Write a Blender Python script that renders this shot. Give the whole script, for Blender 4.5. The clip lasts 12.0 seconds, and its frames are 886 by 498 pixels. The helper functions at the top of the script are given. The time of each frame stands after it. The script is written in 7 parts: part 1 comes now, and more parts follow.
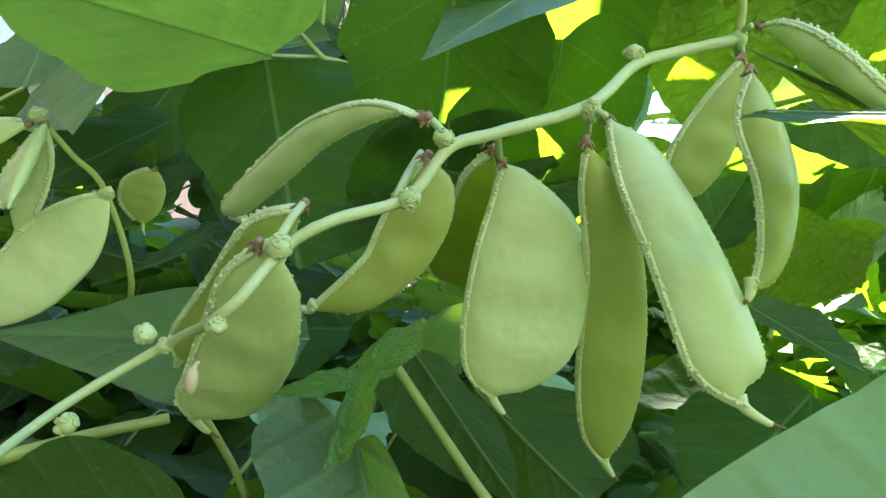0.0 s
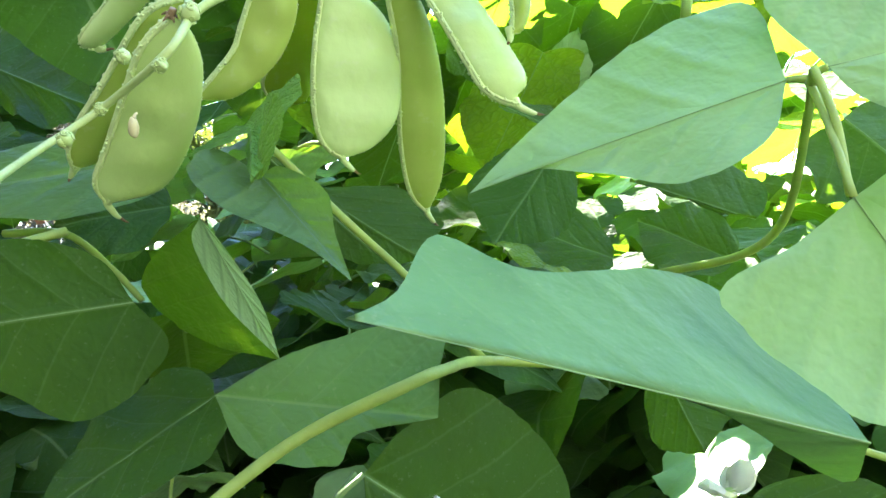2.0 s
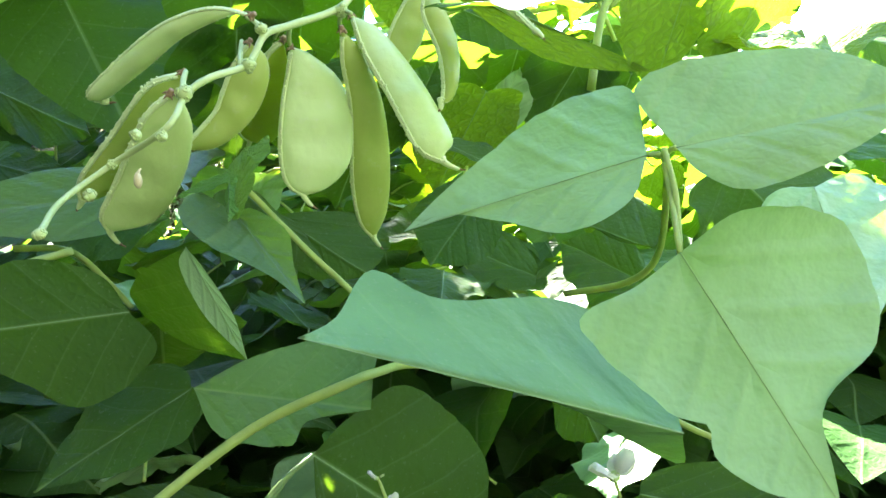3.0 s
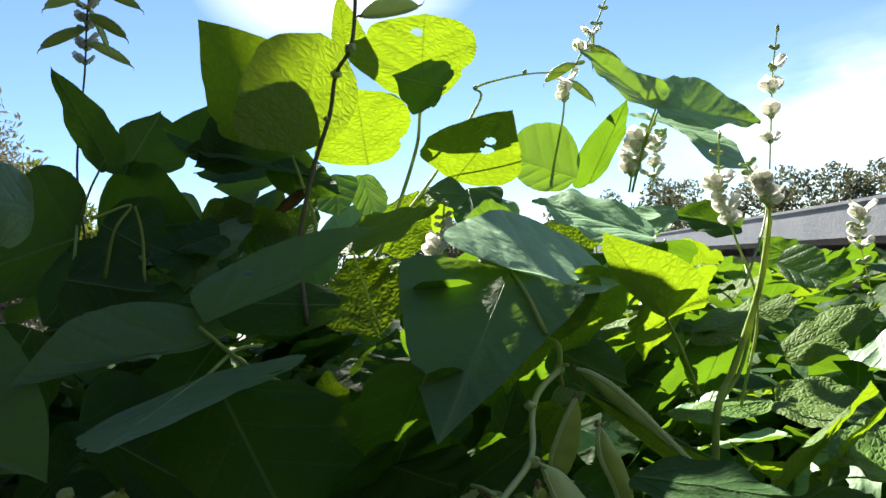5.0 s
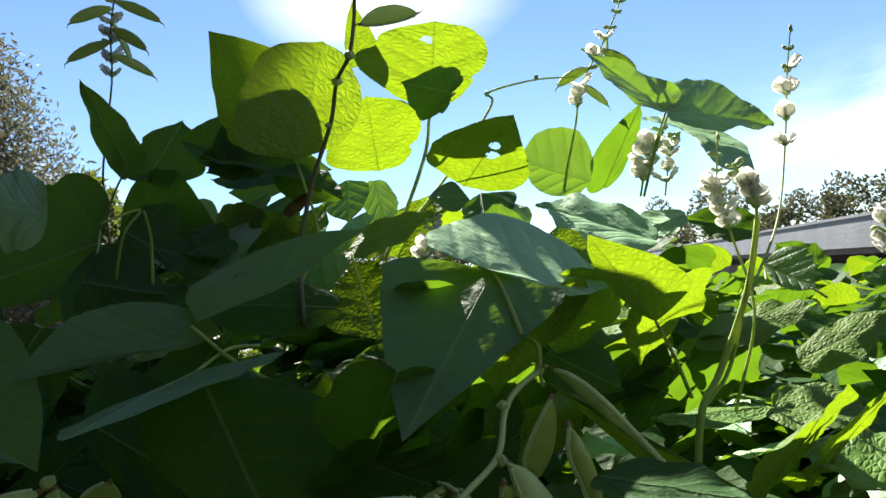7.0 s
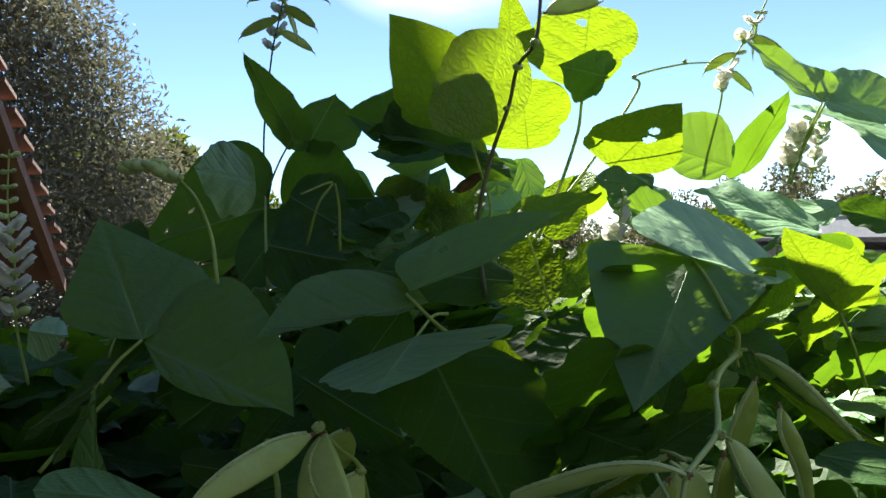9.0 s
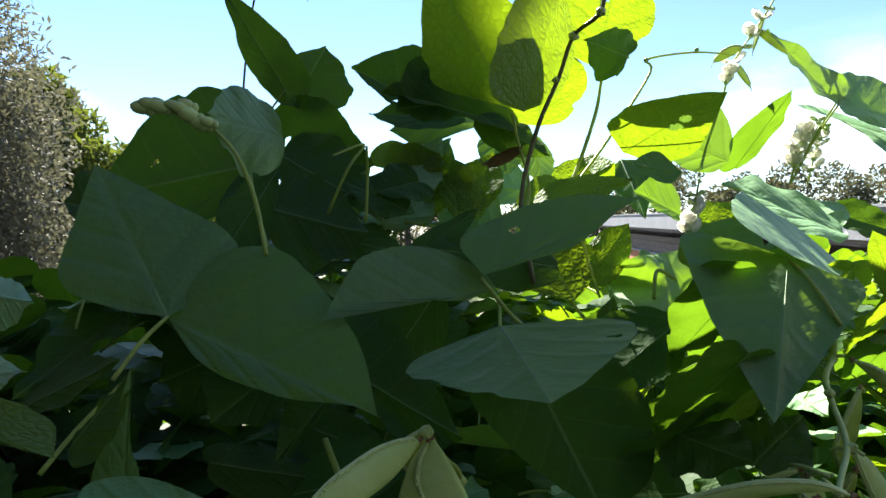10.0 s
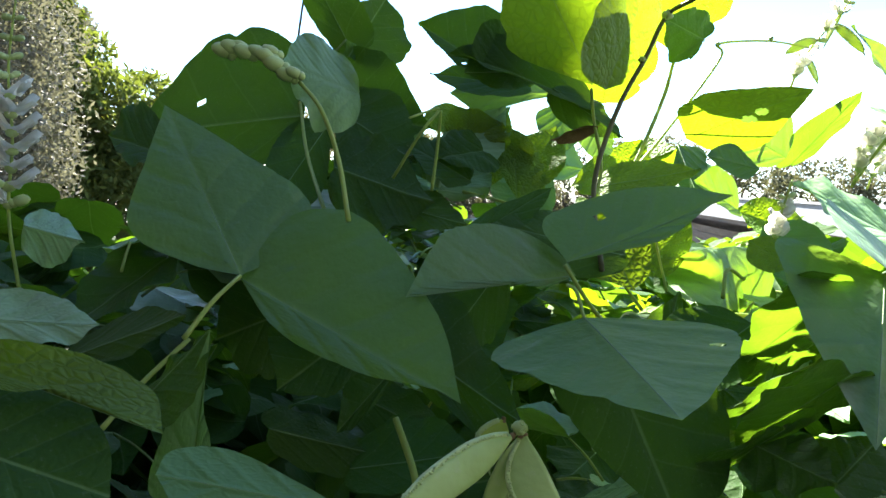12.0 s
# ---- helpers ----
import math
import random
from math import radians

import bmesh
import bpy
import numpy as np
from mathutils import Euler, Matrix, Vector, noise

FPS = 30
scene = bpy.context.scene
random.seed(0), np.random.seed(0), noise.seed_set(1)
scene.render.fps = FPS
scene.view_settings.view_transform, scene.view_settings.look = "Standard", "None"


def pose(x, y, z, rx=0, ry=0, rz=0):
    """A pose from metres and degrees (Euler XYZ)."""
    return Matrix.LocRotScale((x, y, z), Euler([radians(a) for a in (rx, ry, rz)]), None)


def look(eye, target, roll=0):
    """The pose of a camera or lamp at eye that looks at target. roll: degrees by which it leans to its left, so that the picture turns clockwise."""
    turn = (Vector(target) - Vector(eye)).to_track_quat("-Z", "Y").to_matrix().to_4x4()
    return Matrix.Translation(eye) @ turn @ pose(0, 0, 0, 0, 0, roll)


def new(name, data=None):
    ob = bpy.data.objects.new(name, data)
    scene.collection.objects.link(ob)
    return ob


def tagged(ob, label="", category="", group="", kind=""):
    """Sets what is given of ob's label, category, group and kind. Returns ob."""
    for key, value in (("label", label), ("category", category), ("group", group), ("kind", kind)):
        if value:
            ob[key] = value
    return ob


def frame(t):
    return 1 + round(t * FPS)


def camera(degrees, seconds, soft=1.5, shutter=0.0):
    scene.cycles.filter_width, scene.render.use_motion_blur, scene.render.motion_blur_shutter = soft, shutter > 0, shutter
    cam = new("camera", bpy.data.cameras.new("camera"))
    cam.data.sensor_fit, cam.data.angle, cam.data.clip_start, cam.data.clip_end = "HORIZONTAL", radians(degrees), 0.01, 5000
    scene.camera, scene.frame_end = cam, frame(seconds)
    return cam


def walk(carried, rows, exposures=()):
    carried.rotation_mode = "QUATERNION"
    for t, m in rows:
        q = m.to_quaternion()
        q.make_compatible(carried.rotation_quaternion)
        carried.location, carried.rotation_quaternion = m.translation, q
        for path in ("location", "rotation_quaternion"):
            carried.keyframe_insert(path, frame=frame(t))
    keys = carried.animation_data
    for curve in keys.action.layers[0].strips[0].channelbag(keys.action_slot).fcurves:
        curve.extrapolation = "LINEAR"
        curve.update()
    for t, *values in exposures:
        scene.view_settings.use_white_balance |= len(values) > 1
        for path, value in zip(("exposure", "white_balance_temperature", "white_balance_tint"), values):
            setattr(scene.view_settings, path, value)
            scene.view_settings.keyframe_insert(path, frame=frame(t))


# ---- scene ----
cam = camera(63.67, 12.0)
PATH = [
    (0, (0.00002, 0.00000, 1.20003), (-0.00004, 0.99984, 1.21787), -0.00),
    (0.5, (0.00402, -0.01705, 1.18327), (0.03602, 0.98243, 1.18144), -2.71),
    (1, (-0.01225, -0.03235, 1.16612), (0.09732, 0.96162, 1.16899), -4.87),
    (1.5, (-0.03196, -0.04837, 1.13822), (0.15126, 0.93445, 1.11573), -8.22),
    (2, (-0.05488, -0.07519, 1.13089), (0.27291, 0.86637, 1.05336), -9.32),
    (2.5, (-0.07529, -0.10165, 1.12735), (0.30210, 0.81623, 1.00460), -8.50),
    (3, (-0.06269, -0.15012, 1.15149), (0.30525, 0.77505, 1.05827), -7.50),
    (3.5, (-0.09308, -0.19343, 1.22161), (0.27665, 0.72937, 1.11326), -5.12),
    (3.7, (-0.10562, -0.19094, 1.26382), (0.23649, 0.74499, 1.18016), -3.68),
    (5.3, (-0.20494, -0.10956, 1.36834), (0.33333, 0.73258, 1.40103), -6.17),
    (5.5, (-0.19706, -0.11417, 1.36307), (0.34026, 0.72889, 1.38639), -4.72),
    (6, (-0.18007, -0.12363, 1.36884), (0.29179, 0.75714, 1.40873), -5.65),
    (6.5, (-0.16131, -0.14043, 1.35574), (0.30151, 0.74488, 1.40071), -7.33),
    (6.7, (-0.15702, -0.14516, 1.35510), (0.30355, 0.74133, 1.39983), -7.24),
    (8.3, (-0.22772, -0.13309, 1.38274), (0.15098, 0.79201, 1.41039), -3.99),
    (8.5, (-0.23453, -0.14382, 1.38331), (0.13084, 0.78671, 1.40829), -4.37),
    (9, (-0.28263, -0.13654, 1.37797), (0.09223, 0.79053, 1.38205), -4.01),
    (9.5, (-0.33641, -0.06875, 1.37744), (0.10747, 0.82680, 1.34646), -4.69),
    (10, (-0.38785, -0.01271, 1.38834), (0.13048, 0.84149, 1.34742), -0.25),
    (10.5, (-0.41492, 0.00000, 1.40025), (0.12953, 0.83846, 1.37645), 0.34),
    (11, (-0.43608, 0.02212, 1.40881), (0.10289, 0.86438, 1.39792), 0.15),
    (11.5, (-0.46026, 0.04057, 1.41095), (0.11180, 0.85575, 1.32024), 5.29),
    (12, (-0.42893, 0.04162, 1.39836), (0.09523, 0.88748, 1.29942), 5.27),
]
EXPOSURES = [(0, 4.65), (1.5, 5.2), (2.5, 5.35), (3.0, 5.15), (3.7, 4.6), (4.4, 2.8), (5.3, 1.9), (9, 2.2), (10, 2.4), (11, 2.05), (11.5, 2.45), (12, 3.3)]
walk(cam, [(t, look(eye, target, roll)) for t, eye, target, roll in PATH], EXPOSURES)

# ---- light ----
SUN_AZ, SUN_EL = radians(14), radians(42)
sun_data = bpy.data.lights.new("sun", "SUN")
sun_data.energy, sun_data.angle, sun_data.color = 5.0, radians(0.6), (1.0, 0.94, 0.84)
sun = new("sun", sun_data)
to_sun = Vector((math.sin(SUN_AZ) * math.cos(SUN_EL), math.cos(SUN_AZ) * math.cos(SUN_EL), math.sin(SUN_EL)))
sun.matrix_world = look(to_sun * 20, (0, 0, 0))

world = bpy.data.worlds.new("sky")
scene.world = world
world.use_nodes = True
wn, wl = world.node_tree.nodes, world.node_tree.links
wn.clear()
sky = wn.new("ShaderNodeTexSky")
sky.sky_type, sky.sun_disc = "NISHITA", False
sky.sun_elevation, sky.sun_rotation = SUN_EL, SUN_AZ
sky.air_density, sky.dust_density, sky.ozone_density = 0.8, 0.0, 4.3
where = wn.new("ShaderNodeTexCoord")
stretch = wn.new("ShaderNodeMapping")
stretch.inputs["Scale"].default_value = (1.0, 1.0, 3.2)
stretch.inputs["Location"].default_value = (0.35, 0.1, 0.2)
cloud = wn.new("ShaderNodeTexNoise")
cloud.inputs["Scale"].default_value, cloud.inputs["Detail"].default_value = 2.1, 7.0
cloud.inputs["Roughness"].default_value = 0.55
ramp = wn.new("ShaderNodeValToRGB")
ramp.color_ramp.elements[0].position, ramp.color_ramp.elements[1].position = 0.36, 0.62


def cloud_bank(az, el, inner, outer, squash):
    """How near a direction of the sky is to the middle of a bank of cloud."""
    a, e = radians(az), radians(el)
    gap = wn.new("ShaderNodeVectorMath")
    gap.operation = "SUBTRACT"
    gap.inputs[1].default_value = (math.sin(a) * math.cos(e), math.cos(a) * math.cos(e), math.sin(e))
    scaled = wn.new("ShaderNodeVectorMath")
    scaled.operation = "MULTIPLY"
    scaled.inputs[1].default_value = (1, 1, squash)
    size = wn.new("ShaderNodeVectorMath")
    size.operation = "LENGTH"
    fade = wn.new("ShaderNodeMapRange")
    fade.inputs["From Min"].default_value, fade.inputs["From Max"].default_value = inner, outer
    fade.inputs["To Min"].default_value, fade.inputs["To Max"].default_value = 1.0, 0.0
    wl.new(where.outputs["Generated"], gap.inputs[0])
    wl.new(gap.outputs[0], scaled.inputs[0])
    wl.new(scaled.outputs[0], size.inputs[0])
    wl.new(size.outputs["Value"], fade.inputs["Value"])
    return fade.outputs[0]


banks = None
for bank in ((66, 7.5, 0.10, 0.36, 3.2), (25, 24, 0.05, 0.20, 1.6), (-4, 5, 0.02, 0.22, 2.0), (130, 25, 0.2, 0.7, 2.0), (-120, 30, 0.2, 0.6, 2.0)):
    one = cloud_bank(*bank)
    if banks is None:
        banks = one
    else:
        most = wn.new("ShaderNodeMath")
        most.operation = "MAXIMUM"
        wl.new(banks, most.inputs[0]), wl.new(one, most.inputs[1])
        banks = most.outputs[0]
puffs = wn.new("ShaderNodeMath")
puffs.operation = "MULTIPLY"
mixed = wn.new("ShaderNodeMix")
mixed.data_type = "RGBA"
mixed.inputs[7].default_value = (11.0, 11.1, 11.4, 1)
back = wn.new("ShaderNodeBackground")
back.inputs["Strength"].default_value = 0.05
out = wn.new("ShaderNodeOutputWorld")
wl.new(where.outputs["Generated"], stretch.inputs["Vector"])
wl.new(stretch.outputs["Vector"], cloud.inputs["Vector"])
wl.new(cloud.outputs["Fac"], ramp.inputs["Fac"])
wl.new(ramp.outputs["Color"], puffs.inputs[0])
wl.new(banks, puffs.inputs[1])
wl.new(puffs.outputs[0], mixed.inputs[0])
wl.new(sky.outputs["Color"], mixed.inputs[6])
wl.new(mixed.outputs[2], back.inputs["Color"])
wl.new(back.outputs["Background"], out.inputs["Surface"])


# ---- materials ----
class Nodes:
    """A node material under construction."""

    def __init__(self, name):
        self.mat = bpy.data.materials.new(name)
        self.mat.use_nodes = True
        self.tree = self.mat.node_tree
        self.tree.nodes.clear()
        self.out = self.add("ShaderNodeOutputMaterial")

    def add(self, kind, **inputs):
        node = self.tree.nodes.new(kind)
        for key, value in inputs.items():
            self.put(node.inputs[key.replace("_", " ")], value)
        return node

    def put(self, socket, value):
        if isinstance(value, bpy.types.NodeSocket):
            self.tree.links.new(value, socket)
        elif isinstance(value, tuple) and len(value) == 3 and socket.type == "RGBA":
            socket.default_value = (*value, 1)
        else:
            socket.default_value = value

    def math(self, op, a, b=0.0, c=0.0):
        node = self.add("ShaderNodeMath")
        node.operation = op
        for socket, value in zip(node.inputs, (a, b, c)):
            self.put(socket, value)
        return node.outputs[0]

    def ramp(self, value, low, high, a=(0, 0, 0), b=(1, 1, 1)):
        node = self.add("ShaderNodeValToRGB", Fac=value)
        e = node.color_ramp.elements
        e[0].position, e[1].position = low, high
        e[0].color, e[1].color = (*a, 1), (*b, 1)
        return node.outputs["Color"]

    def mix(self, fac, a, b, blend="MIX"):
        node = self.add("ShaderNodeMix")
        node.data_type, node.blend_type = "RGBA", blend
        self.put(node.inputs[0], fac), self.put(node.inputs[6], a), self.put(node.inputs[7], b)
        return node.outputs[2]

    def noise(self, scale, detail=4.0, rough=0.55, coords=None):
        coords = coords or self.add("ShaderNodeTexCoord").outputs["Object"]
        return self.add("ShaderNodeTexNoise", Vector=coords, Scale=scale, Detail=detail, Roughness=rough).outputs["Fac"]

    def finish(self, shader):
        self.tree.links.new(shader, self.out.inputs["Surface"])
        return self.mat


def leaf_material(name, face, glow, share, gloss=0.5, relief=0.7, shine_level=0.25, veins=0.5, mesh=0.3):
    """A leaf blade: waxy face, light that shines through, three main veins with pale side veins, and puckered tissue
    between them, laid out along the blade's own coordinates."""
    n = Nodes(name)
    uvmap = n.add("ShaderNodeUVMap").outputs["UV"]
    uv = n.add("ShaderNodeSeparateXYZ", Vector=uvmap)
    wobble = n.math("MULTIPLY_ADD", n.noise(35.0, 2.0), 0.10, -0.05)
    along, off = uv.outputs["X"], n.math("ABSOLUTE", n.math("SUBTRACT", uv.outputs["Y"], 0.5))
    off = n.math("MULTIPLY", off, 2.0)
    bent = n.math("ADD", n.math("MULTIPLY_ADD", n.math("POWER", off, 0.85), -0.34, along), n.math("MULTIPLY", wobble, 0.5))
    saw = n.math("ABSOLUTE", n.math("SUBTRACT", n.math("FRACT", n.math("MULTIPLY_ADD", bent, 4.6, 0.5)), 0.5))

    def fade(value, low, high):
        node = n.add("ShaderNodeMapRange", Value=value)
        node.interpolation_type = "SMOOTHSTEP"
        node.inputs["From Min"].default_value, node.inputs["From Max"].default_value = low, high
        node.inputs["To Min"].default_value, node.inputs["To Max"].default_value = 1.0, 0.0
        return node.outputs[0]

    vein = n.math("MAXIMUM", n.math("MULTIPLY", fade(saw, 0.010, 0.04), veins), fade(off, 0.008, 0.03))
    valley = n.math("MAXIMUM", n.math("MULTIPLY", fade(saw, 0.0, 0.24), veins), n.math("MULTIPLY", fade(off, 0.0, 0.12), 0.5))
    wide = n.add("ShaderNodeMapping", Vector=uvmap)
    wide.inputs["Scale"].default_value = (17.0, 14.0, 1.0)
    net = n.add("ShaderNodeTexVoronoi", Vector=wide.outputs["Vector"], Scale=1.0)
    net.feature = "DISTANCE_TO_EDGE"
    cells = n.math("SUBTRACT", 1.0, fade(net.outputs["Distance"], 0.0, 0.30))
    lace = fade(net.outputs["Distance"], 0.02, 0.13)
    blotch, fine = n.noise(22.0, 5.0), n.noise(420.0, 3.0)
    chance = n.math("FRACT", n.math("ADD", n.add("ShaderNodeObjectInfo").outputs["Random"], n.add("ShaderNodeNewGeometry").outputs["Random Per Island"]))
    tint = n.add("ShaderNodeHueSaturation", Color=face)
    n.put(tint.inputs["Value"], n.math("MULTIPLY_ADD", chance, 0.45, 0.78))
    n.put(tint.inputs["Hue"], n.math("MULTIPLY_ADD", chance, 0.03, 0.485))
    colour = n.mix(n.ramp(blotch, 0.35, 0.7), tint.outputs["Color"], n.mix(0.5, tint.outputs["Color"], tuple(min(1, v * 1.7) for v in face)))
    colour = n.mix(n.ramp(fine, 0.62, 0.74), colour, n.mix(0.2, colour, (0.35, 0.42, 0.25)))
    colour = n.mix(n.math("MULTIPLY", lace, 0.3 * mesh), colour, tuple(v * 0.6 for v in face))
    colour = n.mix(n.math("MULTIPLY", vein, 0.42), colour, (0.26, 0.42, 0.16))
    shine = n.mix(n.ramp(blotch, 0.3, 0.75), glow, tuple(v * 0.72 for v in glow))
    shine = n.mix(n.math("MULTIPLY", lace, 0.6 * mesh), shine, tuple(v * 0.5 for v in glow))
    shine = n.mix(n.math("MULTIPLY", vein, 0.45), shine, tuple(v * 0.5 for v in glow))
    height = n.math("ADD", n.math("MULTIPLY_ADD", n.noise(17.0, 2.0), 3.2 - 3.6 * mesh, n.math("MULTIPLY", n.noise(70.0, 3.0), 0.9)), n.math("MULTIPLY", valley, -1.0))
    height = n.math("ADD", height, n.math("MULTIPLY", cells, 1.8 * mesh))
    bump = n.add("ShaderNodeBump", Height=height, Strength=relief, Distance=0.0024)
    front = n.add("ShaderNodeBsdfPrincipled", Base_Color=colour, Normal=bump.outputs["Normal"])
    n.put(front.inputs["Roughness"], n.math("MULTIPLY_ADD", blotch, 0.25, gloss - 0.05))
    front.inputs["Specular IOR Level"].default_value = shine_level
    through_it = n.add("ShaderNodeBsdfTranslucent", Color=shine, Normal=bump.outputs["Normal"])
    both = n.add("ShaderNodeMixShader", Fac=share)
    n.tree.links.new(front.outputs[0], both.inputs[1])
    n.tree.links.new(through_it.outputs[0], both.inputs[2])
    return n.finish(both.outputs[0])


def soft_material(name, face, glow, share, rough=0.5, scale=120.0, second=None, relief=0.15, size=0.001):
    """Pods, stems and petals: softly lit flesh with fine grain."""
    n = Nodes(name)
    grain, patch = n.noise(scale * 5, 4.0), n.noise(scale * 0.45, 4.0)
    chance = n.add("ShaderNodeObjectInfo").outputs["Random"]
    colour = n.mix(n.ramp(patch, 0.35, 0.7), face, second or tuple(v * 0.75 for v in face))
    colour = n.mix(n.math("MULTIPLY", chance, 0.35), colour, tuple(v * 0.8 for v in face))
    colour = n.mix(n.ramp(grain, 0.6, 0.75), colour, n.mix(0.3, colour, (0.6, 0.66, 0.45)))
    bump = n.add("ShaderNodeBump", Height=n.math("MULTIPLY_ADD", grain, 0.15, n.math("MULTIPLY", patch, 2.4)), Strength=relief, Distance=size)
    front = n.add("ShaderNodeBsdfPrincipled", Base_Color=colour, Roughness=rough, Normal=bump.outputs["Normal"])
    if not share:
        return n.finish(front.outputs[0])
    inner = n.add("ShaderNodeBsdfTranslucent", Color=n.mix(n.ramp(patch, 0.3, 0.7), glow, tuple(v * 0.7 for v in glow)))
    both = n.add("ShaderNodeMixShader", Fac=share)
    n.tree.links.new(front.outputs[0], both.inputs[1])
    n.tree.links.new(inner.outputs[0], both.inputs[2])
    return n.finish(both.outputs[0])


# the hedge's deep shade is put into this near-black green face
M_SHADED = leaf_material("leaf_shaded", (0.030, 0.074, 0.018), (0.17, 0.34, 0.012), 0.34, 0.52, 0.7, 0.12, 0.3, 0.06)
M_BROAD = leaf_material("leaf_broad", (0.074, 0.162, 0.056), (0.34, 0.58, 0.05), 0.45, 0.42, 0.75, 0.6, 0.35, 0.05)
M_FRESH = leaf_material("leaf_fresh", (0.190, 0.335, 0.165), (0.30, 0.54, 0.020), 0.24, 0.46, 0.7, 0.5, 0.4, 0.05)
# lit copy of the leaf: sunlight is put into its yellow green
M_LIT = leaf_material("leaf_sunlit", (0.120, 0.220, 0.035), (0.25, 0.38, 0.008), 0.50, 0.50, 0.5, 0.25, 0.45, 0.5)
M_MID = leaf_material("leaf_mid", (0.095, 0.200, 0.080), (0.26, 0.50, 0.018), 0.24, 0.5, 0.7, 0.3, 0.35, 0.06)
M_YOUNG = leaf_material("leaf_young", (0.11, 0.25, 0.05), (0.25, 0.45, 0.03), 0.35, 0.5, 0.7, 0.3, 0.7)
M_POD = soft_material("pod_skin", (0.57, 0.74, 0.33), (0.60, 0.74, 0.08), 0.22, 0.34, 36, (0.45, 0.61, 0.19), 0.6, 0.004)
M_POD_DARK = soft_material("pod_skin_green", (0.47, 0.59, 0.16), (0.56, 0.70, 0.05), 0.34, 0.40, 36, (0.31, 0.44, 0.07), 0.5, 0.003)
M_POD_THIN = soft_material("pod_skin_thin", (0.44, 0.58, 0.10), (0.62, 0.76, 0.03), 0.5, 0.42, 36, (0.30, 0.44, 0.05), 0.5, 0.003)
M_SUTURE = soft_material("suture", (0.54, 0.67, 0.30), (0.4, 0.5, 0.1), 0.0, 0.5, 200)
M_DRY = soft_material("dry_tissue", (0.22, 0.13, 0.06), (0.3, 0.2, 0.08), 0.1, 0.8, 300, (0.12, 0.06, 0.025))
M_CALYX = soft_material("calyx", (0.30, 0.21, 0.12), (0.3, 0.2, 0.08), 0.1, 0.7, 300, (0.20, 0.12, 0.05))
M_STALK = soft_material("green_stalk", (0.38, 0.50, 0.13), (0.60, 0.70, 0.10), 0.3, 0.5, 200, (0.28, 0.42, 0.11), 0.3)
M_PALE = soft_material("pale_stalk", (0.41, 0.52, 0.21), (0.4, 0.5, 0.1), 0.0, 0.5, 260, (0.33, 0.45, 0.15), 0.35)
# darker copy of the stalk green, shade put in to suit the shaded leaves
M_STALK_SHADED = soft_material("leaf_stalk", (0.16, 0.26, 0.08), (0.2, 0.3, 0.05), 0.0, 0.5, 200, (0.11, 0.19, 0.05), 0.3)
M_BROWN = soft_material("woody_stalk", (0.12, 0.13, 0.05), (0.2, 0.2, 0.05), 0.0, 0.6, 260, (0.09, 0.07, 0.04), 0.4)
M_PETAL = soft_material("petal", (0.88, 0.88, 0.84), (0.88, 0.87, 0.78), 0.5, 0.55, 160, (0.76, 0.77, 0.66), 0.15)
M_PETAL_DRY = soft_material("dry_petal", (0.62, 0.58, 0.36), (0.5, 0.45, 0.2), 0.1, 0.7, 240, (0.50, 0.44, 0.24))
M_BUD = soft_material("bud", (0.50, 0.66, 0.28), (0.6, 0.7, 0.3), 0.15, 0.55, 200, (0.42, 0.50, 0.20))
M_SEAM = soft_material("leaf_rib", (0.19, 0.34, 0.12), (0.35, 0.5, 0.08), 0.0, 0.5, 200)


def plain_material(name, a, b, scale, rough=0.8, metal=0.0, relief=0.4, size=0.01, stretch=(1, 1, 1)):
    """A building or earth surface with stains and grain."""
    n = Nodes(name)
    mapped = n.add("ShaderNodeMapping", Vector=n.add("ShaderNodeTexCoord").outputs["Object"])
    mapped.inputs["Scale"].default_value = stretch
    patch = n.noise(scale, 6.0, 0.6, mapped.outputs["Vector"])
    grain = n.noise(scale * 14, 4.0, 0.6, mapped.outputs["Vector"])
    colour = n.mix(n.ramp(patch, 0.3, 0.7), a, b)
    colour = n.mix(n.ramp(grain, 0.45, 0.8), colour, n.mix(0.45, colour, tuple(v * 0.45 for v in a)))
    bump = n.add("ShaderNodeBump", Height=n.math("ADD", patch, grain), Strength=relief, Distance=size)
    front = n.add("ShaderNodeBsdfPrincipled", Base_Color=colour, Roughness=rough, Metallic=metal, Normal=bump.outputs["Normal"])
    return n.finish(front.outputs[0])


M_EARTH = plain_material("earth", (0.050, 0.042, 0.026), (0.030, 0.045, 0.015), 1.4)
M_METAL = plain_material("grey_sheet", (0.20, 0.21, 0.23), (0.14, 0.155, 0.175), 3.0, 0.6, 0.0)
M_TIMBER = plain_material("weathered_boards", (0.20, 0.15, 0.12), (0.12, 0.09, 0.075), 3.0, 0.8, stretch=(1, 1, 8))
M_ORANGE = plain_material("orange_wall", (0.42, 0.16, 0.07), (0.34, 0.13, 0.06), 2.0)
# near-black so that the added walls throw little light back
M_DIM_WALL = plain_material("dim_wall", (0.035, 0.042, 0.036), (0.022, 0.027, 0.022), 3.0, 0.85, stretch=(1, 1, 8))
M_WALL = plain_material("pink_render", (0.46, 0.28, 0.20), (0.40, 0.23, 0.16), 2.0)
M_TILE = plain_material("rusty_roof", (0.16, 0.06, 0.035), (0.10, 0.04, 0.03), 5.0)
M_BOARD = plain_material("bargeboard", (0.15, 0.06, 0.035), (0.10, 0.045, 0.03), 6.0)
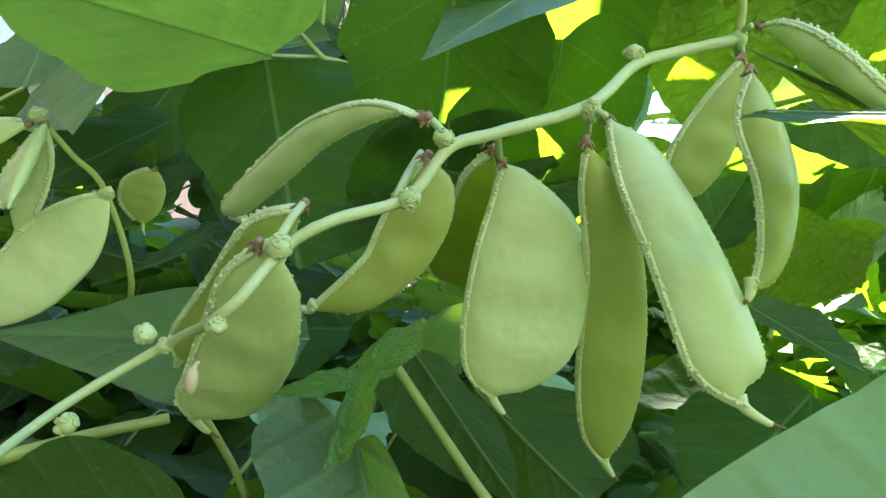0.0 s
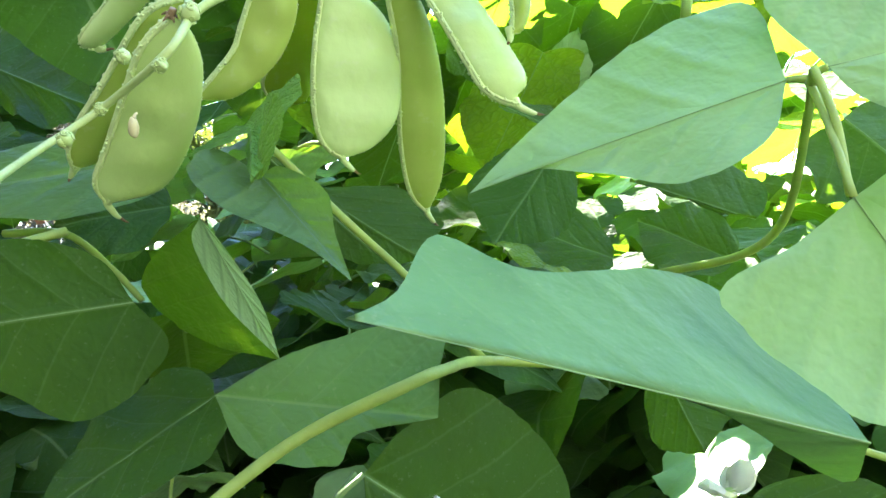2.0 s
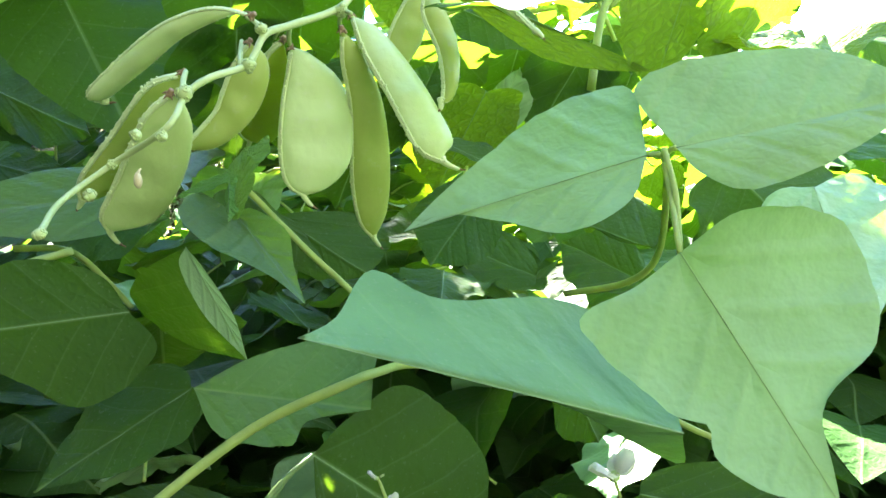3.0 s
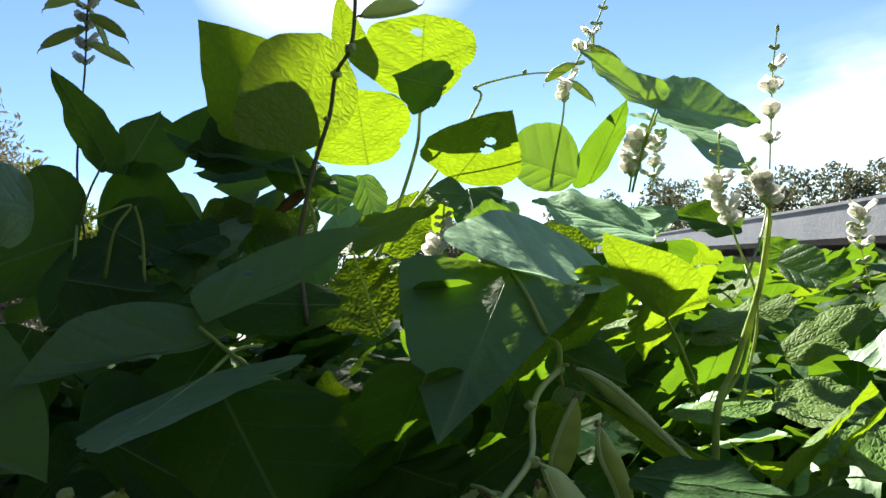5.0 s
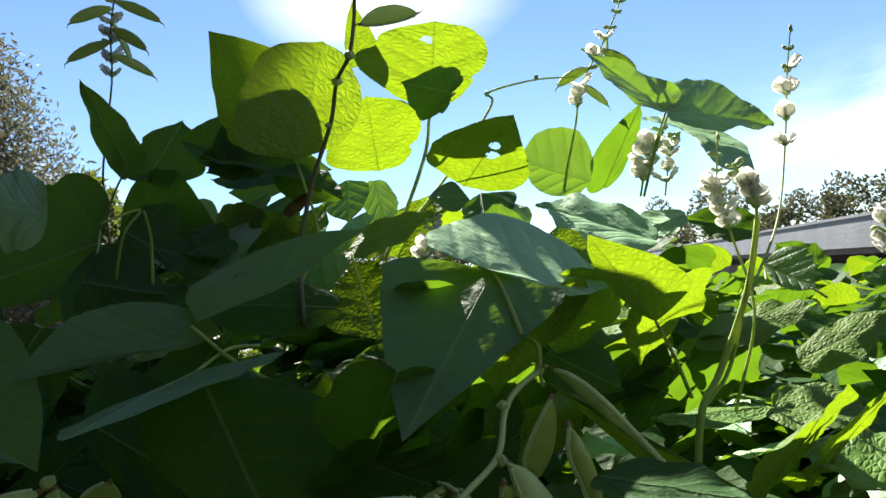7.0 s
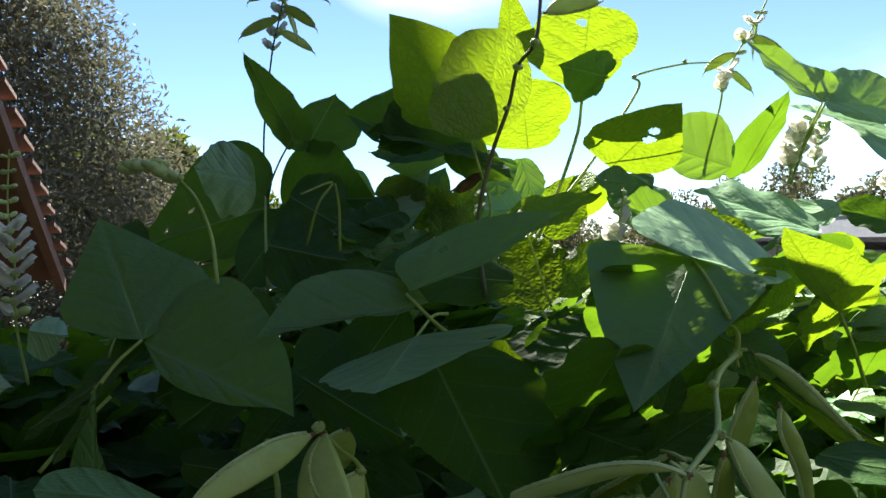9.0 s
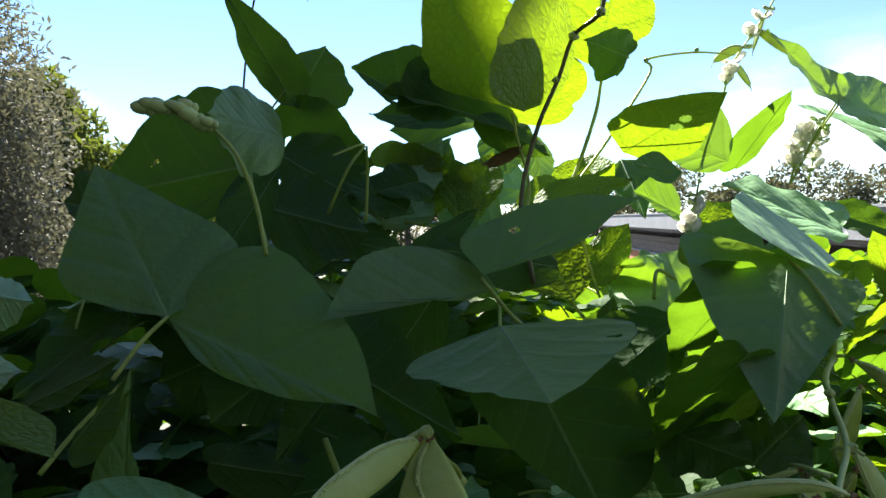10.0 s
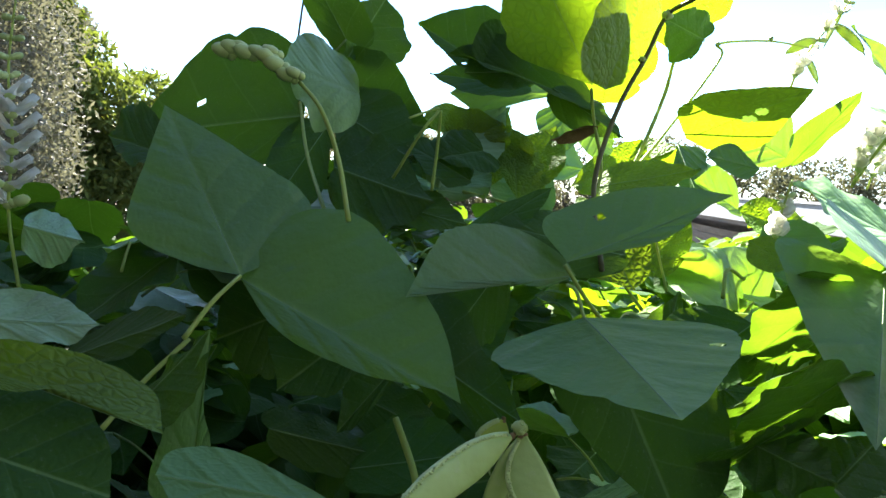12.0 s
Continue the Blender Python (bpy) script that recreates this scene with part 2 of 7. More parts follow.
M_SHEET = plain_material("corrugated_plastic", (0.72, 0.74, 0.76), (0.60, 0.62, 0.64), 4.0, 0.4)
M_BARK = plain_material("bark", (0.13, 0.10, 0.075), (0.08, 0.06, 0.045), 6.0)


def crown_material(name, a, b, glow):
    n = Nodes(name)
    island = n.add("ShaderNodeNewGeometry").outputs["Random Per Island"]
    front = n.add("ShaderNodeBsdfPrincipled", Base_Color=n.mix(island, a, b), Roughness=0.75)
    front.inputs["Specular IOR Level"].default_value = 0.2
    inner = n.add("ShaderNodeBsdfTranslucent", Color=glow)
    both = n.add("ShaderNodeMixShader", Fac=0.25)
    n.tree.links.new(front.outputs[0], both.inputs[1])
    n.tree.links.new(inner.outputs[0], both.inputs[2])
    return n.finish(both.outputs[0])


M_SILVER = crown_material("silver_leaves", (0.165, 0.172, 0.14), (0.080, 0.078, 0.060), (0.16, 0.16, 0.09))
M_GREEN = crown_material("tree_leaves", (0.05, 0.09, 0.03), (0.10, 0.13, 0.03), (0.2, 0.25, 0.03))
M_FAR = crown_material("far_leaves", (0.10, 0.10, 0.065), (0.06, 0.075, 0.04), (0.15, 0.15, 0.06))


# ---- building blocks ----
def part(name, bm, material, parent=None, label=""):
    """Links a bmesh as one mesh object, under a thing or a part."""
    mesh = bpy.data.meshes.new(name)
    bm.to_mesh(mesh)
    bm.free()
    for face in mesh.polygons:
        face.use_smooth = True
    mesh.materials.append(material)
    ob = new(name, mesh)
    if parent:
        ob.parent = parent
    return tagged(ob, label)


def curve_points(points, steps=6):
    """A smooth line through the given points."""
    p = [Vector(q) for q in points]
    p = [p[0] * 2 - p[1], *p, p[-1] * 2 - p[-2]]
    line = []
    for a, b, c, d in zip(p, p[1:], p[2:], p[3:]):
        for i in range(steps):
            t = i / steps
            line.append(0.5 * (2 * b + (c - a) * t + (2 * a - 5 * b + 4 * c - d) * t * t + (3 * b - a - 3 * c + d) * t**3))
    return line + [p[-2]]


def tube_into(bm, points, r0, r1=None, sides=8, steps=6, bumps=0.0):
    """Adds a tapering round stalk along a smooth line to a bmesh."""
    r1 = r0 if r1 is None else r1
    line = curve_points(points, steps) if len(points) > 1 else points
    rings, side = [], None
    for i, q in enumerate(line):
        ahead = (line[min(i + 1, len(line) - 1)] - line[max(i - 1, 0)]).normalized()
        side = ahead.orthogonal().normalized() if side is None else (side - ahead * side.dot(ahead)).normalized()
        other = ahead.cross(side)
        r = (r0 + (r1 - r0) * i / max(1, len(line) - 1)) * (1 + bumps * random.uniform(-1, 1))
        rings.append([bm.verts.new(q + r * (math.cos(a) * side + math.sin(a) * other)) for a in [k * math.tau / sides for k in range(sides)]])
    for a, b in zip(rings, rings[1:]):
        for k in range(sides):
            bm.faces.new((a[k], a[(k + 1) % sides], b[(k + 1) % sides], b[k]))
    bm.faces.new(rings[0][::-1]), bm.faces.new(rings[-1])
    return line


def tube(name, points, r0, r1, material, parent=None, label="", sides=8, steps=6, bumps=0.0):
    bm = bmesh.new()
    tube_into(bm, points, r0, r1, sides, steps, bumps)
    return part(name, bm, material, parent, label)


def blob_into(bm, centre, size, axis=(0, 0, 1), stretch=1.0, lumps=0.0, rings=6, sides=8):
    """Adds a small rounded body, drawn out along an axis."""
    axis = Vector(axis).normalized()
    u = axis.orthogonal().normalized()
    w = axis.cross(u)
    rows = []
    for i in range(1, rings):
        a = math.pi * i / rings
        rows.append([])
        for k in range(sides):
            b = math.tau * k / sides
            r = size * (1 + lumps * random.uniform(-1, 1))
            rows[-1].append(bm.verts.new(Vector(centre) + axis * (-math.cos(a) * r * stretch) + (u * math.cos(b) + w * math.sin(b)) * math.sin(a) * r))
    low, high = bm.verts.new(Vector(centre) - axis * size * stretch), bm.verts.new(Vector(centre) + axis * size * stretch)
    for a, b in zip(rows, rows[1:]):
        for k in range(sides):
            bm.faces.new((a[k], a[(k + 1) % sides], b[(k + 1) % sides], b[k]))
    for k in range(sides):
        bm.faces.new((low, rows[0][(k + 1) % sides], rows[0][k]))
        bm.faces.new((high, rows[-1][k], rows[-1][(k + 1) % sides]))


def even_line(points, n):
    """A smooth line through the given points, as n + 1 evenly spaced places."""
    line = curve_points(points, 8)
    run = [0.0]
    for a, b in zip(line, line[1:]):
        run.append(run[-1] + (b - a).length)
    spots, j = [], 0
    for i in range(n + 1):
        d = run[-1] * i / n
        while j < len(line) - 2 and run[j + 1] < d:
            j += 1
        spots.append(line[j].lerp(line[j + 1], (d - run[j]) / max(1e-9, run[j + 1] - run[j])))
    return spots


def shaped_blade(base, tip, left, right, sag=0.0, wave=0.4, puff=0.3, bites=(), holes=(), cols=9, rows=44):
    """A leaf blade between two curved margins, with tissue that swells between the slanting side veins."""
    base, tip = Vector(base), Vector(tip)
    axis = tip - base
    span = axis.length
    side = sum((Vector(p) for p in left), Vector()) / len(left) - sum((Vector(p) for p in right), Vector()) / len(right)
    normal = axis.cross(side).normalized()
    width = 0.5 * side.length
    seed = random.uniform(0, 100)
    edge = {1: even_line([base, *left, tip], rows), -1: even_line([base, *right, tip], rows)}
    most = {s: max((q - base - axis * ((q - base).dot(axis) / span**2)).length for q in edge[s]) for s in (1, -1)}
    bm = bmesh.new()
    uv = bm.loops.layers.uv.new("UVMap")
    grid, flat = {}, {}

    def rib_at(x):
        return base + axis * x + normal * (sag * 4 * x * (1 - x) - 0.04 * puff * width * math.sin(math.pi * x))

    for i in range(rows + 1):
        u = i / rows
        root = u**1.3
        for s in (1, -1):
            m = edge[s][i]
            fall = math.sin(math.pi * u)
            for bite_side, where_u, deep, broad in bites:
                if bite_side == s:
                    m = m.lerp(rib_at(root), deep * math.exp(-(((u - where_u) / broad) ** 2)))
            m = m + (m - rib_at(root)) * (0.035 * noise.noise((u * 16 + seed, s * 4.1, 1.0)) + 0.02 * noise.noise((u * 47 + seed, s, 6.0))) * fall
            r = rib_at(root)
            xm = (m - base).dot(axis) / span**2
            ym = (m - base - axis * xm).length / max(1e-6, most[s])
            for k in range(cols + 1):
                v = k / cols
                if k == 0 and s == -1:
                    grid[i, -1, 0], flat[i, -1, 0] = grid[i, 1, 0], flat[i, 1, 0]
                    continue
                x, y = root + (xm - root) * v, ym * v
                lobes = abs(math.sin(math.pi * 4.6 * (x - 0.34 * y**0.85))) * v * (1 - 0.6 * v) * 0.05
                ripple = 0.10 * wave * noise.noise((x * 4 + seed, s * 3.1 + y * 2, 0)) * v + 0.05 * wave * math.sin(u * 19 + seed + s) * v**3
                dome = puff * 0.30 * v * (1 - v)
                grid[i, s, k] = bm.verts.new(r.lerp(m, v) + normal * width * fall * (lobes + ripple + dome))
                flat[i, s, k] = (x, s * y)
    for i in range(rows):
        for s in (1, -1):
            for k in range(cols):
                corners = [(i, s, k), (i + 1, s, k), (i + 1, s, k + 1), (i, s, k + 1)]
                mx, my = (sum(flat[c][n] for c in corners) / 4 for n in (0, 1))
                if any((mx - hx) ** 2 + ((my - hy) * 0.5) ** 2 < hr * hr for hx, hy, hr in holes):
                    continue
                if s == -1:
                    corners.reverse()
                try:
                    face = bm.faces.new([grid[c] for c in corners])
                except ValueError:
                    continue
                for loop, c in zip(face.loops, corners):
                    loop[uv].uv = (flat[c][0], 0.5 + 0.5 * flat[c][1])
    bmesh.ops.remove_doubles(bm, verts=bm.verts, dist=1e-5)
    return bm, [rib_at(x) - normal * 0.0002 for x in (0, 0.2, 0.4, 0.6, 0.8, 0.97)]


OUTLINE = [(0, 0), (-0.045, 0.28), (-0.03, 0.58), (0.055, 0.86), (0.17, 0.985), (0.30, 1.0), (0.45, 0.87), (0.6, 0.67), (0.74, 0.44), (0.86, 0.215), (0.94, 0.08), (1, 0)]
MARGIN = [(q.x, q.y) for q in curve_points([(x, y, 0) for x, y in OUTLINE], 4)]


def blade(base, tip, left, right, xw=0.3, sag=0.0, wave=0.5, bites=(), holes=(), cols=8, full=0.0):
    """A leaf blade from its base, its tip and the widest points of its two margins, with a creased midrib, wavy margins,
    notches eaten from the margin (side, place, depth, width) and holes (place, across, radius)."""
    base, tip, left, right = (Vector(v) for v in (base, tip, left, right))
    axis, power = tip - base, math.log(xw) / math.log(0.3)
    wide = {1: left - (base + axis * xw), -1: right - (base + axis * xw)}
    normal = axis.cross(left - right).normalized()
    width = 0.5 * (wide[1].length + wide[-1].length)
    seed = random.uniform(0, 100)
    bm = bmesh.new()
    uv = bm.loops.layers.uv.new("UVMap")
    grid, flat = {}, {}

    def place(x, y, v, s):
        lift = sag * 4 * x * (1 - x) if 0 < x < 1 else 0
        ripple = noise.noise((x * 5.0 + seed, s * 3.1, y * 1.5)) * 0.14 * wave + math.sin(x * 17 + seed + s) * 0.06 * wave * v * v + 0.035 * wave * noise.noise((x * 14 + seed, s * 2 + y * 8, 2.0))
        dome = 0.10 * y * (1 - 0.8 * y) - 0.05 * max(0, x - 0.75) * 4 * (1 - v)
        return base + axis * x + wide[s] * y + normal * (lift + width * (ripple * (0.3 + 1.1 * v) + dome))

    last = len(MARGIN) - 1
    for i, (x, y) in enumerate(MARGIN):
        x = x if x <= 0 else min(1.0, x) ** power
        root = max(0.0, min(1.0, (i / last) ** 1.35))
        for s in (1, -1):
            h = max(0.0, y) ** (1 - 0.6 * full * (x > xw)) * (1 + 0.11 * noise.noise((x * 6 + seed, s * 7.7, 0)) + 0.045 * noise.noise((x * 19 + seed, s * 3.3, 5.0)))
            for side, where_x, deep, span in bites:
                if side == s:
                    h *= 1 - deep * math.exp(-(((x - where_x) / span) ** 2))
            for k in range(cols + 1):
                v = k / cols
                if k == 0 and s == -1:
                    grid[i, -1, 0], flat[i, -1, 0] = grid[i, 1, 0], flat[i, 1, 0]
                    continue
                fx, fy = root + (x - root) * v, h * v
                grid[i, s, k] = bm.verts.new(place(fx, fy, v, s))
                flat[i, s, k] = (fx, s * fy)
    for i in range(last):
        for s in (1, -1):
            for k in range(cols):
                corners = [(i, s, k), (i + 1, s, k), (i + 1, s, k + 1), (i, s, k + 1)]
                mx, my = (sum(flat[c][n] for c in corners) / 4 for n in (0, 1))
                if any((mx - hx) ** 2 + ((my - hy) * 0.5) ** 2 < hr * hr for hx, hy, hr in holes):
                    continue
                if s == -1:
                    corners.reverse()
                try:
                    face = bm.faces.new([grid[c] for c in corners])
                except ValueError:
                    continue
                for loop, c in zip(face.loops, corners):
                    loop[uv].uv = (flat[c][0], 0.5 + 0.5 * flat[c][1])
    bmesh.ops.remove_doubles(bm, verts=bm.verts, dist=1e-5)
    rib = [base + axis * x + normal * ((sag * 4 * x * (1 - x)) + width * (noise.noise((x * 5.0 + seed, 3.1, 0)) * 0.035 * wave - 0.2 * max(0, x - 0.75)) - 0.0003) for x in (0, 0.2, 0.4, 0.6, 0.8, 0.96)]
    return bm, rib


# first of the kinds: the leaf whose colour holds the shade
SHADED = ("broad bean leaf with shade put into its dark green", M_SHADED)
BROAD = ("broad blue green bean leaf with a soft sheen", M_BROAD)
FRESH = ("fresh green bean leaf with pale veins", M_FRESH)
LIT = ("thin bean leaf with sunlight put into its yellow green", M_LIT)
EATEN = ("bean leaf riddled with insect holes, shade in its dark green", M_SHADED)
MID = ("mid green bean leaf with a dull surface", M_MID)
GLOSS = ("dark glossy young bean leaf folded along its midrib", M_BROAD)
YOUNG = ("small young folded bean leaflet", M_YOUNG)


def leaf(look_of, base, tip, left, right, stalk=None, **shape):
    """One leaf of the vine with its raised midrib and, where it shows, its stalk."""
    label, material = look_of
    bm, rib = blade(base, tip, left, right, **shape)
    ob = part("bean_leaf", bm, material)
    tagged(ob, label, "leaf", "leaves of the bean vine")
    span = (Vector(tip) - Vector(base)).length
    tube("midrib", rib, span * 0.0024, span * 0.0008, M_SEAM, ob, sides=6, steps=3)
    if stalk:
        a, b = Vector(base), Vector(stalk)
        tube("leaf_stalk", [b, (a + b) / 2 + Vector((0, 0, (a - b).length * 0.06)), a], 0.0015, 0.0012, M_STALK_SHADED if material is M_SHADED else M_STALK, ob)
    return ob


def shaped_leaf(look_of, base, tip, left, right, stalk=None, **shape):
    """A leaf between two curved margins, with its raised midrib and, where it shows, its stalk."""
    label, material = look_of
    bm, rib = shaped_blade(base, tip, left, right, **shape)
    ob = tagged(part("bean_leaf", bm, material), label, "leaf", "leaves of the bean vine")
    span = (Vector(tip) - Vector(base)).length
    tube("midrib", rib, span * 0.0024, span * 0.0008, M_SEAM, ob, sides=6, steps=3)
    if stalk:
        a, b = Vector(base), Vector(stalk)
        tube("leaf_stalk", [b, (a + b) / 2 + Vector((0, 0, (a - b).length * 0.06)), a], 0.0017, 0.0013, M_STALK_SHADED if material is M_SHADED else M_STALK, ob)
    return ob


def leaf_frame(x, y, z, size, heading, rise, tilt, fold):
    """Base, tip and margins of a leaf from its centre, size and way of hanging."""
    flat = math.sqrt(max(0.0, 1 - rise * rise))
    axis = Vector((math.cos(heading) * flat, math.sin(heading) * flat, rise))
    side = axis.cross(Vector((0, 0, 1))).normalized()
    side = (side + Vector((0, 0, 1)) * tilt).normalized()
    up = side.cross(axis)
    c = Vector((x, y, z))
    mid = c - axis * size * 0.25 + up * size * fold
    return c - axis * size * 0.9, c + axis * size * 1.1, mid + side * size * 0.95, mid - side * size * 0.95, c - axis * size * 1.5 - up * size * 0.5


def inner_leaf(x, y, z, size, heading, rise, tilt, fold):
    """A leaf deeper in the bush, by its centre and size."""
    z -= 0.13 * (y > 0.70 and z > 1.27 and 0.08 < x < 0.62)
    base, tip, left, right, root = leaf_frame(x, y, z, size, heading, rise, tilt, fold)
    # light put in by colour: the sunlit kind only beyond x = 0.1
    kind = random.choice((SHADED, SHADED, FRESH, LIT)) if x > 0.1 else random.choice((SHADED, SHADED, FRESH))
    return leaf(kind, base, tip, left, right, stalk=root, wave=random.uniform(0.3, 0.9))


def joined_leaves(name, label, material, rows):
    """The leaves furthest inside, which nobody could count, in one mesh."""
    whole = bmesh.new()
    for x, y, z, size, heading, rise, tilt, fold in rows:
        z -= 0.13 * (z > 1.27 and 0.08 < x < 0.62)
        base, tip, left, right, _ = leaf_frame(x, y, z, size, heading, rise, tilt, fold)
        bm, _ = blade(base, tip, left, right, wave=random.uniform(0.3, 0.8), cols=5)
        mesh = bpy.data.meshes.new(name)
        bm.to_mesh(mesh)
        bm.free()
        whole.from_mesh(mesh)
        bpy.data.meshes.remove(mesh)
    return tagged(part(name, whole, material), label, "foliage", kind="stuff")


def pod(top, tip, across, w_left, w_right, thick=0.0075, bow=0.0, ridge=1, material=M_POD, parent=None, beak=0.006, curl=(0, 0, 0), flat_end=0.0, belly=0.42):
    """A flat crescent bean pod from its stalk to its tip. across: the way its width lies; w_left, w_right: how far its two
    edges stand off the chord; ridge: the side of the warty seam (1 or -1); bow: how far the chord itself bends."""
    top, tip, across = Vector(top), Vector(tip), Vector(across)
    axis = tip - top
    across = (across - axis * across.dot(axis) / axis.length_squared).normalized()
    depth = axis.normalized().cross(across)
    curl = Vector(curl)
    bm = bmesh.new()
    rows, n, sides = [], 26, 16
    edge = {1: [], -1: []}
    seeds = random.uniform(0, 9)

    def half(s, w):
        rise = math.sin(min(1.0, s / belly) * math.pi / 2) ** 0.75
        keep = belly + 0.12
        fall = 1.0 if s < keep else math.cos((s - keep) / (1 - keep) * math.pi / 2) ** (0.62 - 0.3 * flat_end)
        return max(0.0012, w * rise * fall)

    for i in range(n + 1):
        s = i / n
        c = top + axis * s + across * bow * 4 * s * (1 - s) + curl * s * s
        a, b = half(s, w_right), half(s, w_left)
        t = max(0.0011, thick * 0.5 * math.sin(math.pi * min(1, 0.06 + s * 0.94)) ** 0.55 * (1 + 0.09 * math.cos(s * 24 + seeds) * math.sin(math.pi * s)))
        ring = []
        for k in range(sides):
            ang = math.tau * k / sides
            x, y = math.cos(ang), math.sin(ang)
            reach = a if x > 0 else b
            ring.append(bm.verts.new(c + across * x * reach + depth * math.copysign(abs(y) ** 1.15, y) * t))
        rows.append(ring)
        edge[1].append(c + across * a), edge[-1].append(c - across * b)
    for p, q in zip(rows, rows[1:]):
        for k in range(sides):
            bm.faces.new((p[k], p[(k + 1) % sides], q[(k + 1) % sides], q[k]))
    bm.faces.new(rows[0][::-1]), bm.faces.new(rows[-1])
    body = part("bean_pod", bm, material, parent)
    bm = bmesh.new()
    seam = edge[ridge][1:-1]
    tube_into(bm, seam[::2], 0.0017, 0.0012, 8, 3)
    warts = int(axis.length / 0.0013)
    for i in range(warts):
        j = (i + random.uniform(0, 0.8)) / warts * (len(seam) - 1.01)
        q = seam[int(j)].lerp(seam[int(j) + 1], j % 1) - across * ridge * random.uniform(-0.0006, 0.0009)
        for face_side in (-1, 1):
            blob_into(bm, q + depth * face_side * random.uniform(0.0009, 0.0017), random.uniform(0.00055, 0.00095), depth, 1, 0.1, 4, 5)
    part("seam_ridge", bm, M_SUTURE, body, "warty pale seam")
    down = axis.normalized()
    end = rows and edge[ridge][-1].lerp(edge[-ridge][-1], 0.5)
    tube("beak", [end - down * 0.002, end + down * beak * 0.5 + across * ridge * -0.001, end + down * beak - across * ridge * beak * 0.5], 0.0013, 0.0004, M_SUTURE, body, sides=6)
    tube("dry_style", [end + down * beak - across * ridge * beak * 0.5, end + down * beak * 1.3 - across * ridge * beak * 1.1], 0.0004, 0.0002, M_DRY, body, sides=5)
    tube("calyx", [top - down * 0.0016, top, top + down * 0.0016], 0.0013, 0.0018, M_CALYX, body, bumps=0.2, steps=3)
    return body


def flat_pod(top, tip, ridge, belly, beak_end, material, parent, thick=0.009, beans=4):
    """A flat bean pod between its warty seam and its rounded belly, swollen over the beans, with a hooked beak and a dry style."""
    top, tip, beak_end = Vector(top), Vector(tip), Vector(beak_end)
    n, sides = 34, 22
    a_line, b_line = even_line([top, *ridge, tip], n), even_line([top, *belly, tip], n)
    axis = (tip - top).normalized()
    across = sum(((b - a) for a, b in zip(a_line, b_line)), Vector())
    depth = axis.cross(across).normalized()
    widest = max((b - a).length for a, b in zip(a_line, b_line))
    seeds = random.uniform(0, 9)
    bm = bmesh.new()
    rows = []
    for i, (a, b) in enumerate(zip(a_line, b_line)):
        s = i / n
        c, h = (a + b) / 2, (b - a) / 2
        if h.length < 0.0012:
            h = across.normalized() * 0.0012
        full = min(1.0, (2 * h.length / widest)) ** 0.7
        swell = math.cos(math.tau * beans * s + seeds) * math.sin(math.pi * s)
        ring = []
        for k in range(sides):
            ang = math.tau * k / sides
            x, y = math.cos(ang), math.sin(ang)
            body = abs(y) ** 1.25 * (1 + 0.15 * swell * (1 - x * x)) + 0.10 * noise.noise((s * 6 + seeds, x * 1.7, 3.0 * (y > 0))) * abs(y)
            ring.append(bm.verts.new(c + h * x + depth * math.copysign(max(0.0, body), y) * max(0.0011, thick * 0.5 * full)))
        rows.append(ring)
    for p, q in zip(rows, rows[1:]):
        for k in range(sides):
            bm.faces.new((p[k], p[(k + 1) % sides], q[(k + 1) % sides], q[k]))
    bm.faces.new(rows[0][::-1]), bm.faces.new(rows[-1])
    body = part("bean_pod", bm, material, parent)
    inward = across.normalized()
    bm = bmesh.new()
    seam = a_line[1:]
    tube_into(bm, seam[::3] + [seam[-1]], 0.0010, 0.0009, 8, 3)
    for row in (-1, 1):
        tube_into(bm, [q + depth * row * 0.0011 + inward * 0.0004 for q in seam[::3]], 0.0008, 0.0007, 6, 3)
    warts = int(sum((q - p).length for p, q in zip(seam, seam[1:])) / 0.00125)
    for i in range(warts):
        j = (i + random.uniform(0, 0.8)) / warts * (len(seam) - 1.01)
        q = seam[int(j)].lerp(seam[int(j) + 1], j % 1)
        for row in (-1, 1):
            blob_into(bm, q + depth * row * random.uniform(0.0009, 0.0018) + inward * random.uniform(-0.0006, 0.0009), random.uniform(0.0004, 0.0008), depth, 1, 0.1, 4, 5)
    part("seam_ridge", bm, M_SUTURE, body, "warty pale seam")
    bm = bmesh.new()
    for i in range(2, n - 1):
        for _ in range(2):
            q = b_line[i].lerp(b_line[i + 1], random.random())
            blob_into(bm, q + depth * random.uniform(-0.0006, 0.0006), random.uniform(0.00025, 0.0004), depth, 1, 0.1, 4, 5)
    part("belly_edge", bm, M_SUTURE, body, "finely toothed lower edge")
    bend = tip.lerp(beak_end, 0.45) + axis * (beak_end - tip).length * 0.12
    mid = bend.lerp(beak_end, 0.35)
    tube("beak", [tip - axis * 0.0035, tip, bend, mid], 0.0021, 0.0007, M_SUTURE, body, sides=8)
    tube("dry_style", [mid, mid.lerp(beak_end, 0.6) - inward * 0.0004, beak_end], 0.0007, 0.0003, M_DRY, body, sides=6)
    bm = bmesh.new()
    tube_into(bm, [top - axis * 0.0022, top - axis * 0.0005, top + axis * 0.0012], 0.0012, 0.0017, 9, 3, 0.12)
    for k in range(5):
        way = (axis.orthogonal().normalized() * math.cos(k * 1.26) + axis.cross(axis.orthogonal()).normalized() * math.sin(k * 1.26))
        tube_into(bm, [top + way * 0.0015, top + way * 0.0024 + axis * 0.0012, top + way * 0.0030 + axis * random.uniform(0.0005, 0.0026)], 0.0006, 0.0002, 5, 2)
    part("calyx", bm, M_CALYX, body, "withered reddish brown calyx")
    return body


